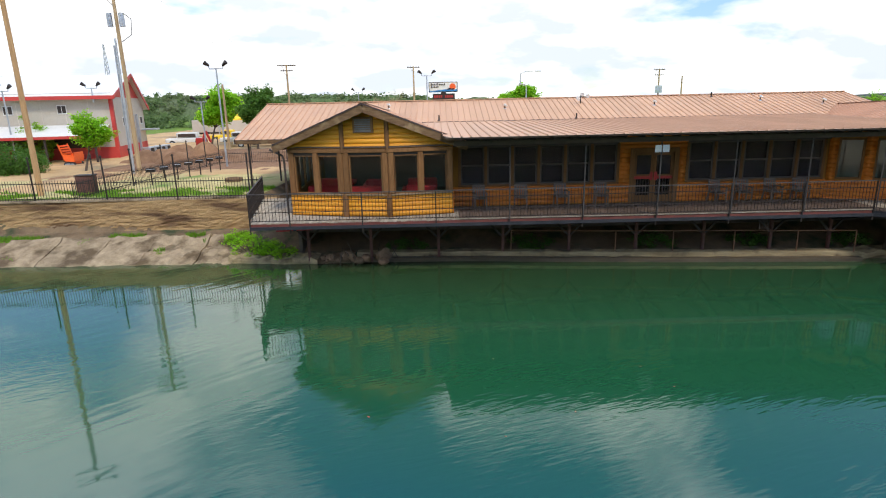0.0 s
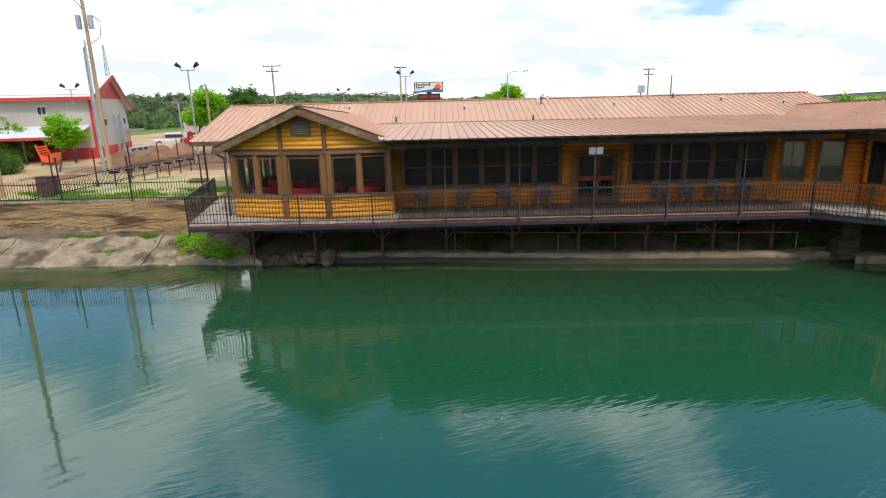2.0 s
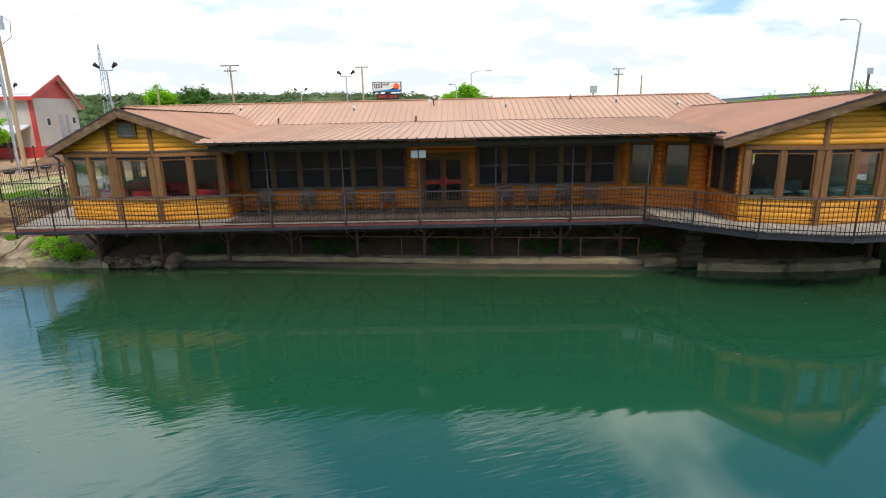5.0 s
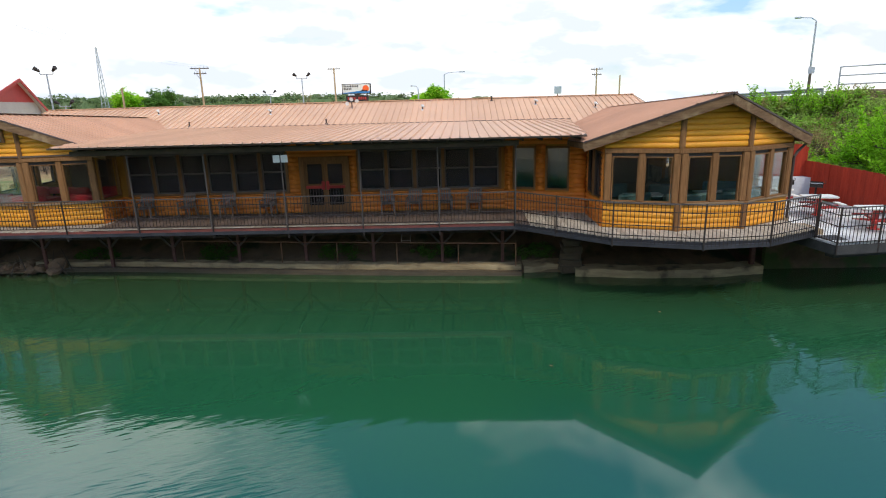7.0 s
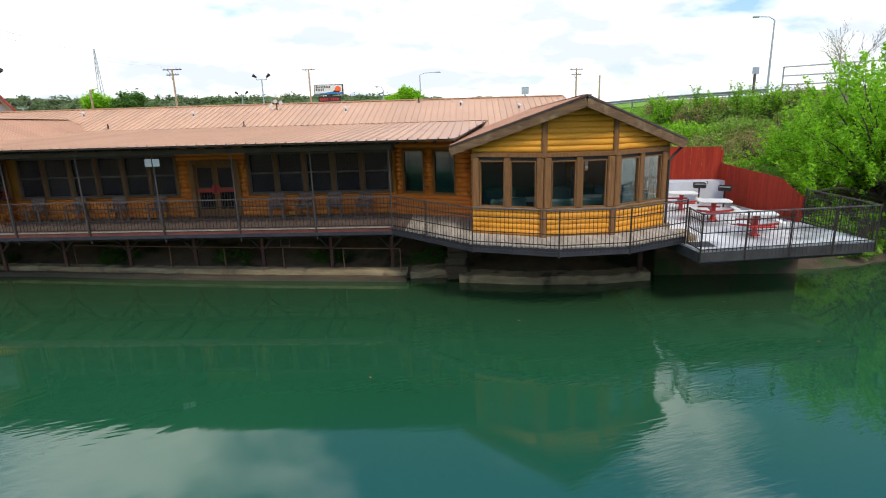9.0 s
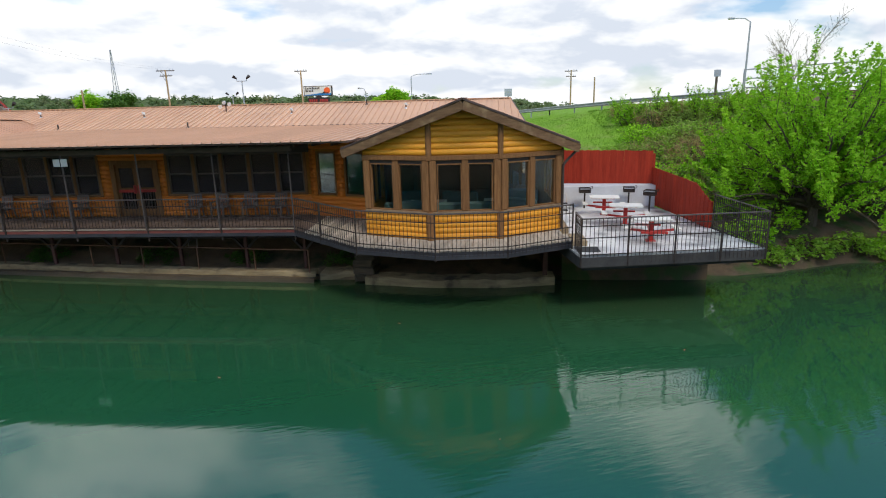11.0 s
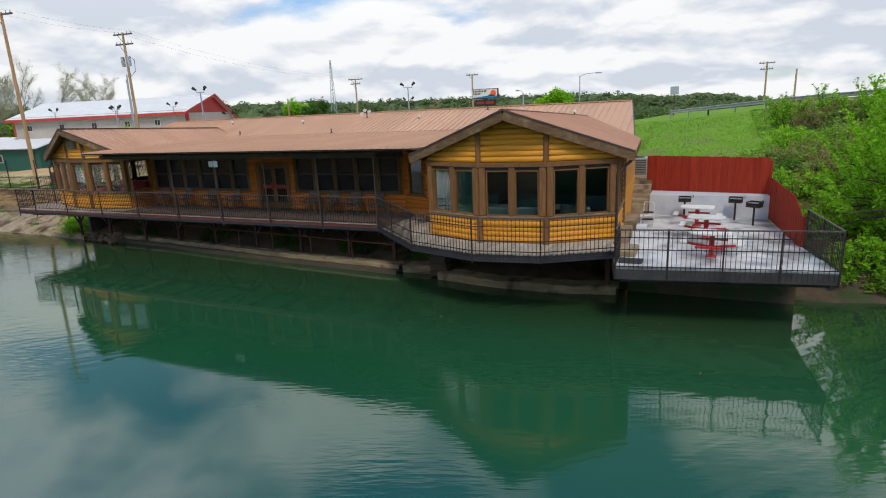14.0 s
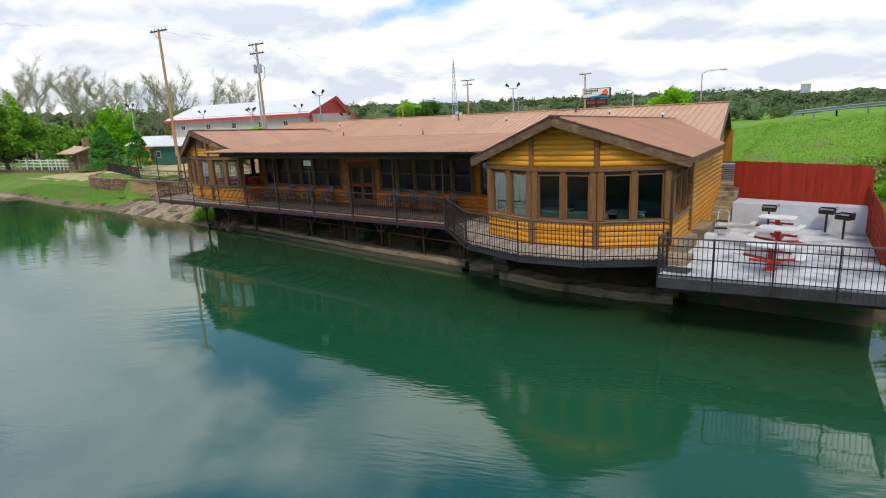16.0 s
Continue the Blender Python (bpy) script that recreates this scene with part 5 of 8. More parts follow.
while x < -8.6:
    w = rnd.uniform(1.6, 2.9)
    e = min(x + w, -8.4)
    n1, n2 = 10, 9
    vs, fs = [], []
    lift = rnd.uniform(-0.05, 0.06)
    top_y = 22.15 + rnd.uniform(-0.15, 0.2)
    rocky = 0.24 if x > -13.5 else 0.09
    for j in range(n2 + 1):
        for i in range(n1 + 1):
            px = x + 0.01 + (e - x - 0.03) * i / n1 + 0.16 * noise.noise((x if i < n1 / 2 else e, j * 0.5, 2))
            t = j / n2
            py = shore(px) - 0.35 + (top_y - shore(px) + 0.35) * t + 0.12 * noise.noise((px * 1.3, t, 5))
            pz = -0.05 + 0.82 * t ** 0.8 + lift + rocky * (noise.noise((px * 1.1, py * 1.1, 3)) + 0.6 * noise.noise((px * 3.1, py * 3.1, 6)))
            vs.append((px, py, pz))
    for j in range(n2):
        for i in range(n1):
            a = j * (n1 + 1) + i
            fs.append((a, a + 1, a + n1 + 2, a + n1 + 1))
    rim_ids = [n2 * (n1 + 1) + i for i in range(n1 + 1)]
    base = len(vs)
    for i in rim_ids:
        vs.append((vs[i][0], vs[i][1] + 0.05, vs[i][2] - 0.35))
    for i in range(n1):
        fs.append((rim_ids[i], rim_ids[i + 1], base + i + 1, base + i))
    for side in (0, n1):
        ids = [j * (n1 + 1) + side for j in range(n2 + 1)]
        base = len(vs)
        for i in ids:
            vs.append((vs[i][0], vs[i][1], vs[i][2] - 0.3))
        for j in range(n2):
            fs.append((ids[j], ids[j + 1], base + j + 1, base + j))
    ob = piece("slab", soup("slab", vs, fs, M["oldconcrete"]), apron)
    x = e

# iron fence on the wall, with tall posts, and the yard fence running back
FPICK = mesh_of("picket", joined(box(-0.008, -0.008, 0, 0.008, 0.008, 0.96), rod((0, 0, 0.96), (0, 0, 1.05), 0.014, 0.001, 4)), M["iron"])


def yard_fence(a, b, label, tall=(), zb=2.1, h=0.95, ground=None):
    t = thing("iron_fence", label, "fence", (*a, zb), "yard fences")
    A, B = Vector(a), Vector(b)
    L = (B - A).length
    n = int(L / 0.125)
    for z in (0.15, h - 0.12):
        part("rail", beam((*a, zb + z), (*b, zb + z), 0.025, 0.035), M["iron"], t)
    for i in range(n + 1):
        p = A + (B - A) * (i / n)
        piece("picket", FPICK, t, Matrix.Translation((p.x, p.y, zb)) @ Matrix.Diagonal((1, 1, h, 1)))
    for u in tall:
        p = A + (B - A) * u
        part("post", beam((p.x, p.y, zb - 0.05), (p.x, p.y, zb + 1.95), 0.05, 0.05), M["iron"], t)
        part("post_cap", joined(box(p.x - 0.045, p.y - 0.045, zb + 1.95, p.x + 0.045, p.y + 0.045, zb + 1.985), rod((p.x, p.y, zb + 1.99), (p.x, p.y, zb + 2.05), 0.04, 0.005, 6)), M["iron"], t)
    return t


yard_fence((-23.1, 23.9), (-7.95, 23.6), "black iron picket fence on the retaining wall", [0.1, 0.32, 0.535, 0.745, 0.96])
yard_fence((-24.5, 25.3), (-39.2, 29.0), "black iron picket fence above the stone wall", [0.02, 0.25, 0.5, 0.75], 2.02)
yard_fence((-16.9, 24.4), (-16.4, 41.0), "black iron picket fence running back through the yard", [0.1, 0.3, 0.5, 0.7, 0.86, 1.0], 2.03, 0.9)
yard_fence((-16.3, 41.0), (-8.9, 41.6), "black iron picket fence across the back of the yard", [0.3, 0.65, 0.95], 2.0, 0.9)


def park_grill(at, turn, label, group, tall=0.78):
    """Pedestal grill: firebox on a post, grate and handle."""
    g = thing("park_grill", label, "grill", at, group)
    x, y, z = at
    part("post", rod((x, y, z - 0.02), (x, y, z + tall - 0.12), 0.035, 0.035, 8), M["iron"], g)
    m = Matrix.Translation((x, y, z + tall - 0.12)) @ pose(0, 0, 0, 0, 0, turn) @ Matrix.Diagonal((0.8, 0.8, 0.85, 1))
    bm = box(-0.28, -0.2, 0, 0.28, 0.2, 0.02)
    box(-0.28, 0.18, 0.02, 0.28, 0.2, 0.24, bm)
    box(-0.28, -0.2, 0.02, -0.26, 0.18, 0.22, bm)
    box(0.26, -0.2, 0.02, 0.28, 0.18, 0.22, bm)
    box(-0.26, -0.2, 0.02, 0.26, -0.18, 0.1, bm)
    part("firebox", placed(bm, m), M["iron"], g)
    bm = bmesh.new()
    for i in range(9):
        box(-0.26, -0.17 + i * 0.042, 0.17, 0.26, -0.162 + i * 0.042, 0.178, bm)
    part("grate", placed(bm, m), M["galv"], g)
    part("handle", placed(curve_tube([(0.28, 0, 0.17), (0.38, 0, 0.2), (0.38, 0, 0.3), (0.3, 0, 0.3)], 0.012), m), M["iron"], g)
    return g


for i in range(7):
    k = i / 6
    park_grill((-15.7 + 1.0 * k, 29.3 + 7.2 * k, 2.05), 20, "black steel pedestal grill on the straw-strewn yard", "yard grills", 0.85)
trough = thing("fire_ring", "grey concrete block fire ring on the grass", "fire pit", (-11.6, 30.2, 2.05))
for a, b in (((-12.0, 29.95), (-11.2, 29.95)), ((-12.0, 30.45), (-11.2, 30.45)), ((-11.95, 30.03), (-11.95, 30.37)), ((-11.25, 30.03), (-11.25, 30.37))):
    part("block", beam((*a, 2.18), (*b, 2.18), 0.14, 0.2, None, 0.02), M["stone"], trough)
ub = thing("utility_box", "brown metal utility cabinet beside the fence", "utility box", (-17.6, 26.6, 2.0))
part("body", box(-18.0, 26.4, 2.0, -17.2, 26.9, 2.95, None, 0.02), M["steelpost"], ub)
part("lid", box(-18.03, 26.37, 2.95, -17.17, 26.93, 3.0, None, 0.01), M["darkframe"], ub)

# dirt heaps of the dug-up yard
def heap(name, label, cx, cy, rx, ry, h):
    vs, fs = [], []
    n, r = 36, 9
    for j in range(r + 1):
        for i in range(n):
            a = 2 * math.pi * i / n
            t = j / r
            wob = 1 + 0.25 * noise.noise((math.cos(a) * 1.5 + cx, math.sin(a) * 1.5, 2))
            x, y = cx + rx * t * wob * math.cos(a), cy + ry * t * wob * math.sin(a)
            z = 1.9 + h * (1 - t * t) ** 1.5 * (1 + 0.9 * noise.noise((x * 0.5, y * 0.5, 1))) + 0.16 * noise.noise((x * 2.5, y * 2.5, 7)) - 0.1 * t
            vs.append((x, y, z))
    for j in range(r):
        for i in range(n):
            fs.append((j * n + i, j * n + (i + 1) % n, (j + 1) * n + (i + 1) % n, (j + 1) * n + i))
    ob = new(name, soup(name, vs, fs, M["dirt"]))
    ob.data.polygons.foreach_set("use_smooth", [True] * len(fs))
    return tagged(ob, label, "dirt heap")


for hx, hy, hr, hh in ((-23.6, 44.2, 2.6, 0.9), (-21.4, 44.8, 2.9, 1.35), (-19.0, 44.6, 2.8, 1.15), (-16.8, 45.0, 2.6, 0.95), (-20.3, 43.4, 2.4, 0.8)):
    heap("dirt_mound", "heap of fresh reddish-brown dirt in the yard", hx, hy, hr, hr * 0.7, hh)
heap("dirt_mound", "low spread of reddish-brown dirt in the yard", -14.2, 45.0, 6.5, 2.6, 0.55)
heap("dirt_mound", "low spread of reddish-brown dirt in the yard", -22.5, 34.5, 4.5, 2.4, 0.25)

# concrete ledges, rubble and pipe rail under the deck
led = thing("shore_ledge", "old tan concrete ledge along the water", "ledge", (8, 19, 0.3), kind="structure")
LEDGE = [(-3.4, 19.95), (-1.2, 19.85), (1.0, 19.75), (4.7, 19.3), (8.0, 18.98), (11.0, 18.72), (15.2, 18.45)]


def ledge_run(pts, depth, z0, z1, amp=0.03, mat="ledge"):
    for a, b in zip(pts, pts[1:]):
        n = 10
        vs, fs = [], []
        for i in range(n + 1):
            x, y = a[0] + (b[0] - a[0]) * i / n, a[1] + (b[1] - a[1]) * i / n
            w = amp * noise.noise((x * 2, z1 * 9, 1)) + 0.5 * amp * noise.noise((x * 6, 2, z1))
            for dy, z in ((w, z0), (w * 0.6 - 0.01, (z0 + z1) / 2), (w, z1 + w), (depth + w, z1 + w * 0.6), (depth, z0)):
                vs.append((x, y + dy, z))
        for i in range(n):
            for k in range(4):
                p = i * 5 + k
                fs.append((p, p + 5, p + 6, p + 1))
        piece("ledge_block", soup("ledge_block", vs, fs, M[mat]), led)


ledge_run(LEDGE, 0.4, 0.24, 0.44)
ledge_run([(x, y - 0.22) for x, y in LEDGE], 0.6, -0.1, 0.26, mat="wetshade")
ledge_run([(17.0, 18.1), (19.2, 17.75), (21.4, 17.7), (23.3, 18.05)], 0.7, -0.1, 0.36, 0.07)
ledge_run([(15.3, 18.6), (17.0, 18.9)], 0.8, -0.1, 0.34, 0.1)
ledge_run([(-8.5, 20.05), (-6.0, 19.7), (-4.9, 19.65)], 0.9, -0.1, 0.34, 0.14)
pier = thing("stone_pier", "rough old stone pier under the deck", "pier", (16.9, 18.6, 0.3))
for i in range(7):
    b = box(-0.42 + 0.03 * i, -0.4, 0, 0.42 - 0.03 * i, 0.4, 0.26, None, 0.05)
    for v in b.verts:
        v.co += Vector((rnd.uniform(-0.05, 0.05), rnd.uniform(-0.05, 0.05), rnd.uniform(-0.02, 0.02)))
    # pier stones share the dark wet tone: deck shade put into their colour
    part("stone", placed(b, pose(16.95, 18.75, 0.1 + i * 0.25, 0, 0, rnd.uniform(-12, 12))), M["wetshade"], pier)
# rubble by the ledge's end: boulders and driftwood
for i in range(26):
    s = rnd.uniform(0.1, 0.42) if i else 0.62
    b = bmesh.new()
    bmesh.ops.create_icosphere(b, subdivisions=2, radius=s / 2)
    for v in b.verts:
        v.co *= 1 + 0.35 * noise.noise(v.co * 3 / s + Vector((i, 0, 0)))
    x, y = rnd.uniform(-4.7, -2.2), rnd.uniform(19.4, 20.3)
    if not i:
        x, y = -2.3, 19.75
    b.transform(pose(x, y, 0.15 + 0.25 * s + (y - 19.5) * 0.15, rnd.uniform(0, 90), 0, rnd.uniform(0, 360)) @ Matrix.Diagonal((1.2, 1, 0.75, 1)))
    tagged(part("boulder", b, M["stone"]), "brown boulder in the rubble under the deck", "boulder", "rubble")
for i in range(7):
    x = rnd.uniform(-4.2, -1.6)
    p = Vector((x, rnd.uniform(19.3, 19.8), 0.1))
    q = p + Vector((rnd.uniform(-0.6, 0.6), rnd.uniform(0, 0.3), rnd.uniform(0.4, 1.0)))
    tagged(part("dead_branch", rod(p, q, 0.025, 0.008, 6), M["bark"]), "bare brown branch stuck in the rubble", "branch", "driftwood")
hr = thing("pipe_rail", "rusty pipe handrail along the ledge under the deck", "handrail", (10, 18.8, 0.5))
HR = [(2.6, 19.75), (6.5, 19.3), (8.6, 19.1), (10.8, 18.9), (13.0, 18.65), (15.0, 18.45)]
for a, b in zip(HR, HR[1:]):
    part("top_rail", rod((*a, 1.22), (*b, 1.22), 0.022, 0.022, 6), M["rust"], hr)
for p in HR:
    part("post", rod((*p, 0.4), (*p, 1.23), 0.022, 0.022, 6), M["rust"], hr)
ladder = thing("metal_ladder", "small galvanized ladder hanging below the deck", "ladder", (11.2, 17.85, 1.6))
for x in (11.1, 11.4):
    part("stile", rod((x, 17.9, 1.45), (x, 17.9, 1.9), 0.012, 0.012, 6), M["iron"], ladder)
for z in (1.52, 1.72):
    part("rung", rod((11.1, 17.9, z), (11.4, 17.9, z), 0.01, 0.01, 6), M["iron"], ladder)
boat = thing("red_board", "red painted board lying below the deck corner", "board", (-5.0, 18.3, 1.7))
part("plank", beam((-5.9, 18.0, 1.82), (-4.7, 18.4, 1.78), 0.4, 0.05), M["red"], boat)

# ---- porch chairs, notices, booths inside ----
def porch_chair():
    c = thing("porch_chair", "brown plastic slat-back patio chair against the wall", "chair", (0, 0, 0), "porch chairs")
    part("seat", box(-0.27, -0.26, 0.4, 0.27, 0.24, 0.44, None, 0.015), M["chair"], c)
    for x in (-0.25, 0.25):
        part("leg", beam((x, -0.25, 0), (x * 0.98, -0.22, 0.62), 0.05, 0.05), M["chair"], c)
        part("leg", beam((x, 0.32, 0), (x * 0.96, 0.2, 0.62), 0.05, 0.05), M["chair"], c)
        part("armrest", box(x - 0.045, -0.3, 0.62, x + 0.045, 0.26, 0.655, None, 0.012), M["chair"], c)
    back = part("backrest", beam((-0.26, 0.3, 0.9), (0.26, 0.3, 0.9), 0.04, 0.09, None, 0.015), M["chair"], c)
    for i in range(5):
        x = -0.2 + i * 0.1
        part("slat", beam((x * 0.9, 0.2, 0.42), (x, 0.3, 0.88), 0.055, 0.018), M["chair"], back)
    for x in (-0.25, 0.25):
        part("back_post", beam((x * 0.95, 0.19, 0.4), (x, 0.3, 0.9), 0.045, 0.04), M["chair"], c)
    return c


chair = porch_chair()
spots = [(1.4, 6), (2.95, -8), (4.5, 4), (6.0, -5), (10.43, 10), (11.42, -6), (12.55, 8), (13.6, -12)]
for i, (x, a) in enumerate(spots):
    m = pose(x, 19.78, DECK + 0.004, 0, 0, a) @ Matrix.Scale(0.9, 4)
    if i:
        copy_thing(chair, m @ Matrix.Scale(1 / chair.scale.x, 4))
    else:
        chair.matrix_basis = m
for k, x in enumerate((7.21, 7.47)):
    s = thing("notice_board", "blank white notice panel on a porch post", "sign", (x, 17.58, 4.25), "porch notices")
    part("panel", box(x - 0.11, 17.555, 4.27, x + 0.11, 17.575, 4.51, None, 0.004), M["white"], s)
    part("clip", box(x - 0.03, 17.575, 4.36, x + 0.03, 17.6, 4.42), M["galv"], s)


def booth(at, turn, mat, label):
    b = thing("booth_seat", label, "seat", at, "booth seats", turn=turn)
    m = pose(*at, 0, 0, turn)
    part("base", placed(box(-0.6, -0.25, 0, 0.6, 0.25, 0.38), m), M["dark"], b)
    part("cushion", placed(box(-0.6, -0.25, 0.38, 0.6, 0.22, 0.5, None, 0.04), m), mat, b)
    part("backrest", placed(box(-0.6, 0.16, 0.5, 0.6, 0.3, 0.96, None, 0.06), m), mat, b)
    return b


for x, y, a in ((18.5, 17.35, 20), (19.9, 17.0, 0), (21.0, 17.15, 0), (22.2, 17.7, -30), (18.5, 19.0, 200), (20.2, 18.8, 180), (22.2, 19.2, 170)):
    booth((x, y, DECK + 0.01), a + 180, M["teal"], "teal vinyl booth seat inside by the windows")


for x, y, a in ((-4.6, 20.35, 16), (-2.9, 19.85, 8), (-0.75, 19.8, -12), (-2.5, 21.4, 180), (-4.6, 22.0, 180), (-0.8, 21.5, 180)):
    booth((x, y, DECK + 0.01), a + 180, M["redcloth"], "red vinyl booth seat inside by the windows")


def dining_table(at, cloth, label):
    t = thing("dining_table", label, "table", at, "dining tables")
    x, y, z = at
    part("top", box(x - 0.6, y - 0.4, z + 0.71, x + 0.6, y + 0.4, z + 0.75, None, 0.01), M["white"], t)
    part("pedestal", rod((x, y, z), (x, y, z + 0.71), 0.05, 0.05, 8), M["iron"], t)
    part("foot", box(x - 0.25, y - 0.25, z, x + 0.25, y + 0.25, z + 0.03), M["iron"], t)
    if cloth:
        c = part("tablecloth", box(x - 0.65, y - 0.45, z + 0.6, x + 0.65, y + 0.45, z + 0.765, None, 0.02), cloth, None)
        tagged(c, "red cloth spread over a dining table", "tablecloth", "tablecloths")


for x, y in ((19.2, 18.2), (21.6, 18.4)):
    dining_table((x, y, DECK + 0.01), None, "white-topped dining table between booths")
for x, y in ((-4.55, 20.75), (-3.0, 20.4), (-0.9, 20.35), (-2.6, 22.2), (-4.4, 23.0)):
    dining_table((x, y, DECK + 0.01), M["redcloth"], "dining table under a red cloth by the windows")

# gutter downspouts
for pts, lab in (([(23.86, 17.35, 4.6), (23.5, 17.3, 4.25), (23.36, 17.2, 4.1), (23.36, 17.2, 2.2)], "dark downspout at the wing corner"), ([(-6.3, 19.55, 4.5), (-5.75, 19.2, 4.3), (-5.66, 19.0, 4.1), (-5.66, 19.0, 2.2)], "dark downspout at the wing corner")):
    ds = thing("downspout", lab, "downspout", pts[-1])
    part("pipe", curve_tube(pts, 0.04, 8), M["darkframe"], ds)

# ---- roof vents ----
def roof_z_at(x, y):
    return RIDGE_Z - 0.27 * (RIDGE_Y - y) if y > PK_Y else PE_Z + ps * (y - PE_Y)


for x, y in ((-2.7, 29.4), (3.39, 28.9), (11.22, 28.96), (17.0, 29.4), (19.86, 28.6)):
    z = roof_z_at(x, y)
    v = thing("roof_vent", "white gooseneck vent on the metal roof", "vent", (x, y, z), "roof vents")
    part("flashing", rod((x, y, z - 0.02), (x, y, z + 0.04), 0.1, 0.07, 10), M["galv"], v)
    part("pipe", rod((x, y, z), (x, y, z + 0.2), 0.035, 0.035, 8), M["darkframe"], v)
    part("hood", joined(rod((x, y, z + 0.17), (x, y, z + 0.28), 0.065, 0.065, 10), rod((x - 0.06, y - 0.02, z + 0.24), (x + 0.1, y - 0.08, z + 0.16), 0.05, 0.045, 8)), M["whitemetal"], v, "white hood")
for x, y in ((-0.06, 27.15), (6.7, 27.0), (14.8, 30.3), (20.4, 27.2)):
    z = roof_z_at(x, y)
    v = thing("roof_pipe", "short plumbing vent pipe on the roof", "vent", (x, y, z), "roof pipes")
    part("boot", rod((x, y, z - 0.02), (x, y, z + 0.06), 0.1, 0.06, 8), M["roofdark"], v)
    part("pipe", rod((x, y, z), (x, y, z + 0.26), 0.035, 0.035, 8), M["iron"], v)
v = thing("flood_lights", "cluster of small white floodlights on the roof", "floodlight", (7.5, 29.4, 5.8))
z = roof_z_at(7.5, 29.6)
part("stand", rod((7.5, 29.6, z), (7.5, 29.6, z + 0.45), 0.03, 0.03, 8), M["iron"], v)
part("bracket", rod((7.3, 29.6, z + 0.35), (7.75, 29.6, z + 0.35), 0.02, 0.02, 6), M["iron"], v)
for dx, dz in ((-0.22, 0.3), (0.0, 0.5), (0.28, 0.42)):
    part("lamp_head", rod((7.5 + dx, 29.5, z + dz), (7.5 + dx + 0.04, 29.3, z + dz - 0.05), 0.06, 0.1, 10), M["whitemetal"], v, "white lamp head")

# ---- patio: tables, grills, steps ----
def picnic_table():
    t = thing("picnic_table", "white-topped picnic table on a red steel pedestal", "picnic table", (0, 0, 0), "patio tables")
    poly = [(-0.68, -0.3), (-0.56, -0.41), (0.56, -0.41), (0.68, -0.3), (0.68, 0.3), (0.56, 0.41), (-0.56, 0.41), (-0.68, 0.3)]
    part("tabletop", prism(poly, 0.71, 0.755), M["white"], t, "white worn board top")
    part("pedestal", box(-0.08, -0.08, 0.0, 0.08, 0.08, 0.71, None, 0.01), M["red"], t)
    part("base_plate", box(-0.17, -0.17, 0.0, 0.17, 0.17, 0.03), M["red"], t)
    part("top_arm", box(-0.5, -0.035, 0.64, 0.5, 0.035, 0.708), M["red"], t)
    part("top_arm", box(-0.035, -0.34, 0.642, 0.035, 0.34, 0.706), M["red"], t)
    for s in (-1, 1):
        part("seat_arm", beam((s * 0.06, 0, 0.3), (s * 0.82, 0, 0.38), 0.07, 0.07), M["red"], t)
        part("seat_arm", beam((0, s * 0.06, 0.3), (0, s * 0.66, 0.38), 0.07, 0.07), M["red"], t)
        part("bench_seat", box(min(s * 0.76, s * 1.0), -0.36, 0.43, max(s * 0.76, s * 1.0), 0.36, 0.47, None, 0.01), M["white"], t, "white bench board")
        part("seat_bracket", box(-0.46, s * 0.67 - 0.05, 0.37, 0.46, s * 0.67 + 0.05, 0.428), M["red"], t)
    return t


pt = picnic_table()
for i, (x, y, a) in enumerate(((25.56, 22.0, -6), (25.83, 19.7, -8), (25.95, 17.0, -6))):
    m = pose(x, y, patio_z(y) + 0.004, 0, 0, a) @ Matrix.Diagonal((0.8, 0.85, 0.92, 1))
    if i:
        copy_thing(pt, m @ Matrix.Diagonal((1 / pt.scale.x, 1 / pt.scale.y, 1 / pt.scale.z, 1)))
    else:
        pt.matrix_basis = m
park_grill((25.1, 23.7, patio_z(23.7)), 0, "black steel pedestal grill at the back of the patio", "patio grills", 0.76)
park_grill((26.85, 23.6, patio_z(23.6)), -10, "black steel pedestal grill at the back of the patio", "patio grills", 0.78)
park_grill((27.38, 22.45, patio_z(22.45)), -30, "black steel pedestal grill by the red fence", "patio grills", 0.78)

st = thing("stone_stairs", "grey concrete steps climbing beside the lodge", "stairs", (23.3, 24.8, PT), kind="structure")
for i in range(6):
    part("step", box(22.9, 24.3 + i * 0.32, PT - 0.3, 23.72, 24.3 + (i + 1) * 0.32 + 0.02, PT + 0.16 * (i + 1), None, 0.015), M["oldconcrete"], st)
part("landing", box(22.3, 26.2, PT - 0.3, 23.9, 29.5, PT + 0.98, None, 0.02), M["oldconcrete"], st)
ac = thing("air_conditioner", "grey outdoor air-conditioning unit by the wall", "air conditioner", (22.9, 28.2, PT + 0.98))
part("casing", box(22.55, 27.7, PT + 0.98, 23.35, 28.5, PT + 1.75, None, 0.03), M["galv"], ac)
for i in range(8):
    part("louvre", box(22.58, 27.685, PT + 1.06 + i * 0.08, 23.32, 27.7, PT + 1.09 + i * 0.08), M["iron"], ac)
part("fan_grille", rod((22.95, 28.1, PT + 1.75), (22.95, 28.1, PT + 1.78), 0.3, 0.28, 16), M["iron"], ac)
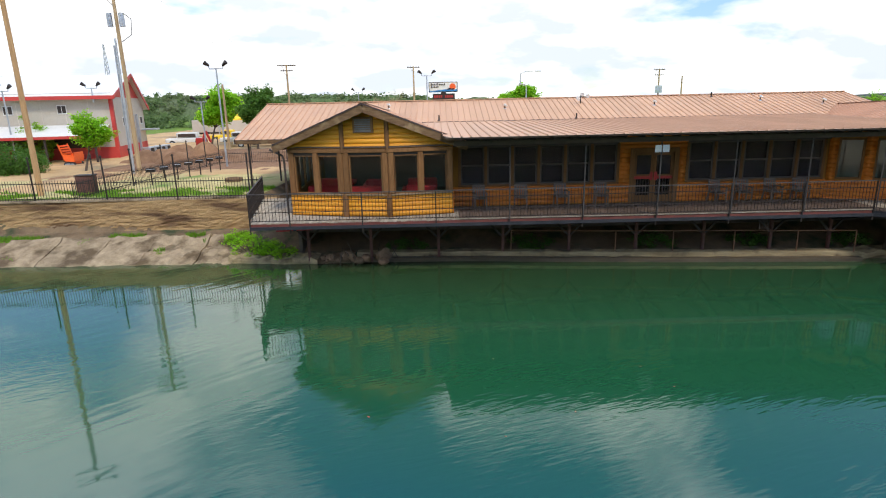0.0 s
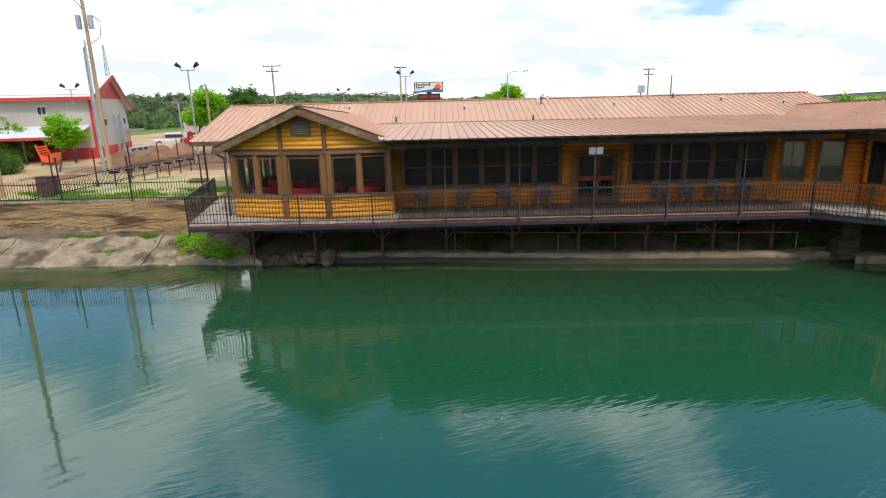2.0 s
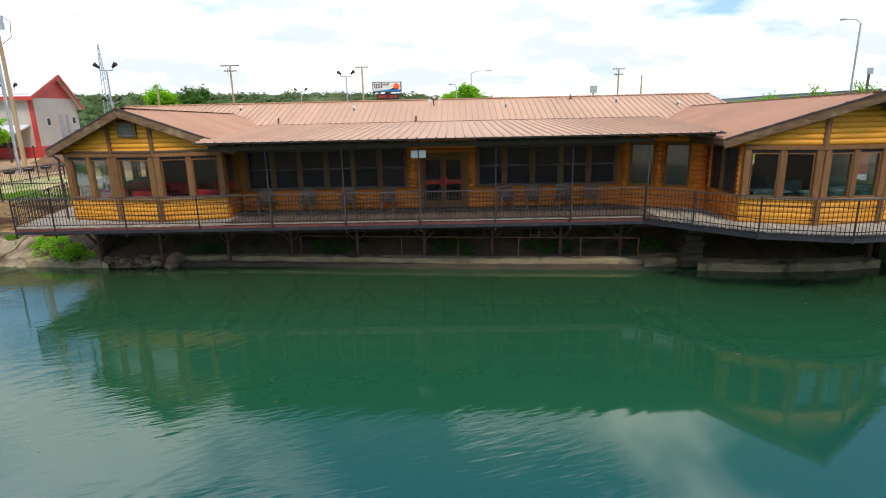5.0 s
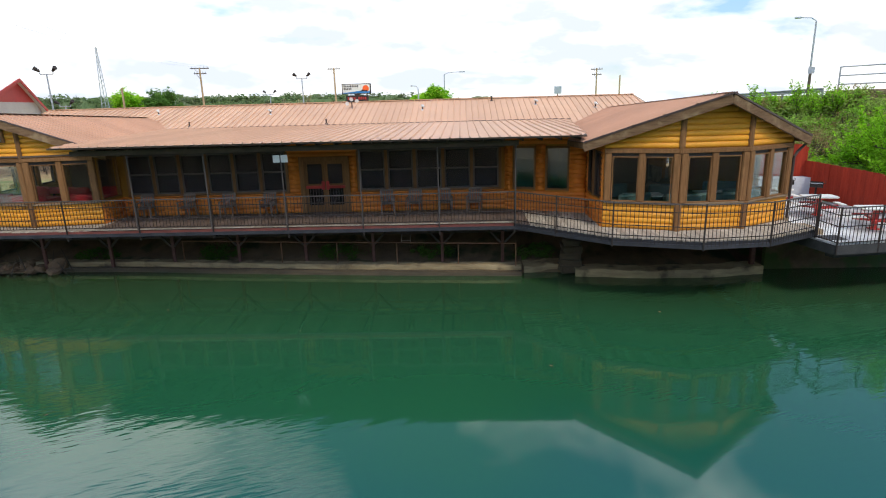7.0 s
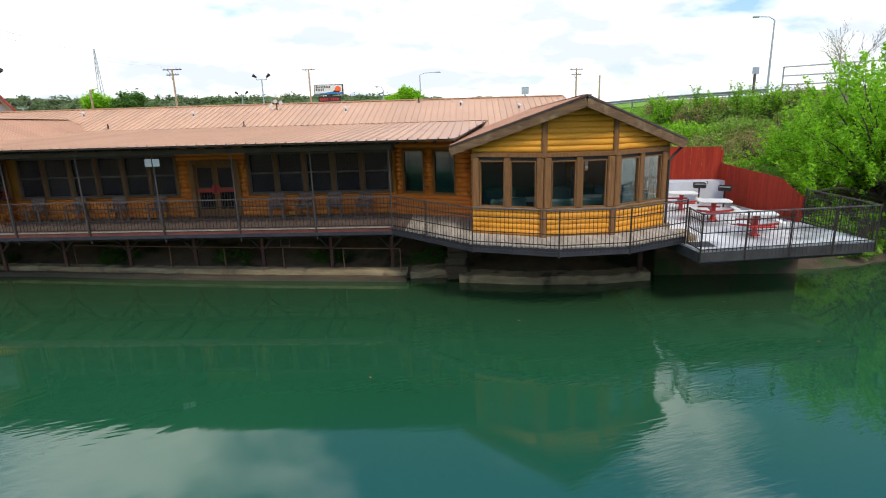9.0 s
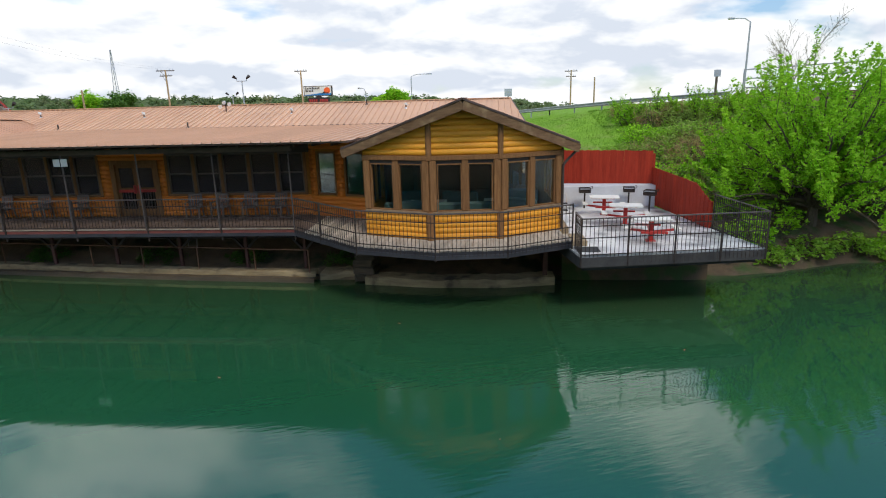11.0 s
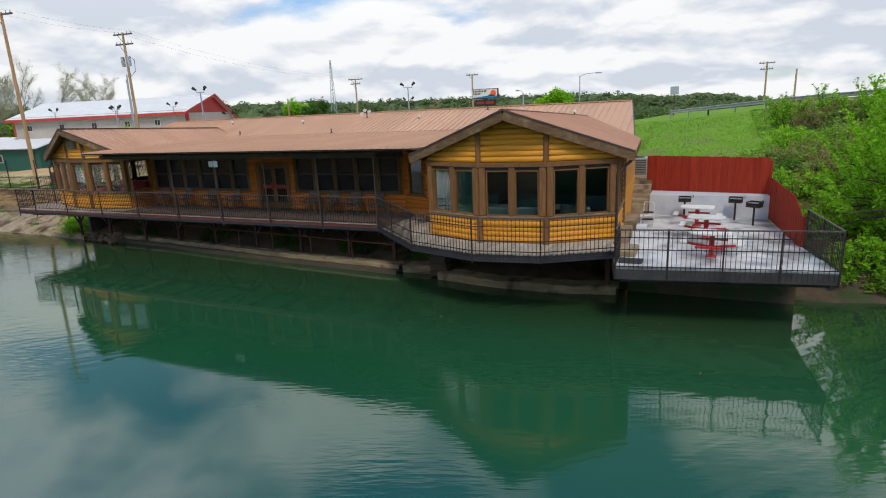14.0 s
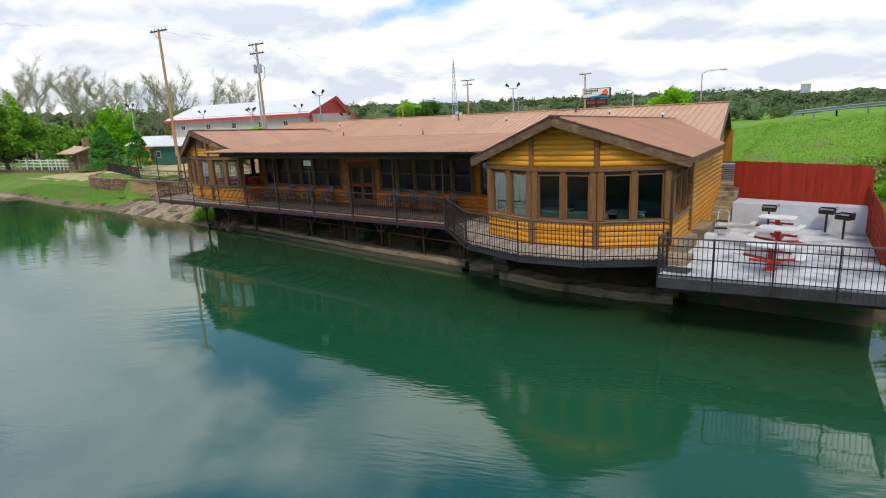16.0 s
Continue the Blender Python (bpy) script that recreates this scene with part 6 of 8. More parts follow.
for i, (x0, y0, x1, y1, h) in enumerate(((23.32, 16.3, 24.0, 17.3, 0.16), (23.28, 17.5, 23.62, 19.4, 0.3), (23.15, 20.4, 23.6, 22.2, 0.22))):
    PTs = patio_z(y1)
    s = thing("concrete_step", "worn tan concrete step along the lodge wall", "step", (x0, y0, PT), "wall steps")
    part("block", box(x0, y0, PTs - 0.02, x1, y1, PT + h, None, 0.02), M["oldconcrete"], s)
mat_ = thing("rubber_mat", "black rubber mat lying on the patio step", "mat", (23.7, 16.8, PT + 0.16))
part("mat", box(23.62, 15.5, PT + 0.004, 24.25, 16.15, PT + 0.03, None, 0.008), M["blackrubber"], mat_)
PB = patio_z(21.5)
sl_ = thing("step_stool", "folding white step stool with black treads", "step stool", (23.95, 21.3, PB))
for x in (23.75, 24.1):
    part("leg", rod((x, 21.5, PB), (x + 0.02, 21.75, PB + 0.75), 0.014, 0.014, 6), M["whitemetal"], sl_)
    part("leg", rod((x, 22.0, PB), (x + 0.02, 21.75, PB + 0.75), 0.014, 0.014, 6), M["whitemetal"], sl_)
part("hoop", curve_tube([(23.77, 21.75, PB + 0.75), (23.8, 21.75, PB + 0.85), (24.08, 21.75, PB + 0.85), (24.12, 21.75, PB + 0.75)], 0.014), M["whitemetal"], sl_)
part("tread", box(23.74, 21.4, PB + 0.24, 24.12, 21.62, PB + 0.27), M["blackrubber"], sl_)
part("tread", box(23.75, 21.52, PB + 0.48, 24.12, 21.72, PB + 0.51), M["blackrubber"], sl_)
bx = thing("plastic_tub", "pale grey plastic tub on the patio", "tub", (23.75, 20.9, PB))
part("tub", box(23.65, 20.2, PB, 24.0, 20.55, PB + 0.28, None, 0.03), M["curbwhite"], bx)
# slab supports
ps_ = thing("patio_supports", "dark beam and earth-toned wall under the patio", "foundation", (26, 18, 0.2), kind="structure")
part("beam", beam((23.7, 15.45, 1.48), (28.6, 16.3, 1.48), 0.3, 0.16), M["slabedge"], ps_)
# stands in for the earth bank in the slab's shade
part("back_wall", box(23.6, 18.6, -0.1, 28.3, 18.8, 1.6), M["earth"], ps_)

# ---- poles, lamps, sign ----
def utility_pole(at, top, arms, mat, label, conduit=False, transformer=False, r=0.15):
    x, y, z = at
    p = thing("utility_pole", label, "utility pole", at, "utility poles")
    part("pole", rod((x, y, z - 0.3), (x, y, top), r, r * 0.62, 10), mat, p)
    for i, (dz, w) in enumerate(arms):
        part("crossarm", beam((x - w * 0.9, y - 0.12, top - dz), (x + w * 0.9, y + 0.12, top - dz), 0.1, 0.11), M["bark"], p)
        for k in (-0.85, -0.45, 0.45, 0.85):
            part("insulator", rod((x + k * w * 0.9, y + k * 0.12, top - dz + 0.05), (x + k * w * 0.9, y + k * 0.12, top - dz + 0.24), 0.045, 0.03, 6), M["galv"], p)
        part("arm_brace", beam((x - 0.5 * w, y - 0.1, top - dz - 0.03), (x, y - 0.12, top - dz - 0.6), 0.03, 0.03), M["bark"], p)
    if conduit:
        part("conduit", rod((x - 0.28, y - 0.15, z), (x - 0.2, y - 0.12, top - 3.4), 0.06, 0.06, 8), M["galv"], p)
        part("conduit", rod((x - 0.42, y - 0.12, z), (x - 0.34, y - 0.1, top - 3.8), 0.05, 0.05, 8), M["galv"], p)
    if transformer:
        for dx in (-0.36, 0.38):
            part("transformer", rod((x + dx, y - 0.1, top - 2.75), (x + dx, y - 0.1, top - 1.95), 0.16, 0.16, 12), M["galv"], p, "grey transformer can")
        part("jumper", curve_tube([(x + 0.5, y - 0.1, top - 1.95), (x + 0.9, y, top - 2.3), (x + 0.8, y, top - 3.2), (x + 0.15, y, top - 3.6)], 0.02), M["iron"], p)
    return p


utility_pole((-19.85, 26.5, 2.05), 14.2, ((0.15, 1.2),), M["orangepole"], "tall orange-brown wooden utility pole by the retaining wall")
utility_pole((-19.65, 35.7, 2.0), 13.75, ((0.15, 1.1), (0.95, 1.0)), M["pole"], "wooden utility pole with transformers and grey conduits", True, True)
utility_pole((-18.0, 69.1, 1.6), 10.95, ((0.1, 1.2), (0.7, 0.8)), M["pole"], "weathered utility pole far behind the lodge", transformer=False)
utility_pole((32.95, 86.0, 2.0), 10.4, ((0.15, 1.0), (0.9, 0.8)), M["pole"], "weathered utility pole beyond the road")
utility_pole((-3.15, 75.1, 1.6), 10.8, ((0.1, 0.9),), M["pole"], "weathered utility pole behind the sign")
utility_pole((36.2, 85.5, 2.0), 9.3, (), M["pole"], "bare weathered pole beyond the road")
utility_pole((-22.5, 60.0, 1.6), 8.5, (), M["pole"], "bare weathered pole beside the car park")
# sagging wires
def wire(a, b, sag, label):
    a, b = Vector(a), Vector(b)
    pts = [a.lerp(b, i / 14) - Vector((0, 0, sag * 4 * (i / 14) * (1 - i / 14))) for i in range(15)]
    w = part("power_line", curve_tube(pts, 0.004, 4), M["iron"])
    tagged(w, label, "cable", "power lines")


for k in (-0.85, 0.85):
    wire((-19.85 + k, 26.5, 14.3), (-50, 12 + k, 18.0), 0.25, "thin dark power line between poles")
    wire((-19.65 + k, 35.7, 13.85), (-18.0 + k, 69.1, 11.1), 0.9, "thin dark power line between poles")
    wire((-19.85 + k, 26.5, 14.3), (-19.65 + k, 35.7, 13.85), 0.2, "thin dark power line between poles")


def flood_pole(at, top, label, heads=2):
    x, y, z = at
    p = thing("floodlight_pole", label, "floodlight", at, "floodlight poles")
    part("pole", rod((x, y, z - 0.1), (x, y, top - 0.25), 0.075, 0.05, 8), M["galv"], p)
    part("crossarm", curve_tube([(x - 0.5, y, top - 0.05), (x - 0.45, y, top - 0.3), (x + 0.45, y, top - 0.3), (x + 0.5, y, top - 0.05)], 0.03), M["galv"], p)
    for s in (-1, 1)[:heads]:
        part("lamp_head", rod((x + s * 0.45, y, top - 0.1), (x + s * 0.75, y - 0.1, top + 0.12), 0.07, 0.15, 10), M["iron"], p)
    return p


for at, top in (((-15.1, 38.87, 2.0), 8.95), ((-9.5, 68.2, 1.6), 7.9), ((-1.04, 51.7, 1.8), 8.8), ((-19.5, 46.5, 1.9), 6.9), ((-40.5, 33.2, 2.0), 9.0), ((-34, 44.5, 1.9), 8.0)):
    flood_pole(at, top, "twin floodlight on a thin galvanized pole")


def street_lamp(at, top, arm, label):
    x, y, z = at
    p = thing("street_lamp", label, "street lamp", at, "street lamps")
    part("pole", rod((x, y, z - 0.2), (x, y, top - 0.3), 0.1, 0.06, 8), M["galv"], p)
    part("arm", curve_tube([(x, y, top - 0.3), (x + arm * 0.3, y, top - 0.05), (x + arm, y, top)], 0.035), M["galv"], p)
    part("lamp_head", box(min(x + arm * 0.9, x + arm * 1.25), y - 0.12, top - 0.08, max(x + arm * 0.9, x + arm * 1.25), y + 0.12, top + 0.06, None, 0.03), M["galv"], p)


street_lamp((40.6, 46.7, 5.0), 11.65, -1.3, "tall galvanized street lamp beside the road")
street_lamp((11.0, 77.0, 2.0), 10.0, 2.2, "galvanized street lamp behind the lodge")
street_lamp((8.9, 57.9, 2.0), 7.8, -0.6, "galvanized street lamp far behind the lodge")

sg = thing("pole_sign", "roadside pole sign with a sunset picture and red letter board", "sign", (0.4, 68.7, 1.8))
part("pole", rod((0.4, 68.85, 1.6), (0.4, 68.85, 7.2), 0.18, 0.18, 10), M["iron"], sg)
part("cabinet", box(-1.4, 68.72, 7.1, 2.1, 69.1, 8.3, None, 0.04), M["iron"], sg)
part("panel", box(-1.3, 68.7, 7.18, 2.0, 68.725, 8.22), M["white"], sg, "white sign face")
bm = bmesh.new()
bmesh.ops.create_circle(bm, cap_ends=True, segments=24, radius=0.38)
part("sun_disc", placed(bm, pose(1.5, 68.69, 7.72, 90, 0, 0)), M["orange"], sg, "orange sun shape")
M["signblue"] = surface("sign_blue", (0.01, 0.16, 0.42), (0.02, 0.22, 0.5), 2, 0.5, 0.0)
bm = bmesh.new()
rim_pts = [(-1.3, 7.19), (2.0, 7.19), (2.0, 7.42), (1.3, 7.36), (0.6, 7.44), (-0.2, 7.34), (-1.3, 7.24)]
bm.faces.new([bm.verts.new((x, 68.687, z)) for x, z in rim_pts])
part("wave", bm, M["signblue"], sg, "blue water shape")
bm = bmesh.new()
bm.faces.new([bm.verts.new((x, 68.683, z)) for x, z in ((0.7, 7.4), (1.6, 7.38), (1.75, 7.55), (1.3, 7.5), (1.1, 7.62), (0.9, 7.48))])
part("silhouette", bm, M["iron"], sg)


for z, w in ((7.9, 1.9), (7.6, 1.2)):
    for i in range(int(w / 0.2)):
        part("letter_bar", box(-1.15 + i * 0.2, 68.685, z, -1.15 + i * 0.2 + 0.13, 68.7, z + (0.2 if i % 4 else 0.26)), M["iron"], sg)
lb = part("letter_board", box(-0.95, 68.72, 6.2, 1.75, 69.0, 6.95, None, 0.03), M["iron"], sg, "black letter board")
for i in range(9):
    part("letter_bar", box(-0.75 + i * 0.26, 68.7, 6.45, -0.75 + i * 0.26 + 0.17, 68.72, 6.75), M["red"], lb)
part("bracket", box(0.1, 68.76, 6.9, 0.7, 69.0, 7.15), M["iron"], sg)

sg.matrix_basis = Matrix.Translation((0.25, 0.75, 0.3)) @ sg.matrix_basis

# radio mast far off
mast = thing("radio_mast", "thin lattice radio mast on the far hill", "mast", (-113, 202, 3))
for k in range(3):
    a = 2 * math.pi * k / 3
    part("leg", rod((-113 + 1.6 * math.cos(a), 202 + 1.6 * math.sin(a), 3), (-113 + 0.2 * math.cos(a), 202 + 0.2 * math.sin(a), 28.2), 0.13, 0.1, 5), M["galv"], mast)
for i in range(14):
    z0 = 4 + i * 1.7
    r0, r1 = 1.6 - 1.4 * (z0 - 3) / 28, 1.6 - 1.4 * (z0 - 1.1) / 28
    for k in range(3):
        a, b = 2 * math.pi * k / 3, 2 * math.pi * (k + 1) / 3
        part("lattice_bar", rod((-113 + r0 * math.cos(a), 202 + r0 * math.sin(a), z0), (-113 + r1 * math.cos(b), 202 + r1 * math.sin(b), z0 + 1.7), 0.06, 0.06, 4), M["galv"], mast)

# ---- guardrail, bridge end, road signs ----
gr = thing("guardrail", "grey steel guardrail along the embankment road", "guardrail", (30, 42, 5))
GR = [(23.3, 49.9), (26, 46.9), (31, 41.2), (35.4, 36.1)]
road_z = lambda x: float(np.interp(x, ROAD_X, ROAD_Z))
prof = [(0.0, -0.13), (-0.07, -0.09), (-0.02, -0.03), (-0.02, 0.03), (-0.07, 0.09), (0.0, 0.13)]
for a, b in zip(GR, GR[1:]):
    za, zb = road_z(a[0]) + 0.48, road_z(b[0]) + 0.48
    m = frame_of((*a, za), (*b, zb))
    L = math.hypot(b[0] - a[0], b[1] - a[1])
    bm = bmesh.new()
    u = [bm.verts.new((0, y, z)) for y, z in prof]
    w = [bm.verts.new((L, y, z)) for y, z in prof]
    for i in range(5):
        bm.faces.new((u[i], w[i], w[i + 1], u[i + 1]))
    part("rail", placed(bm, m), M["guard"], gr)
    n = int(L / 1.9)
    for i in range(n + 1):
        t = i / n
        x, y = a[0] + (b[0] - a[0]) * t, a[1] + (b[1] - a[1]) * t
        z = za + (zb - za) * t
        part("post", box(x - 0.05, y + 0.03, z - 1.1, x + 0.05, y + 0.13, z + 0.12), M["guard"], gr)
br = thing("bridge_end", "grey concrete bridge end with a pipe railing", "bridge", (38, 32, 4.5))
BR = [(35.5, 35.7), (52, 18.5)]
part("parapet", beam((*BR[0], 5.5), (*BR[1], 5.7), 0.45, 1.2, None, 0.04), M["oldconcrete"], br)
part("wing_wall", slab([(36.0, 34.7, 4.9), (40.0, 30.6, 4.9), (40.3, 31.0, 4.9), (36.4, 35.1, 4.9)], 1.6), M["oldconcrete"], br)
for z in (6.45, 6.95, 7.45):
    part("pipe_rail", rod((35.8, 35.35, z), (51.6, 19, z + 0.25), 0.04, 0.04, 6), M["galv"], br)
for i in range(9):
    t = i / 8
    x, y = 35.8 + 15.8 * t, 35.35 - 16.35 * t
    part("rail_post", rod((x, y, 5.8), (x, y, 7.47 + 0.25 * t), 0.045, 0.045, 6), M["galv"], br)


def road_sign(at, h, w, label):
    x, y, z = at
    s = thing("road_sign", label, "road sign", at, "road signs")
    part("post", box(x - 0.06, y, z, x + 0.06, y + 0.1, z + h), M["bark"], s)
    part("plate", box(x - w / 2, y - 0.03, z + h - w, x + w / 2, y - 0.01, z + h, None, 0.005), M["galv"], s)


road_sign((23.13, 60.0, 4.1), 3.3, 0.75, "back of a square grey road sign on a post")
road_sign((34.7, 36.4, 4.9), 2.65, 0.4, "small grey sign box on a wooden post")

# ---- red and beige barn ----
barn = thing("barn", "large beige metal barn with red trim and a white roof", "barn", (-45, 55, 2))
BX0, BX1, BY0, BY1, BZ, BP = -53.0, -29.1, 49.4, 59.0, 7.45, 9.1
BM, BFE, BFZ = BY0 + 5.4, BY0 + 10.2, 6.1      # ridge line, and the lower far eave
part("wall", box(BX0, BY0, 1.7, BX1 - 0.02, BY0 + 0.2, BZ), M["siding"], barn)
part("wall", box(BX0, BY1 - 0.2, 1.7, BX1, BY1, BFZ + 0.3), M["siding"], barn)


def barn_plate(name, pts, x, mat, label=""):
    bm = bmesh.new()
    f = [bm.verts.new((x, y, z)) for y, z in pts]
    g = [bm.verts.new((x - 0.2, y, z)) for y, z in pts]
    bm.faces.new(f); bm.faces.new(g[::-1])
    for i in range(len(pts)):
        k = (i + 1) % len(pts)
        bm.faces.new((f[i], g[i], g[k], f[k]))
    return part(name, bm, mat, barn, label)


for x in (BX1, BX0 + 0.2):
    barn_plate("wall", [(BY0, 1.7), (BY1, 1.7), (BY1, 6.45), (BY0 + 8.45, 7.1), (BY0, 7.1)], x, M["siding"])
    barn_plate("gable_wall", [(BY0, 7.1), (BY0 + 8.45, 7.1), (BM, BP)], x + 0.01, M["barnred"], "red metal gable")
for y0, z0 in ((BY0 - 0.7, BZ - 0.28), (BFE, BFZ)):
    r = part("roof", slab([(BX0 - 0.5, y0, z0), (BX1 + 0.45, y0, z0), (BX1 + 0.45, BM, BP + 0.12), (BX0 - 0.5, BM, BP + 0.12)], 0.1), M["whitemetal"], barn, "white metal roof")
    part("rake_board", beam((BX1 + 0.452, y0, z0 - 0.06), (BX1 + 0.452, BM, BP + 0.06), 0.06, 0.3), M["barnred"], barn)
part("eave_board", beam((BX0 - 0.5, BY0 - 0.72, BZ - 0.38), (BX1 + 0.452, BY0 - 0.72, BZ - 0.38), 0.06, 0.3), M["barnred"], barn)
part("corner_trim", box(BX1 - 0.25, BY0 - 0.03, 1.7, BX1 + 0.03, BY0 + 0.3, BZ - 0.3), M["barnred"], barn)
part("corner_trim", box(BX0 - 0.03, BY0 - 0.03, 1.7, BX0 + 0.25, BY0 + 0.3, BZ - 0.3), M["barnred"], barn)
part("wainscot", box(BX1 + 0.005, BY0 + 0.3, 1.7, BX1 + 0.035, BY1, 2.9), M["barnred"], barn)
part("wainscot", box(BX0 + 0.25, BY0 - 0.035, 1.7, BX1 - 0.25, BY0 - 0.005, 2.9), M["barnred"], barn)
for x in (-50.6, -46, -41.5, -37, -33.0):
    w = part("window", box(x - 0.36, BY0 - 0.05, 5.75, x + 0.36, BY0 - 0.005, 6.5), M["whitemetal"], barn)
    for k in (-1, 1):
        part("pane", box(x + k * 0.17 - 0.14, BY0 - 0.07, 5.82, x + k * 0.17 + 0.14, BY0 - 0.052, 6.43), M["darkframe"], w)
for y in (52.0, 57.6):
    w = part("window", box(BX1 + 0.005, y - 0.4, 4.6, BX1 + 0.05, y + 0.4, 5.4), M["whitemetal"], barn)
    part("pane", box(BX1 + 0.05, y - 0.3, 4.7, BX1 + 0.07, y + 0.3, 5.3), M["darkframe"], w)
for y in (54.6, 56.0):
    part("duct", box(BX1 + 0.005, y - 0.15, 1.9, BX1 + 0.2, y + 0.15, 5.6), M["galv"], barn)
part("door_canopy", box(BX1 + 0.005, 57.4, 4.0, BX1 + 1.4, 58.8, 4.15), M["galv"], barn)
lean = part("porch_roof", slab([(-52, 45.4, 4.05), (BX1 - 0.4, 45.4, 4.05), (BX1 - 0.4, BY0 - 0.04, 4.85), (-52, BY0 - 0.04, 4.85)], 0.12), M["whitemetal"], barn, "white lean-to roof")
part("porch_fascia", beam((-52, 45.38, 3.95), (BX1 - 0.4, 45.38, 3.95), 0.05, 0.22), M["barnred"], barn)
for x in np.linspace(-51, BX1 - 0.6, 7):
    part("porch_post", box(x - 0.07, 45.5, 1.8, x + 0.07, 45.64, 3.95), M["darkframe"], barn)
# flat dark sheet for the shade in the recess under the lean-to
part("dark_opening", box(-50, BY0 - 0.06, 2.9, -31, BY0 - 0.038, 4.0), M["darkframe"], barn)
for i in range(int((BX1 - BX0) / 0.9)):
    x = BX0 + 0.4 + i * 0.9
    if i % 2 == 0:
        part("siding_rib", box(x, BY0 - 0.02, 2.9, x + 0.05, BY0 - 0.002, BZ - 0.35), M["siding"], barn)
barn.matrix_basis = pose(BX1 + 1.0, BY0 - 0.5, 0.12, 0, 0, 13) @ pose(-BX1, -BY0, 0) @ barn.matrix_basis
for u in (-17, -8.5, -1.2):
    c13, s13 = math.cos(radians(13)), math.sin(radians(13))
    flood_pole((BX1 + 1.0 + u * c13 + 0.6 * s13, BY0 - 0.5 + u * s13 - 0.6 * c13, 6.87), 8.22, "twin floodlight bracket at the barn eave")
for k in range(4):
    acu = thing("condenser_unit", "grey-green condenser unit beside the barn", "condenser", (-26.9, 51.7 + k * 1.1, 1.9), "condensers")
    part("casing", box(-27.4, 51.3 + k * 1.1, 1.85, -26.6, 52.1 + k * 1.1, 2.75, None, 0.04), M["galv"], acu)
    part("grille", box(-26.59, 51.4 + k * 1.1, 1.95, -26.57, 52.0 + k * 1.1, 2.65), M["iron"], acu)

# small buildings beyond the left bank
def cabin(name, label, x0, y0, x1, y1, eave, peak, wallm, roofm, z=1.7, over=0.6):
    c = thing(name, label, "building", ((x0 + x1) / 2, (y0 + y1) / 2, z))
    part("wall", box(x0, y0, z, x1, y1, eave), wallm, c)
    ym = (y0 + y1) / 2
    part("roof", slab([(x0 - over, y0 - over, eave - 0.1), (x1 + over, y0 - over, eave - 0.1), (x1 + over, ym, peak), (x0 - over, ym, peak)], 0.1), roofm, c)
    part("roof", slab([(x0 - over, y1 + over, eave - 0.1), (x1 + over, y1 + over, eave - 0.1), (x1 + over, ym, peak), (x0 - over, ym, peak)], 0.1), roofm, c)
    bm = bmesh.new()
    for x in (x0, x1):
        bm.faces.new([bm.verts.new(p) for p in ((x, y0, eave), (x, y1, eave), (x, ym, peak - 0.12))])
    part("gable_wall", bm, wallm, c)
    d = part("door", box(x1 - 1.8, y0 - 0.04, z, x1 - 0.9, y0 - 0.003, z + 2.0), M["darkframe"], c)
    w = part("window", box(x0 + 0.8, y0 - 0.04, z + 0.9, x0 + 1.8, y0 - 0.003, z + 1.8), M["whitemetal"], c)
    part("pane", box(x0 + 0.88, y0 - 0.06, z + 0.98, x0 + 1.72, y0 - 0.042, z + 1.72), M["darkframe"], w)
    return c


cabin("cabin", "small yellow log cabin with a white metal roof", -54.5, 40.5, -50.5, 45, 4.2, 5.3, M["log"], M["whitemetal"])
cabin("cabin", "small yellow log cabin with a white metal roof", -63, 43, -57, 48, 4.2, 5.3, M["log"], M["whitemetal"])
cabin("shed", "dark green metal shed with a white roof", -47.5, 38.5, -39.0, 43, 4.3, 5.1, M["green"], M["whitemetal"])
cabin("shed", "long low shed with a white metal roof", -66, 56, -54, 62, 4.6, 5.8, M["siding"], M["whitemetal"])
h = cabin("shelter", "small tan brick shelter with a brown roof", -56.0, 31.5, -52.5, 34.5, 3.9, 4.6, M["stone"], M["roof"], 1.6, 0.9)
part("chimney", box(-53.4, 32.5, 4.0, -52.8, 33.1, 5.6), M["stone"], h)
wf = thing("rail_fence", "white board fence round the paddock", "fence", (-68, 31, 1.6))
pts = [(-92, 27.0), (-84, 28.6), (-76, 29.8), (-68, 30.6), (-60, 31.4), (-56.5, 31.9)]
for a, b in zip(pts, pts[1:]):
    for z in (2.0, 2.45, 2.85):
        part("rail", beam((*a, z), (*b, z), 0.05, 0.13), M["white"], wf)
    for i in range(4):
        t = i / 4
        part("post", beam((a[0] + (b[0] - a[0]) * t, a[1] + (b[1] - a[1]) * t, 1.2), (a[0] + (b[0] - a[0]) * t, a[1] + (b[1] - a[1]) * t, 3.0), 0.12, 0.12), M["white"], wf)
for i, (x, y) in enumerate(((-66, 33), (-73, 32.5), (-61, 34.5))):
    gp = thing("gate_post", "tall white post of the paddock gate", "post", (x, y, 1.5), "paddock posts")
    part("post", beam((x, y, 1.3), (x, y, 4.6), 0.22, 0.22), M["white"], gp)
bs = part("brick_strip", beam((-92, 26.4, 1.35), (-56, 31.2, 1.35), 0.25, 0.5), M["stone"])
tagged(bs, "low brown brick edging below the paddock fence", "wall", kind="structure")
dock = thing("concrete_dock", "pale concrete landing at the water's edge", "dock", (-47, 20.6, 0.2))
part("slab", box(-52, 19.9, -0.1, -41.5, 21.2, 0.3, None, 0.05), M["oldconcrete"], dock)

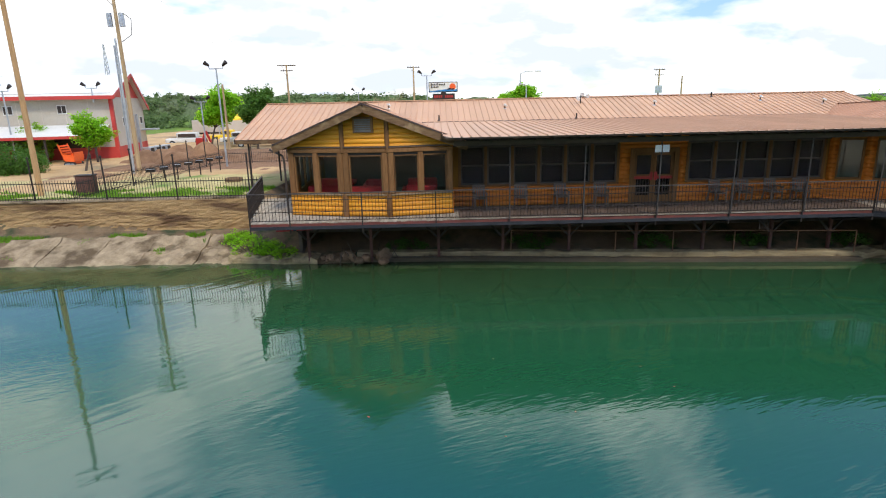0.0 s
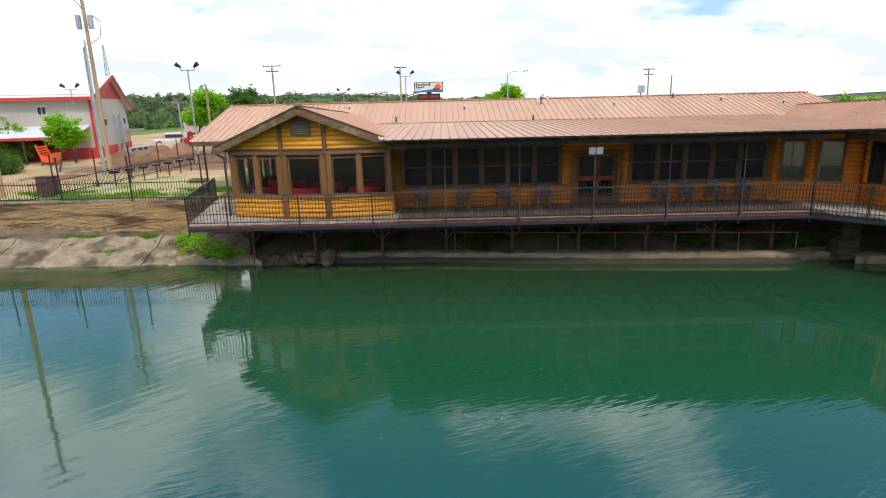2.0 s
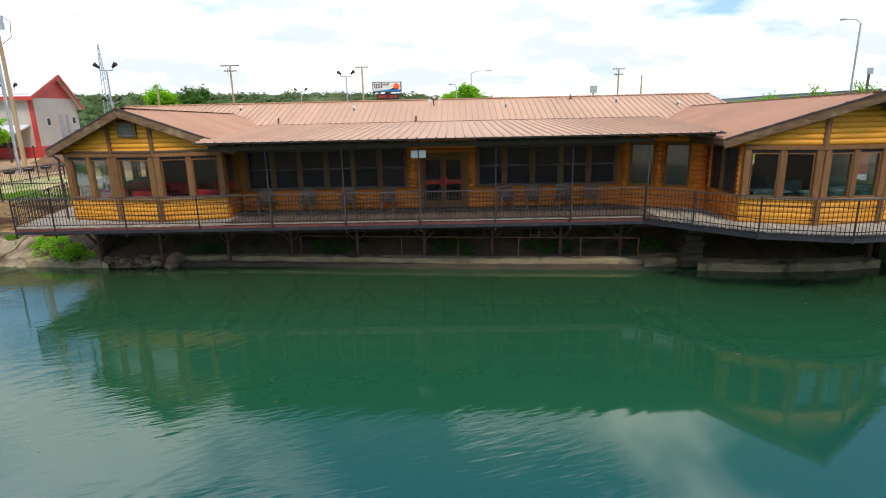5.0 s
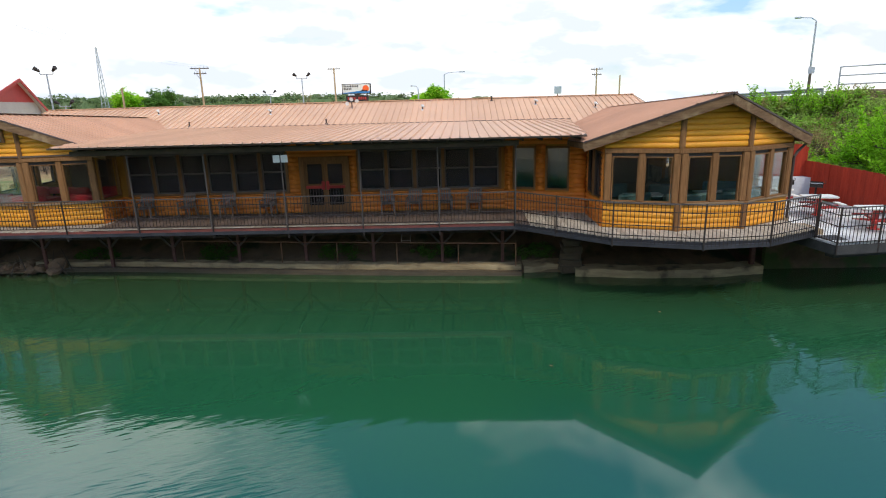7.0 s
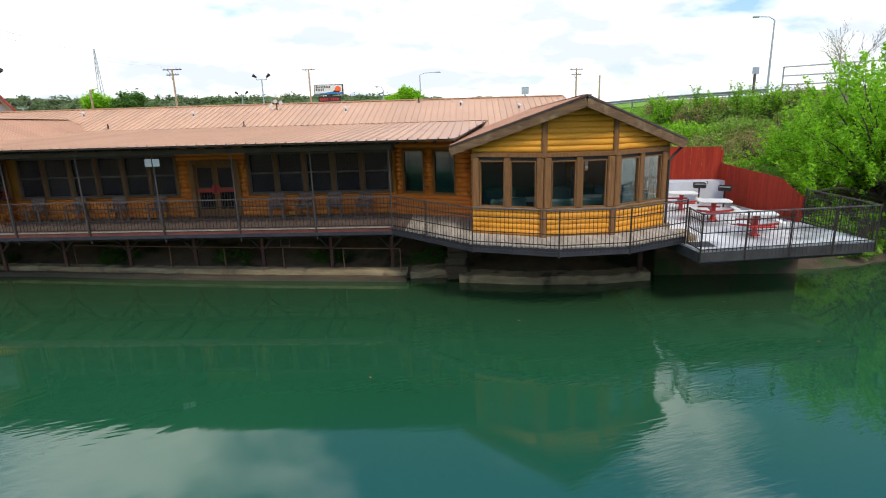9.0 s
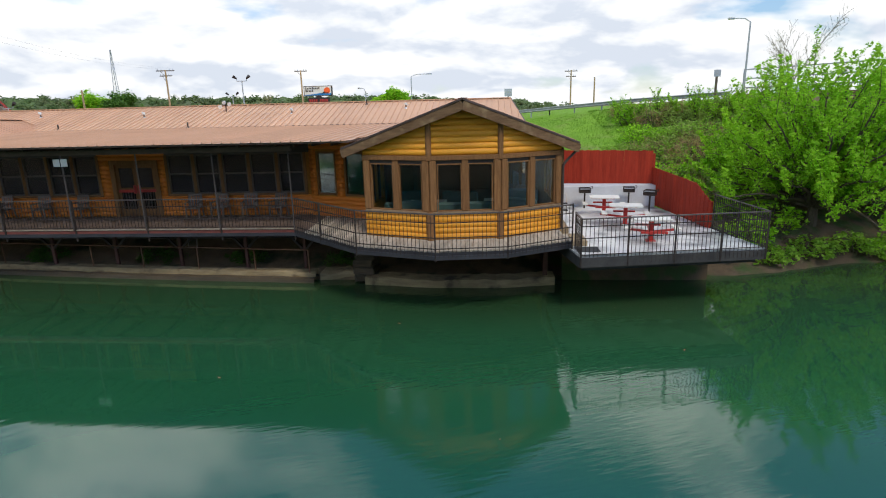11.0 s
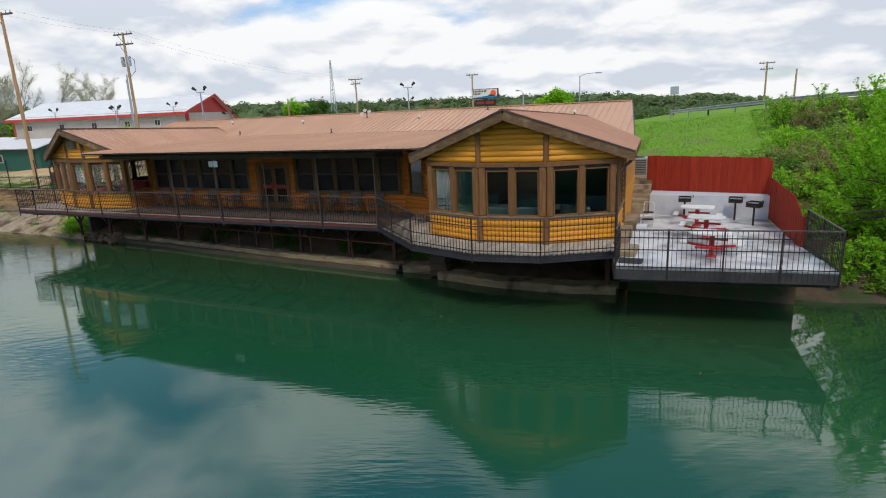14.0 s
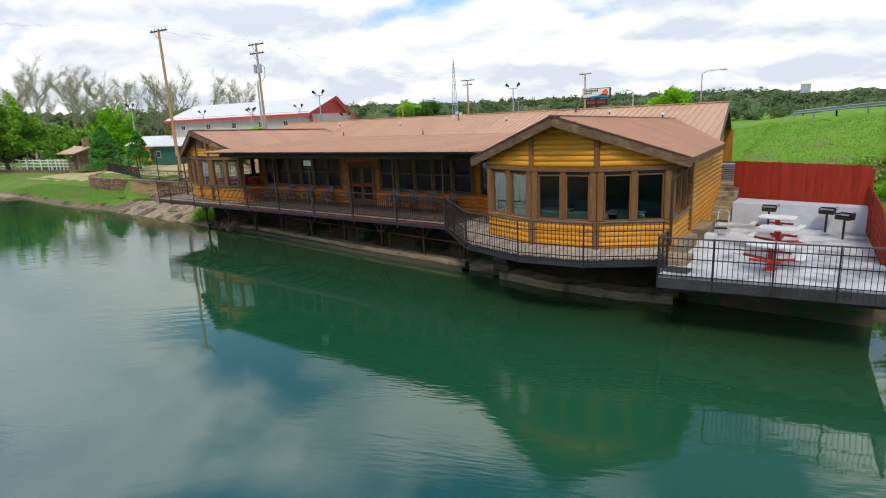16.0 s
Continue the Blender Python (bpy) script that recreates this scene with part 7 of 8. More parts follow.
# ---- parked vehicles and trailers in the far car park ----
def car(at, turn, paint, label, truck=False, L=4.6):
    m = pose(*at, 0, 0, turn)
    c = thing("parked_truck" if truck else "parked_car", label, "truck" if truck else "car", at, "parked vehicles", turn=turn)
    bm = box(-L / 2, -0.9, 0.4, L / 2, 0.9, 0.95, None, 0.1)
    part("body", placed(bm, m), paint, c)
    x0, x1 = (-0.3, 1.2) if truck else (-1.6, 1.0)
    bm = prism([(x0, -0.8), (x1 + 0.3, -0.8), (x1 + 0.3, 0.8), (x0, 0.8)], 0.95, 1.0)
    b2 = box(x0 + 0.1, -0.72, 1.0, x1, 0.72, 1.65, None, 0.12)
    joined(bm, b2)
    cab = part("cabin", placed(bm, m), paint, c)
    for s in (-1, 1):
        part("side_window", placed(box(x0 + 0.3, s * 0.73 - 0.01, 1.1, x1 - 0.2, s * 0.73 + 0.01, 1.5), m), M["darkframe"], cab)
        part("headlight", placed(box(L / 2 - 0.02, s * 0.65 - 0.12, 0.68, L / 2 + 0.02, s * 0.65 + 0.12, 0.84), m), M["whitemetal"], c)
        for x in (-L / 2 + 0.8, L / 2 - 0.8):
            w = part("wheel", placed(rod((x, s * 0.95, 0.36), (x, s * 0.7, 0.36), 0.36, 0.36, 14), m), M["blackrubber"], c)
            part("rim", placed(rod((x, s * 0.965, 0.36), (x, s * 0.94, 0.36), 0.2, 0.2, 10), m), M["galv"], w)
    part("windscreen", placed(box(x1 - 0.01, -0.62, 1.1, x1 + 0.02, 0.62, 1.5), m), M["darkframe"], cab)
    if truck:
        part("bed", placed(box(-L / 2 + 0.05, -0.88, 0.95, -0.35, 0.88, 1.2, None, 0.03), m), paint, c)
    return c


car((-21.5, 66.5, 1.62), 200, M["whitemetal"], "white pickup truck parked on the gravel", True, 5.4)
car((-17.5, 68.0, 1.62), 190, M["barnred"], "dark red pickup truck parked on the gravel", True, 5.4)
car((-24.5, 70.5, 1.6), 170, M["whitemetal"], "white pickup truck parked on the gravel", True, 5.4)
car((-32.0, 71.5, 1.6), 190, M["whitemetal"], "white car parked by the barn", False)
car((-28.5, 78.0, 1.6), 175, M["yellow"], "yellow work truck parked on the gravel", True, 5.6)
for i, (x, y, L) in enumerate(((-31, 90, 5), (-23, 93, 6), (-38, 96, 6))):
    t = thing("box_trailer", "beige box trailer parked at the edge of the lot", "trailer", (x, y, 1.6), "trailers")
    part("box", box(x - L / 2, y - 1.2, 2.3, x + L / 2, y + 1.2, 4.3, None, 0.05), M["siding"], t)
    part("chassis", box(x - L / 2, y - 1.0, 2.0, x + L / 2 + 1.2, y + 1.0, 2.3), M["iron"], t)
    for k in (-0.5, 0.5):
        part("wheel", rod((x + k, y - 1.25, 2.0), (x + k, y - 0.9, 2.0), 0.4, 0.4, 12), M["blackrubber"], t)
ys_ = thing("yellow_canopy", "yellow canopy over a stall in the far lot", "canopy", (-28, 80, 1.6))
part("roof", slab([(-31, 79.5, 4.6), (-26, 79.5, 4.6), (-26.5, 81, 5.4), (-30.5, 81, 5.4)], 0.15), M["yellow"], ys_)
for x in (-30.8, -26.2):
    part("leg", rod((x, 79.6, 1.6), (x, 79.6, 4.5), 0.05, 0.05, 6), M["galv"], ys_)
ob_ = thing("skid_loader", "small orange tracked loader with a slatted hopper on the gravel", "machine", (-28.5, 43.6, 1.9))
for y in (43.1, 44.1):
    tr_ = part("track", box(-29.35, y - 0.14, 1.85, -28.4, y + 0.14, 2.25, None, 0.12), M["blackrubber"], ob_, "black rubber track")
    for x in (-29.05, -28.85, -28.6):
        part("track_wheel", rod((x, y - 0.17, 2.03), (x, y + 0.17, 2.03), 0.13, 0.13, 10), M["galv"], tr_)
part("chassis", box(-29.3, 43.22, 2.1, -28.45, 43.98, 2.45, None, 0.04), M["orange"], ob_)
part("side_plate", beam((-29.2, 43.0, 2.62), (-28.4, 43.0, 2.5), 0.05, 0.5), M["orange"], ob_)
part("side_plate", beam((-29.2, 44.2, 2.62), (-28.4, 44.2, 2.5), 0.05, 0.5), M["orange"], ob_)
for i in range(5):
    part("slat", beam((-29.22 - 0.06 * i, 43.0, 2.72 + i * 0.19), (-29.22 - 0.06 * i, 44.2, 2.72 + i * 0.19), 0.07, 0.12), M["orange"], ob_)
for y in (43.02, 44.18):
    part("stake", beam((-29.15, y, 2.4), (-29.52, y, 3.62), 0.08, 0.08), M["orange"], ob_)
part("front_plate", box(-28.45, 43.0, 2.3, -28.38, 44.2, 3.0, None, 0.02), M["orange"], ob_)
oe = thing("excavator_arm", "small red digger standing by the dirt heap", "machine", (-26.2, 62, 1.8))
part("cab", box(-26.7, 61.5, 2.1, -25.7, 62.5, 3.0, None, 0.1), M["red"], oe)
part("boom", beam((-26.0, 62, 2.8), (-25.6, 61.9, 3.7), 0.2, 0.24), M["red"], oe)
part("stick", beam((-25.6, 61.9, 3.7), (-25.1, 61.8, 2.5), 0.16, 0.2), M["red"], oe)
part("track", box(-26.9, 61.4, 1.75, -25.5, 62.6, 2.1, None, 0.12), M["blackrubber"], oe)
wh = thing("warehouse", "low white flat-roofed warehouse beyond the lot", "building", (-40, 120, 1.6))
part("wall", box(-48, 118, 1.4, -20, 130, 4.6), M["whitemetal"], wh)
part("roof", box(-48.4, 117.6, 4.6, -19.6, 130.4, 4.9), M["galv"], wh)
part("parapet", box(-38, 117.9, 4.9, -24, 122, 6.0), M["whitemetal"], wh)
for i in range(4):
    part("bay_door", box(-46 + i * 6, 117.95, 1.4, -43 + i * 6, 117.995, 4.2), M["galv"], wh)

# ---- trees, bushes, grass ----
M["twig"] = leafy("bare_twig", (0.3, 0.29, 0.15), (0.46, 0.45, 0.25), 0.5)
# lightened, greyed greens: distance haze is put into the far leaves' colour
M["hillleaf"] = leafy("hazed_hill_leaf", (0.125, 0.19, 0.068), (0.2, 0.285, 0.105), 0.5)
M["hillbud"] = leafy("hazed_hill_bud", (0.165, 0.21, 0.095), (0.24, 0.29, 0.135), 0.5)
def grow(base, height, spread, seed, stems=1, levels=3, lean=0.15, first=0.3, r0=None):
    """Limbs as a list of (p, q, r0, r1), and the twig ends."""
    g = random.Random(seed)
    limbs, tips = [], []
    r0 = r0 or height * 0.022

    def limb(p, d, length, r, level):
        n = 3
        for i in range(n):
            d = (d + Vector((g.uniform(-1, 1), g.uniform(-1, 1), g.uniform(-0.3, 0.5))) * 0.16).normalized()
            q = p + d * (length / n)
            limbs.append((p.copy(), q.copy(), r * (1 - i * 0.22), r * (1 - (i + 1) * 0.22)))
            p = q
            if level < levels and (i > 0 or level > 0 or first < 0.2):
                for _ in range(2 if level else 3):
                    a = g.uniform(0, 2 * math.pi)
                    out = Vector((math.cos(a), math.sin(a), g.uniform(0.1, 0.9))).normalized()
                    nd = (d * 0.45 + out * 0.85 * spread).normalized()
                    limb(p.copy(), nd, length * g.uniform(0.45, 0.65), r * 0.5, level + 1)
            if level >= levels - 1:
                tips.append(p.copy())
        tips.append(p.copy())

    for s in range(stems):
        a = 2 * math.pi * s / stems + g.uniform(0, 1)
        k = lean if stems == 1 else 0.35
        limb(Vector(base), Vector((math.cos(a) * k, math.sin(a) * k, 1)).normalized(), height * g.uniform(0.5, 0.62), r0 / (stems ** 0.4), 0)
    return limbs, tips


def trunk_mesh(limbs, name, mat, n=6):
    vs, fs = [], []
    for p, q, a, b in limbs:
        z = (q - p).normalized()
        x = z.cross(Vector((0.3, 0.5, 0.8))).normalized()
        y = z.cross(x)
        o = len(vs)
        m = n if a > 0.03 else 4
        for c, r in ((p, a), (q, b)):
            for i in range(m):
                t = 2 * math.pi * i / m
                vs.append(c + (x * math.cos(t) + y * math.sin(t)) * max(r, 0.006))
        for i in range(m):
            fs.append((o + i, o + (i + 1) % m, o + m + (i + 1) % m, o + m + i))
    return soup(name, vs, fs, mat)


def tree(name, label, base, height, spread, seed, leaf, size, per, clump, bark="bark", stems=1, levels=3, cat="tree", group="", lean=0.15, first=0.3, aspect=0.5):
    limbs, tips = grow(base, height, spread, seed, stems, levels, lean, first)
    top = max(t.z for t in tips) - base[2]
    k = height / top
    fix = lambda p: Vector((p.x, p.y, base[2] + (p.z - base[2]) * k))
    limbs = [(fix(p), fix(q), a, b) for p, q, a, b in limbs]
    tips = [fix(t) for t in tips]
    t = thing(name, label, cat, base, group)
    piece("trunk", trunk_mesh(limbs, "trunk", M[bark]), t)
    g = random.Random(seed)
    if leaf:
        cs = [(p.x, p.y, max(p.z, base[2] + clump * 0.5), clump * g.uniform(0.6, 1.25)) for p in tips]
        piece("crown", leaf_mesh("crown", cs, per, size, M[leaf], seed, 0.45 if aspect > 0.2 else 1.4, aspect), t)
    return t


def bush(name, label, base, rx, rz, seed, leaf, size, n, per, cat="bush", group="bushes", aspect=0.5):
    g = random.Random(seed)
    t = thing(name, label, cat, base, group)
    cs, limbs = [], []
    for i in range(n):
        a, e = g.uniform(0, 2 * math.pi), g.uniform(0.05, 1)
        r = rx * math.sqrt(g.uniform(0.05, 1))
        z = base[2] + rz * e * (1.05 - 0.55 * r / rx)
        p = Vector((base[0] + r * math.cos(a), base[1] + r * math.sin(a) * 0.8, z))
        cs.append((p.x, p.y, p.z, rx * g.uniform(0.14, 0.3)))
        limbs.append((Vector((base[0] + 0.25 * r * math.cos(a), base[1] + 0.25 * r * math.sin(a), base[2] - 0.1)), p, 0.018, 0.006))
    piece("stem", trunk_mesh(limbs, "stem", M["bark"]), t)
    piece("crown", leaf_mesh("crown", cs, per, size, M[leaf], seed, 0.45 if aspect > 0.2 else 1.2, aspect), t)
    return t


def conifer(name, label, base, h, r, seed, n=90, per=90):
    g = random.Random(seed)
    t = thing(name, label, "evergreen", base, "evergreens")
    piece("trunk", trunk_mesh([(Vector(base) - Vector((0, 0, 0.2)), Vector(base) + Vector((0, 0, h * 0.95)), 0.12, 0.02)], "trunk", M["bark"]), t)
    cs = []
    for i in range(n):
        k = g.uniform(0.02, 1) ** 0.8
        a = g.uniform(0, 2 * math.pi)
        rr = r * (1 - k) ** 0.75 * g.uniform(0.55, 1.05)
        cs.append((base[0] + rr * math.cos(a), base[1] + rr * math.sin(a), base[2] + 0.15 + h * k * 0.97, r * 0.26 * (1.1 - 0.6 * k)))
    piece("crown", leaf_mesh("crown", cs, per, 0.11, M["needle"], seed), t)
    return t


gz = ground_z
def shoot_tree(name, label, base, height, radius, seed, limbs_n=30, shoots=8, leaf="leaf", size=0.105, per=7, low=0.05, group="shore trees", cat="tree", tuft=0.17):
    """A wide open tree: limbs fan out from a forked trunk, and every limb bears upright shoots tufted with leaves."""
    g = random.Random(seed)
    base = Vector(base)
    limbs, tufts = [], []
    fork = base + Vector((0, 0, height * 0.09))
    limbs.append((base - Vector((0, 0, 0.3)), fork, height * 0.028, height * 0.022))
    for i in range(limbs_n):
        a = 2 * math.pi * (i * 0.382 + g.uniform(-0.05, 0.05))
        e = math.asin(low + (0.985 - low) * ((i + 0.5) / limbs_n) ** 0.85)
        reach = g.uniform(0.72, 1.0)
        end = fork + Vector((math.cos(a) * math.cos(e) * radius, math.sin(a) * math.cos(e) * radius, math.sin(e) * height * 0.78)) * reach
        p, n = fork.copy(), 6
        for k in range(n):
            t = (k + 1) / n
            q = fork.lerp(end, t) + Vector((g.uniform(-0.12, 0.12), g.uniform(-0.12, 0.12), 0.35 * math.sin(t * math.pi) * (1 - math.sin(e)) + g.uniform(-0.1, 0.1)))
            r = height * 0.011
            limbs.append((p, q, r * (1 - k / n) + 0.012, r * (1 - (k + 1) / n) + 0.008))
            if k > 0:
                for _ in range(max(1, round(shoots / 5))):
                    side = Vector((g.uniform(-1, 1), g.uniform(-1, 1), g.uniform(-0.15, 0.5)))
                    d = (side + (end - fork).normalized() * 0.5 + Vector((0, 0, g.uniform(0.2, 1.3)))).normalized()
                    ln = g.uniform(0.7, 1.5) * height / 7.5
                    s = p.lerp(q, g.random())
                    f = s + d * ln
                    limbs.append((s, f, 0.012, 0.005))
                    for j in range(6):
                        u = 0.25 + 0.8 * j / 5
                        tufts.append((*(s + d * ln * u + Vector((0, 0, 0.06 * u * u))), tuft * (1.25 - 0.5 * u)))
            p = q
        d = ((end - fork).normalized() + Vector((0, 0, 0.8))).normalized()
        for j in range(7):
            tufts.append((*(end + d * 0.14 * j), tuft * (1.2 - 0.09 * j)))
    t = thing(name, label, cat, tuple(base), group)
    piece("trunk", trunk_mesh(limbs, "trunk", M["bark"]), t)
    piece("crown", leaf_mesh("crown", tufts, per, size, M[leaf], seed, 0.6), t)
    return t


# bright trees fanning out over the water by the patio
shoot_tree("shore_tree", "bright green spring tree overhanging the water", (33.2, 22.0, gz(33.2, 22.0)), 7.5, 4.1, 11, 80, 10, size=0.068, per=12, low=-0.12)
shoot_tree("shore_tree", "bright green spring tree on the bank", (37.4, 23.6, gz(37.4, 23.6)), 6.6, 3.9, 12, 60, 10, size=0.068, per=11, low=-0.1)
shoot_tree("shore_tree", "low bright green tree behind the patio corner", (32.3, 26.0, gz(32.3, 26.0)), 3.2, 2.4, 13, 30, 8, size=0.07, tuft=0.13)
k = 0
for x, y, rx, rz, lf in ((30.2, 20.4, 0.9, 1.2, "leaf"), (31.4, 21.2, 1.0, 1.5, "leaf"), (29.9, 24.4, 0.9, 0.9, "brush"), (29.8, 26.8, 1.2, 1.0, "brush"), (31.2, 29.5, 1.4, 1.3, "brush"), (33.4, 30.5, 1.5, 1.3, "brushleaf"),
                         (31.4, 31.8, 1.7, 0.7, "brushleaf"), (30.2, 29.0, 0.9, 0.9, "brush"), (35.0, 28.0, 1.6, 1.8, "brushleaf"), (30.6, 33.4, 1.6, 0.5, "brushleaf"), (32.6, 33.0, 1.7, 0.6, "brushleaf"), (35.8, 20.9, 1.3, 1.4, "leaf"),
                         (38.6, 22.4, 1.6, 2.0, "leaf"), (41.0, 25.5, 2.0, 2.2, "leafmid"), (29.6, 22.4, 0.6, 0.7, "leaf"), (29.4, 20.0, 0.7, 0.5, "leafmid"), (31.0, 20.1, 0.9, 0.6, "leafmid"), (32.6, 20.7, 0.9, 0.7, "leafmid"), (34.4, 21.2, 0.9, 0.8, "leafmid"), (30.4, 22.6, 0.9, 0.9, "leaf"), (37.5, 30.0, 1.6, 1.2, "brushleaf"), (34.6, 31.8, 1.2, 1.1, "brush"), (27.8, 30.2, 0.9, 0.7, "brush"), (28.6, 31.2, 1.1, 0.9, "brushleaf"), (29.0, 29.0, 1.0, 0.9, "leafdark"), (29.8, 31.2, 1.2, 1.0, "brush"), (30.4, 30.2, 1.2, 1.1, "leafmid"), (28.2, 29.0, 0.8, 0.6, "brushleaf"), (31.8, 30.6, 1.2, 1.1, "brush")):
    k += 1
    lab = {"leaf": "bright green bush on the bank", "brush": "tangle of bare brown brush with new leaves", "leafmid": "green shrub on the grassy embankment", "leafdark": "dark green shrub on the grassy embankment", "brushleaf": "thin pale green brush on the embankment"}[lf]
    bush("bush", lab, (x, y, gz(x, y) - 0.05), rx, rz, 40 + k, lf, 0.075 if lf != "brush" else 0.2, 60, 16 if lf != "brush" else 9, aspect=0.5 if lf != "brush" else 0.07)
    if lf == "brush":
        bush("bush", "pale green shoots in the brush", (x + 0.3, y - 0.2, gz(x, y)), rx * 0.9, rz * 1.05, 140 + k, "brushleaf", 0.06, 36, 12)
# brush growing close together between the red fence and the road
bg = random.Random(77)
for k in range(58):
    x = bg.uniform(27.6, 37.0)
    y = bg.uniform(26.3, float(np.interp(x, ROAD_X, ROAD_Y)) - 1.2)
    lf = bg.choice(("brushleaf", "leaf", "brushleaf", "leafmid", "brush"))
    if x < 29.5 and y > 33:
        continue
    lab = {"leaf": "bright green bush on the bank", "brush": "tangle of bare brown brush with new leaves", "leafmid": "green shrub on the grassy embankment", "brushleaf": "thin pale green brush on the embankment"}[lf]
    h = bg.uniform(0.9, 1.7) * (0.7 if x < 29 else 1.0)
    bush("bush", lab, (x, y, gz(x, y) - 0.05), bg.uniform(0.9, 1.5), h, 300 + k, lf, 0.075 if lf != "brush" else 0.2, 60, 15 if lf != "brush" else 9, aspect=0.5 if lf != "brush" else 0.07)
# thin saplings standing up against the sky along the road
for i, (x, y, h) in enumerate(((29.6, 37.6, 2.0), (30.2, 37.0, 1.6), (31.5, 36.0, 2.2), (32.4, 35.2, 1.6), (33.0, 34.4, 2.4), (33.6, 33.6, 2.0), (34.4, 33.2, 1.8))):
    tree("sapling", "thin sapling with fresh green leaves", (x, y, gz(x, y) - 0.05), h, 0.28, 60 + i, "leaf", 0.06, 2, 0.08, stems=2, levels=2, group="saplings", first=0.1)

# left yard
tree("yard_tree", "small young tree with light green leaves in the yard", (-24.6, 38.0, 1.95), 4.0, 1.25, 80, "leaf", 0.085, 9, 0.34, stems=1, levels=3)
bush("bush", "large dense dark green shrub in the gravel yard", (-29.3, 37.6, 1.95), 2.3, 2.2, 81, "leafdark", 0.08, 220, 40)
tree("yard_tree", "full round green tree beside the car park", (-25.6, 63.0, 1.7), 6.6, 1.15, 82, "leaf", 0.15, 26, 0.8, levels=3)
tree("yard_tree", "darker green tree beside the car park", (-19.6, 60.5, 1.7), 6.4, 0.8, 83, "leafdark", 0.14, 20, 0.6, levels=3)
tree("yard_tree", "round green treetop behind the lodge roof", (9.4, 69.0, 1.8), 6.0, 1.0, 84, "leaf", 0.15, 24, 0.6, levels=3)
tree("bare_tree", "leafless small tree behind the lodge roof", (-5.5, 66.0, 1.8), 5.6, 0.8, 85, "twig", 0.3, 8, 0.4, levels=2, aspect=0.05)
conifer("evergreen", "dense dark green evergreen above the stone wall", (-44.65, 31.24, 1.9), 4.9, 2.3, 100, 150, 140)
conifer("evergreen", "slender dark juniper above the stone wall", (-36.9, 31.46, 2.0), 4.0, 1.5, 101, 100, 70)
bush("bush", "rounded green shrub behind the wing roof", (-33.5, 46.2, 1.9), 1.5, 4.4, 102, "leafmid", 0.1, 90, 50)
shoot_tree("lawn_tree", "big leafy green tree by the paddock", (-72, 29.5, 1.5), 12.0, 7.0, 110, 40, 8, "leafmid", 0.26, 6, 0.2, "lawn trees", tuft=0.55)
shoot_tree("lawn_tree", "leafy green tree by the paddock", (-66, 36, 1.5), 7.0, 4.2, 111, 34, 8, "leafmid", 0.2, 8, 0.15, "lawn trees", tuft=0.45)
shoot_tree("lawn_tree", "pale green round tree behind the shelter", (-77, 47, 1.5), 10.0, 4.6, 112, 40, 9, "leaf", 0.22, 7, 0.1, "lawn trees", tuft=0.55)
g = random.Random(5)


def sycamore(name, label, base, h, seed, lean=0.12, buds=5):
    """Tall slender leafless tree: a pale leader, steep limbs and a haze of fine budding twigs."""
    r = random.Random(seed)
    base = Vector(base)
    limbs, tips = [], []

    def run(p, d, length, rad, level):
        n = 4
        for i in range(n):
            d = (d + Vector((r.uniform(-1, 1), r.uniform(-1, 1), r.uniform(0.0, 0.35))) * 0.13).normalized()
            q = p + d * length / n
            limbs.append((p, q, rad * (1 - 0.2 * i), rad * (1 - 0.2 * (i + 1))))
            if level < 3 and (level or i):
                for _ in range(2):
                    a = r.uniform(0, 6.28)
                    nd = (d * 1.0 + Vector((math.cos(a), math.sin(a), 0.15)) * r.uniform(0.45, 0.95)).normalized()
                    run(q, nd, length * r.uniform(0.36, 0.56), rad * 0.42, level + 1)
            if level >= 2:
                tips.append((q.x, q.y, q.z, h * 0.035))
            p = q

    run(base, Vector((r.uniform(-lean, lean), r.uniform(-lean, lean), 1)).normalized(), h * 0.72, h * 0.016, 0)
    t = thing(name, label, "tree", tuple(base), "bare sycamores")
    piece("trunk", trunk_mesh(limbs, "trunk", M["palebark"], 5), t)
    piece("crown", leaf_mesh("crown", tips, buds, h * 0.0085, M["twig"], seed, 1.2, 0.16), t)


sycamore("bare_tree", "thin leafless tree on the bank above the patio", (34.8, 27.2, gz(34.8, 27.2) - 0.1), 5.7, 71, buds=1)
for i, deg in enumerate((-74.5, -73.2, -71.6, -70.3, -69.0, -68.0, -66.8, -65.4, -64.3, -63.2, -62.0, -60.6, -58.2, -56.6, -55.4)):
    a = radians(deg + g.uniform(-0.3, 0.3))
    d = g.uniform(115, 150)
    x, y = 27 + d * math.sin(a), 1 + d * math.cos(a)
    sycamore("bare_tree", "tall pale sycamore with bare branches and new buds", (x, y, 1.3), g.uniform(12.5, 16.5) * (1.0 if deg < -61 else 0.92), 120 + i)
for i in range(16):
    a = radians(-76 + 1.0 * i)
    d = g.uniform(135, 155)
    x, y = 27 + d * math.sin(a), 1 + d * math.cos(a)
    shoot_tree("far_tree", "olive-green tree in the belt behind the paddock", (x, y, 1.0), g.uniform(6.5, 9.5), g.uniform(3.5, 5), 150 + i, 26, 5, "bud" if i % 3 else "leafmid", 0.34, 5, group="far trees", tuft=0.6)
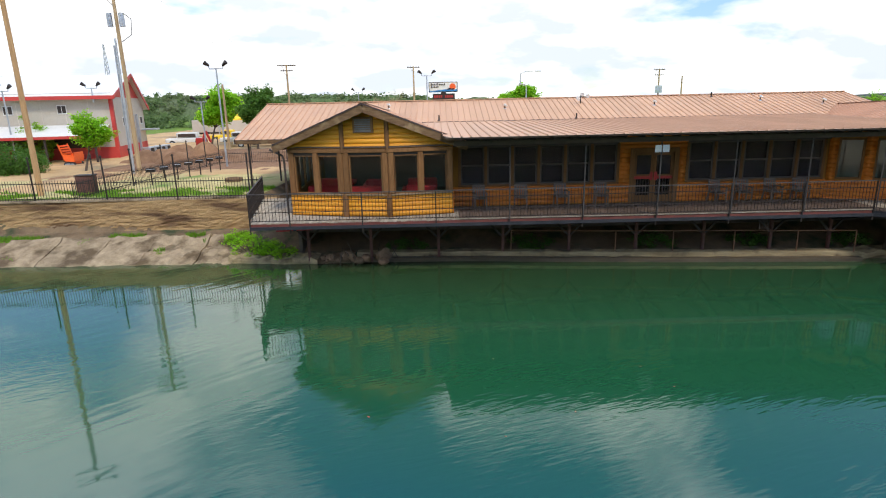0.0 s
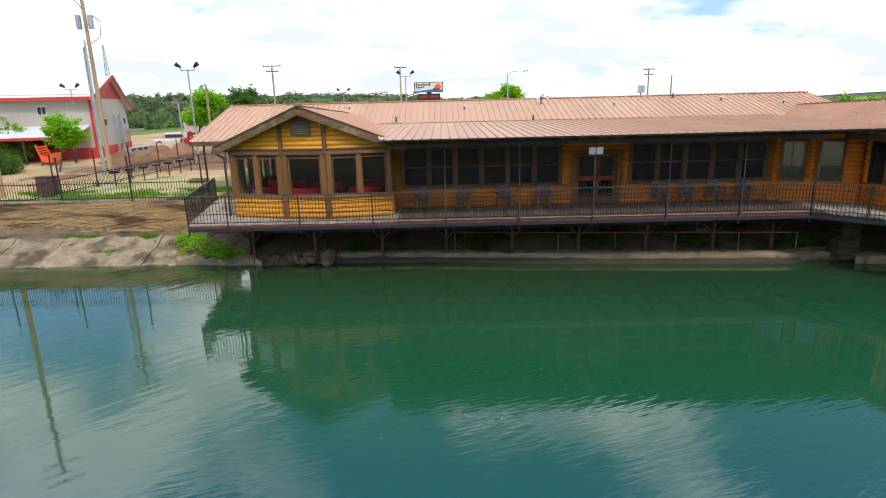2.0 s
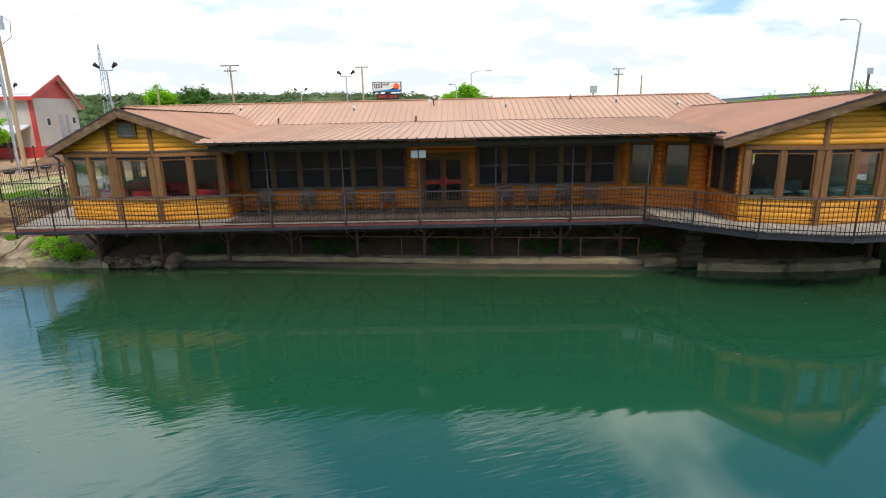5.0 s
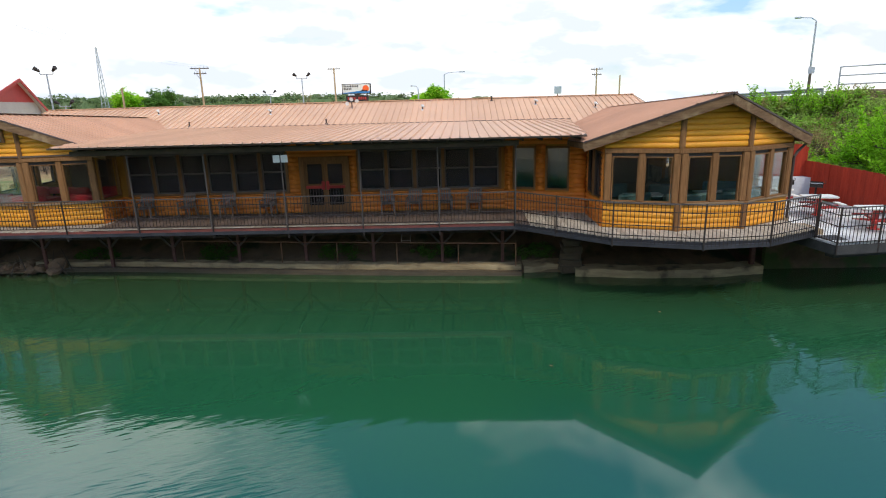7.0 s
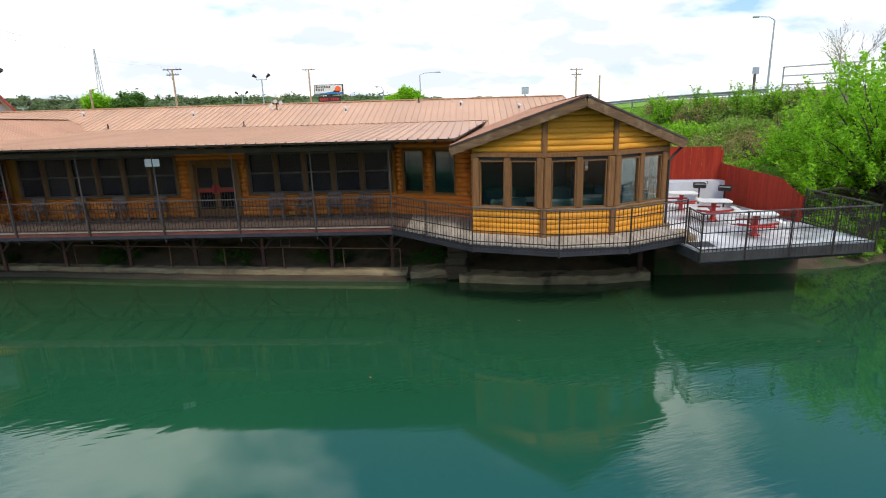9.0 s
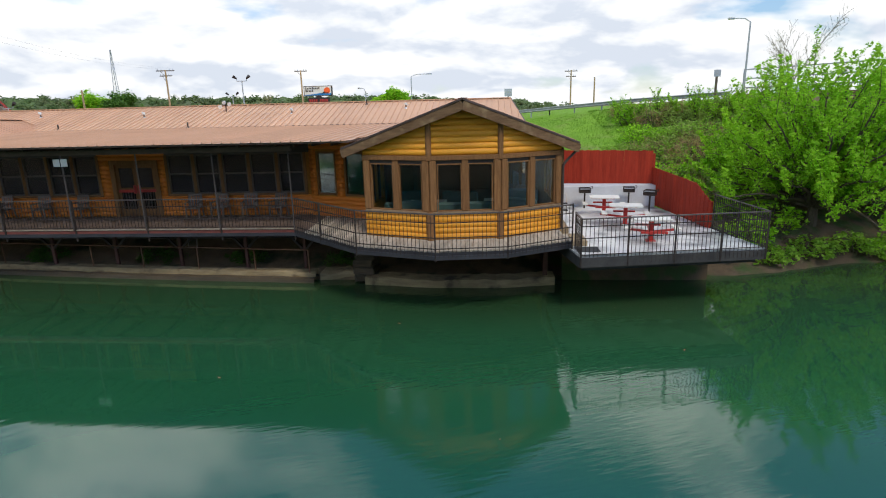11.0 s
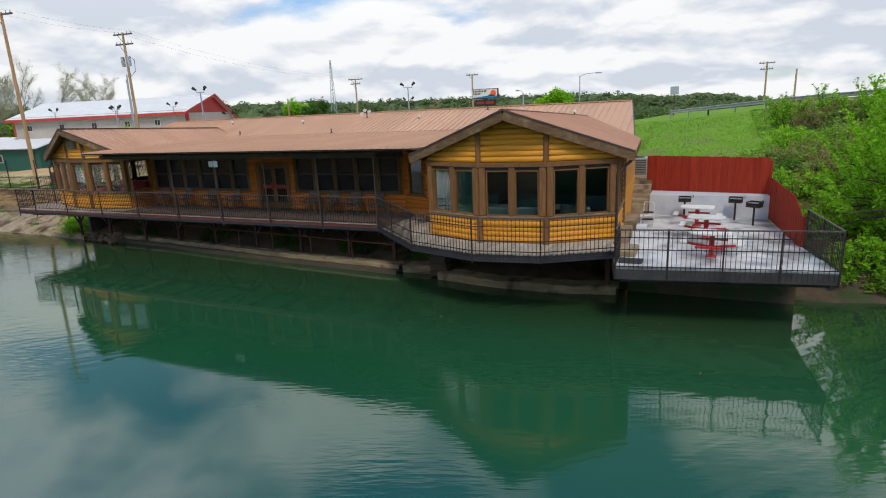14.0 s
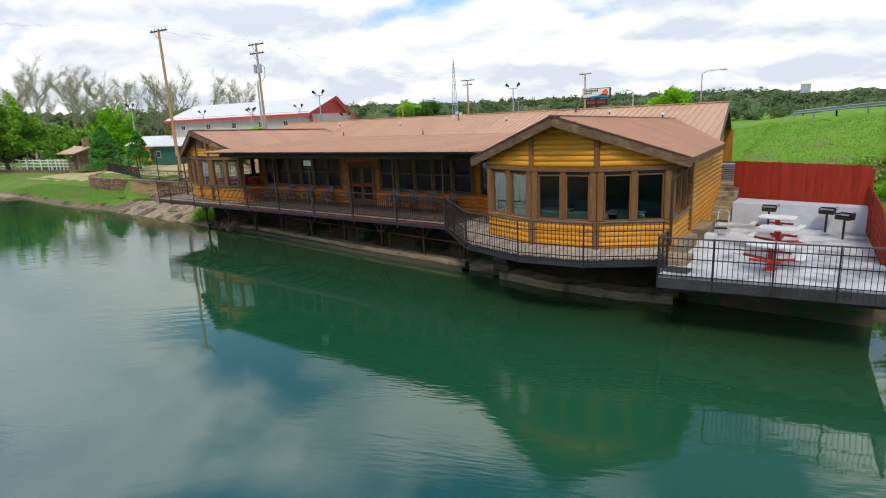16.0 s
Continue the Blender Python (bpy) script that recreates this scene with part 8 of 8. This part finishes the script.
# weeds under the deck's corner
for i, (x, y, rx, rz) in enumerate(((-7.7, 20.9, 0.9, 0.8), (-6.6, 20.3, 0.7, 0.6), (-8.6, 21.8, 0.7, 0.45), (15.8, 19.9, 0.7, 0.6), (3.5, 20.9, 0.9, 0.35), (8.5, 20.6, 0.9, 0.35), (12.0, 20.3, 0.8, 0.35), (-1.5, 20.9, 0.8, 0.45))):
    # clumps beneath the deck get dark leaves, its shade in their colour
    bush("weeds", "clump of fresh green weeds on the bank", (x, y, gz(x, y) - 0.02), rx, rz, 200 + i, "leaf" if i < 3 else "leafdark", 0.04, 50, 40, "weeds", "weeds")


def grass_tufts(name, label, spots, seed, mat="grassblade", h=0.16):
    r = np.random.RandomState(seed)
    n = len(spots)
    vs = np.empty((n, 3, 3))
    for i, (x, y, z) in enumerate(spots):
        a = r.uniform(0, 6.28)
        w, hh = 0.02 + 0.02 * r.rand(), h * r.uniform(0.5, 1.5)
        vs[i, 0] = (x - w * math.cos(a), y - w * math.sin(a), z - 0.02)
        vs[i, 1] = (x + w * math.cos(a), y + w * math.sin(a), z - 0.02)
        vs[i, 2] = (x + r.uniform(-0.08, 0.08), y + r.uniform(-0.08, 0.08), z + hh)
    me = soup(name, [tuple(v) for v in vs.reshape(-1, 3)], [(3 * i, 3 * i + 1, 3 * i + 2) for i in range(n)], M[mat])
    tagged(new(name, me), label, "grass", kind="stuff")


def scatter(n, x0, x1, y0, y1, seed, keep=lambda x, y: True):
    r = random.Random(seed)
    out = []
    while len(out) < n:
        x, y = r.uniform(x0, x1), r.uniform(y0, y1)
        if keep(x, y):
            out.append((x, y, gz(x, y)))
    return out


grass_tufts("grass", "green grass blades on the embankment slope", scatter(26000, 28.5, 41, 24.6, 46, 1, lambda x, y: y < np.interp(x, ROAD_X, ROAD_Y) + 0.8), 1, h=0.075)
grass_tufts("grass", "green grass blades on the embankment slope", scatter(22000, 14, 29, 27, 58, 2, lambda x, y: y < np.interp(x, ROAD_X, ROAD_Y) and (x > 23 or y > 37)), 2, h=0.045)
grass_tufts("grass", "green lawn grass on the left bank", scatter(9000, -46, -22.8, 20.0, 25.0, 3, lambda x, y: gz(x, y) > 0.35), 3, h=0.05)
grass_tufts("grass", "sparse grass along the iron fence", scatter(7000, -23, -8.5, 24.0, 27.5, 4, lambda x, y: noise.noise((x * 0.5, y * 0.8, 3)) > -0.05), 4, h=0.13)

grass_tufts("grass", "strip of green grass at the foot of the retaining wall", scatter(1500, -22.6, -8.4, 22.2, 22.8, 5, lambda x, y: noise.noise((x * 0.55, y * 0.5, 8)) > 0.1), 5, h=0.14)
grass_tufts("grass", "tufts of grass in the cracks of the apron", scatter(500, -24, -9, 20.6, 22.0, 6, lambda x, y: noise.noise((x * 0.9, y * 0.9, 4)) > 0.42), 6, h=0.16)

# woods on the bank behind the camera, seen in the windows
def far_woods():
    r = random.Random(9)
    cs = []
    for i in range(175):
        x = r.uniform(-45, 95)
        z0 = 3.2 + r.uniform(0, 1)
        for _ in range(9):
            # the unseen height is set by how much low sky should reach the porch
            cs.append((x + r.uniform(-2, 2), -18 - r.uniform(0, 5), z0 + r.uniform(0, 7), 1.6))
    me = leaf_mesh("far_woods", cs, 26, 0.55, M["leafdark"], 9)
    tagged(new("far_woods", me), "wall of dark green woods on the opposite bank", "woods", kind="stuff")


far_woods()


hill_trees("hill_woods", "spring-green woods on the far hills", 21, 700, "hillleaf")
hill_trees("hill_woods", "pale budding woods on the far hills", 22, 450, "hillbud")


def tree_belt(seed):
    """A low belt of trees that closes the fields in front of the hills."""
    r = random.Random(seed)
    cs = []
    for i in range(420):
        a, d = radians(r.uniform(-46, 2)), 165 + r.uniform(-9, 9)
        cs.append((14 + d * math.sin(a), d * math.cos(a), r.uniform(1.4, 4.4), r.uniform(1.2, 2.0)))
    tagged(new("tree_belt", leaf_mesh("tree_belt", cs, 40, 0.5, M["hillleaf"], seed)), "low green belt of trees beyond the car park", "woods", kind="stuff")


tree_belt(23)
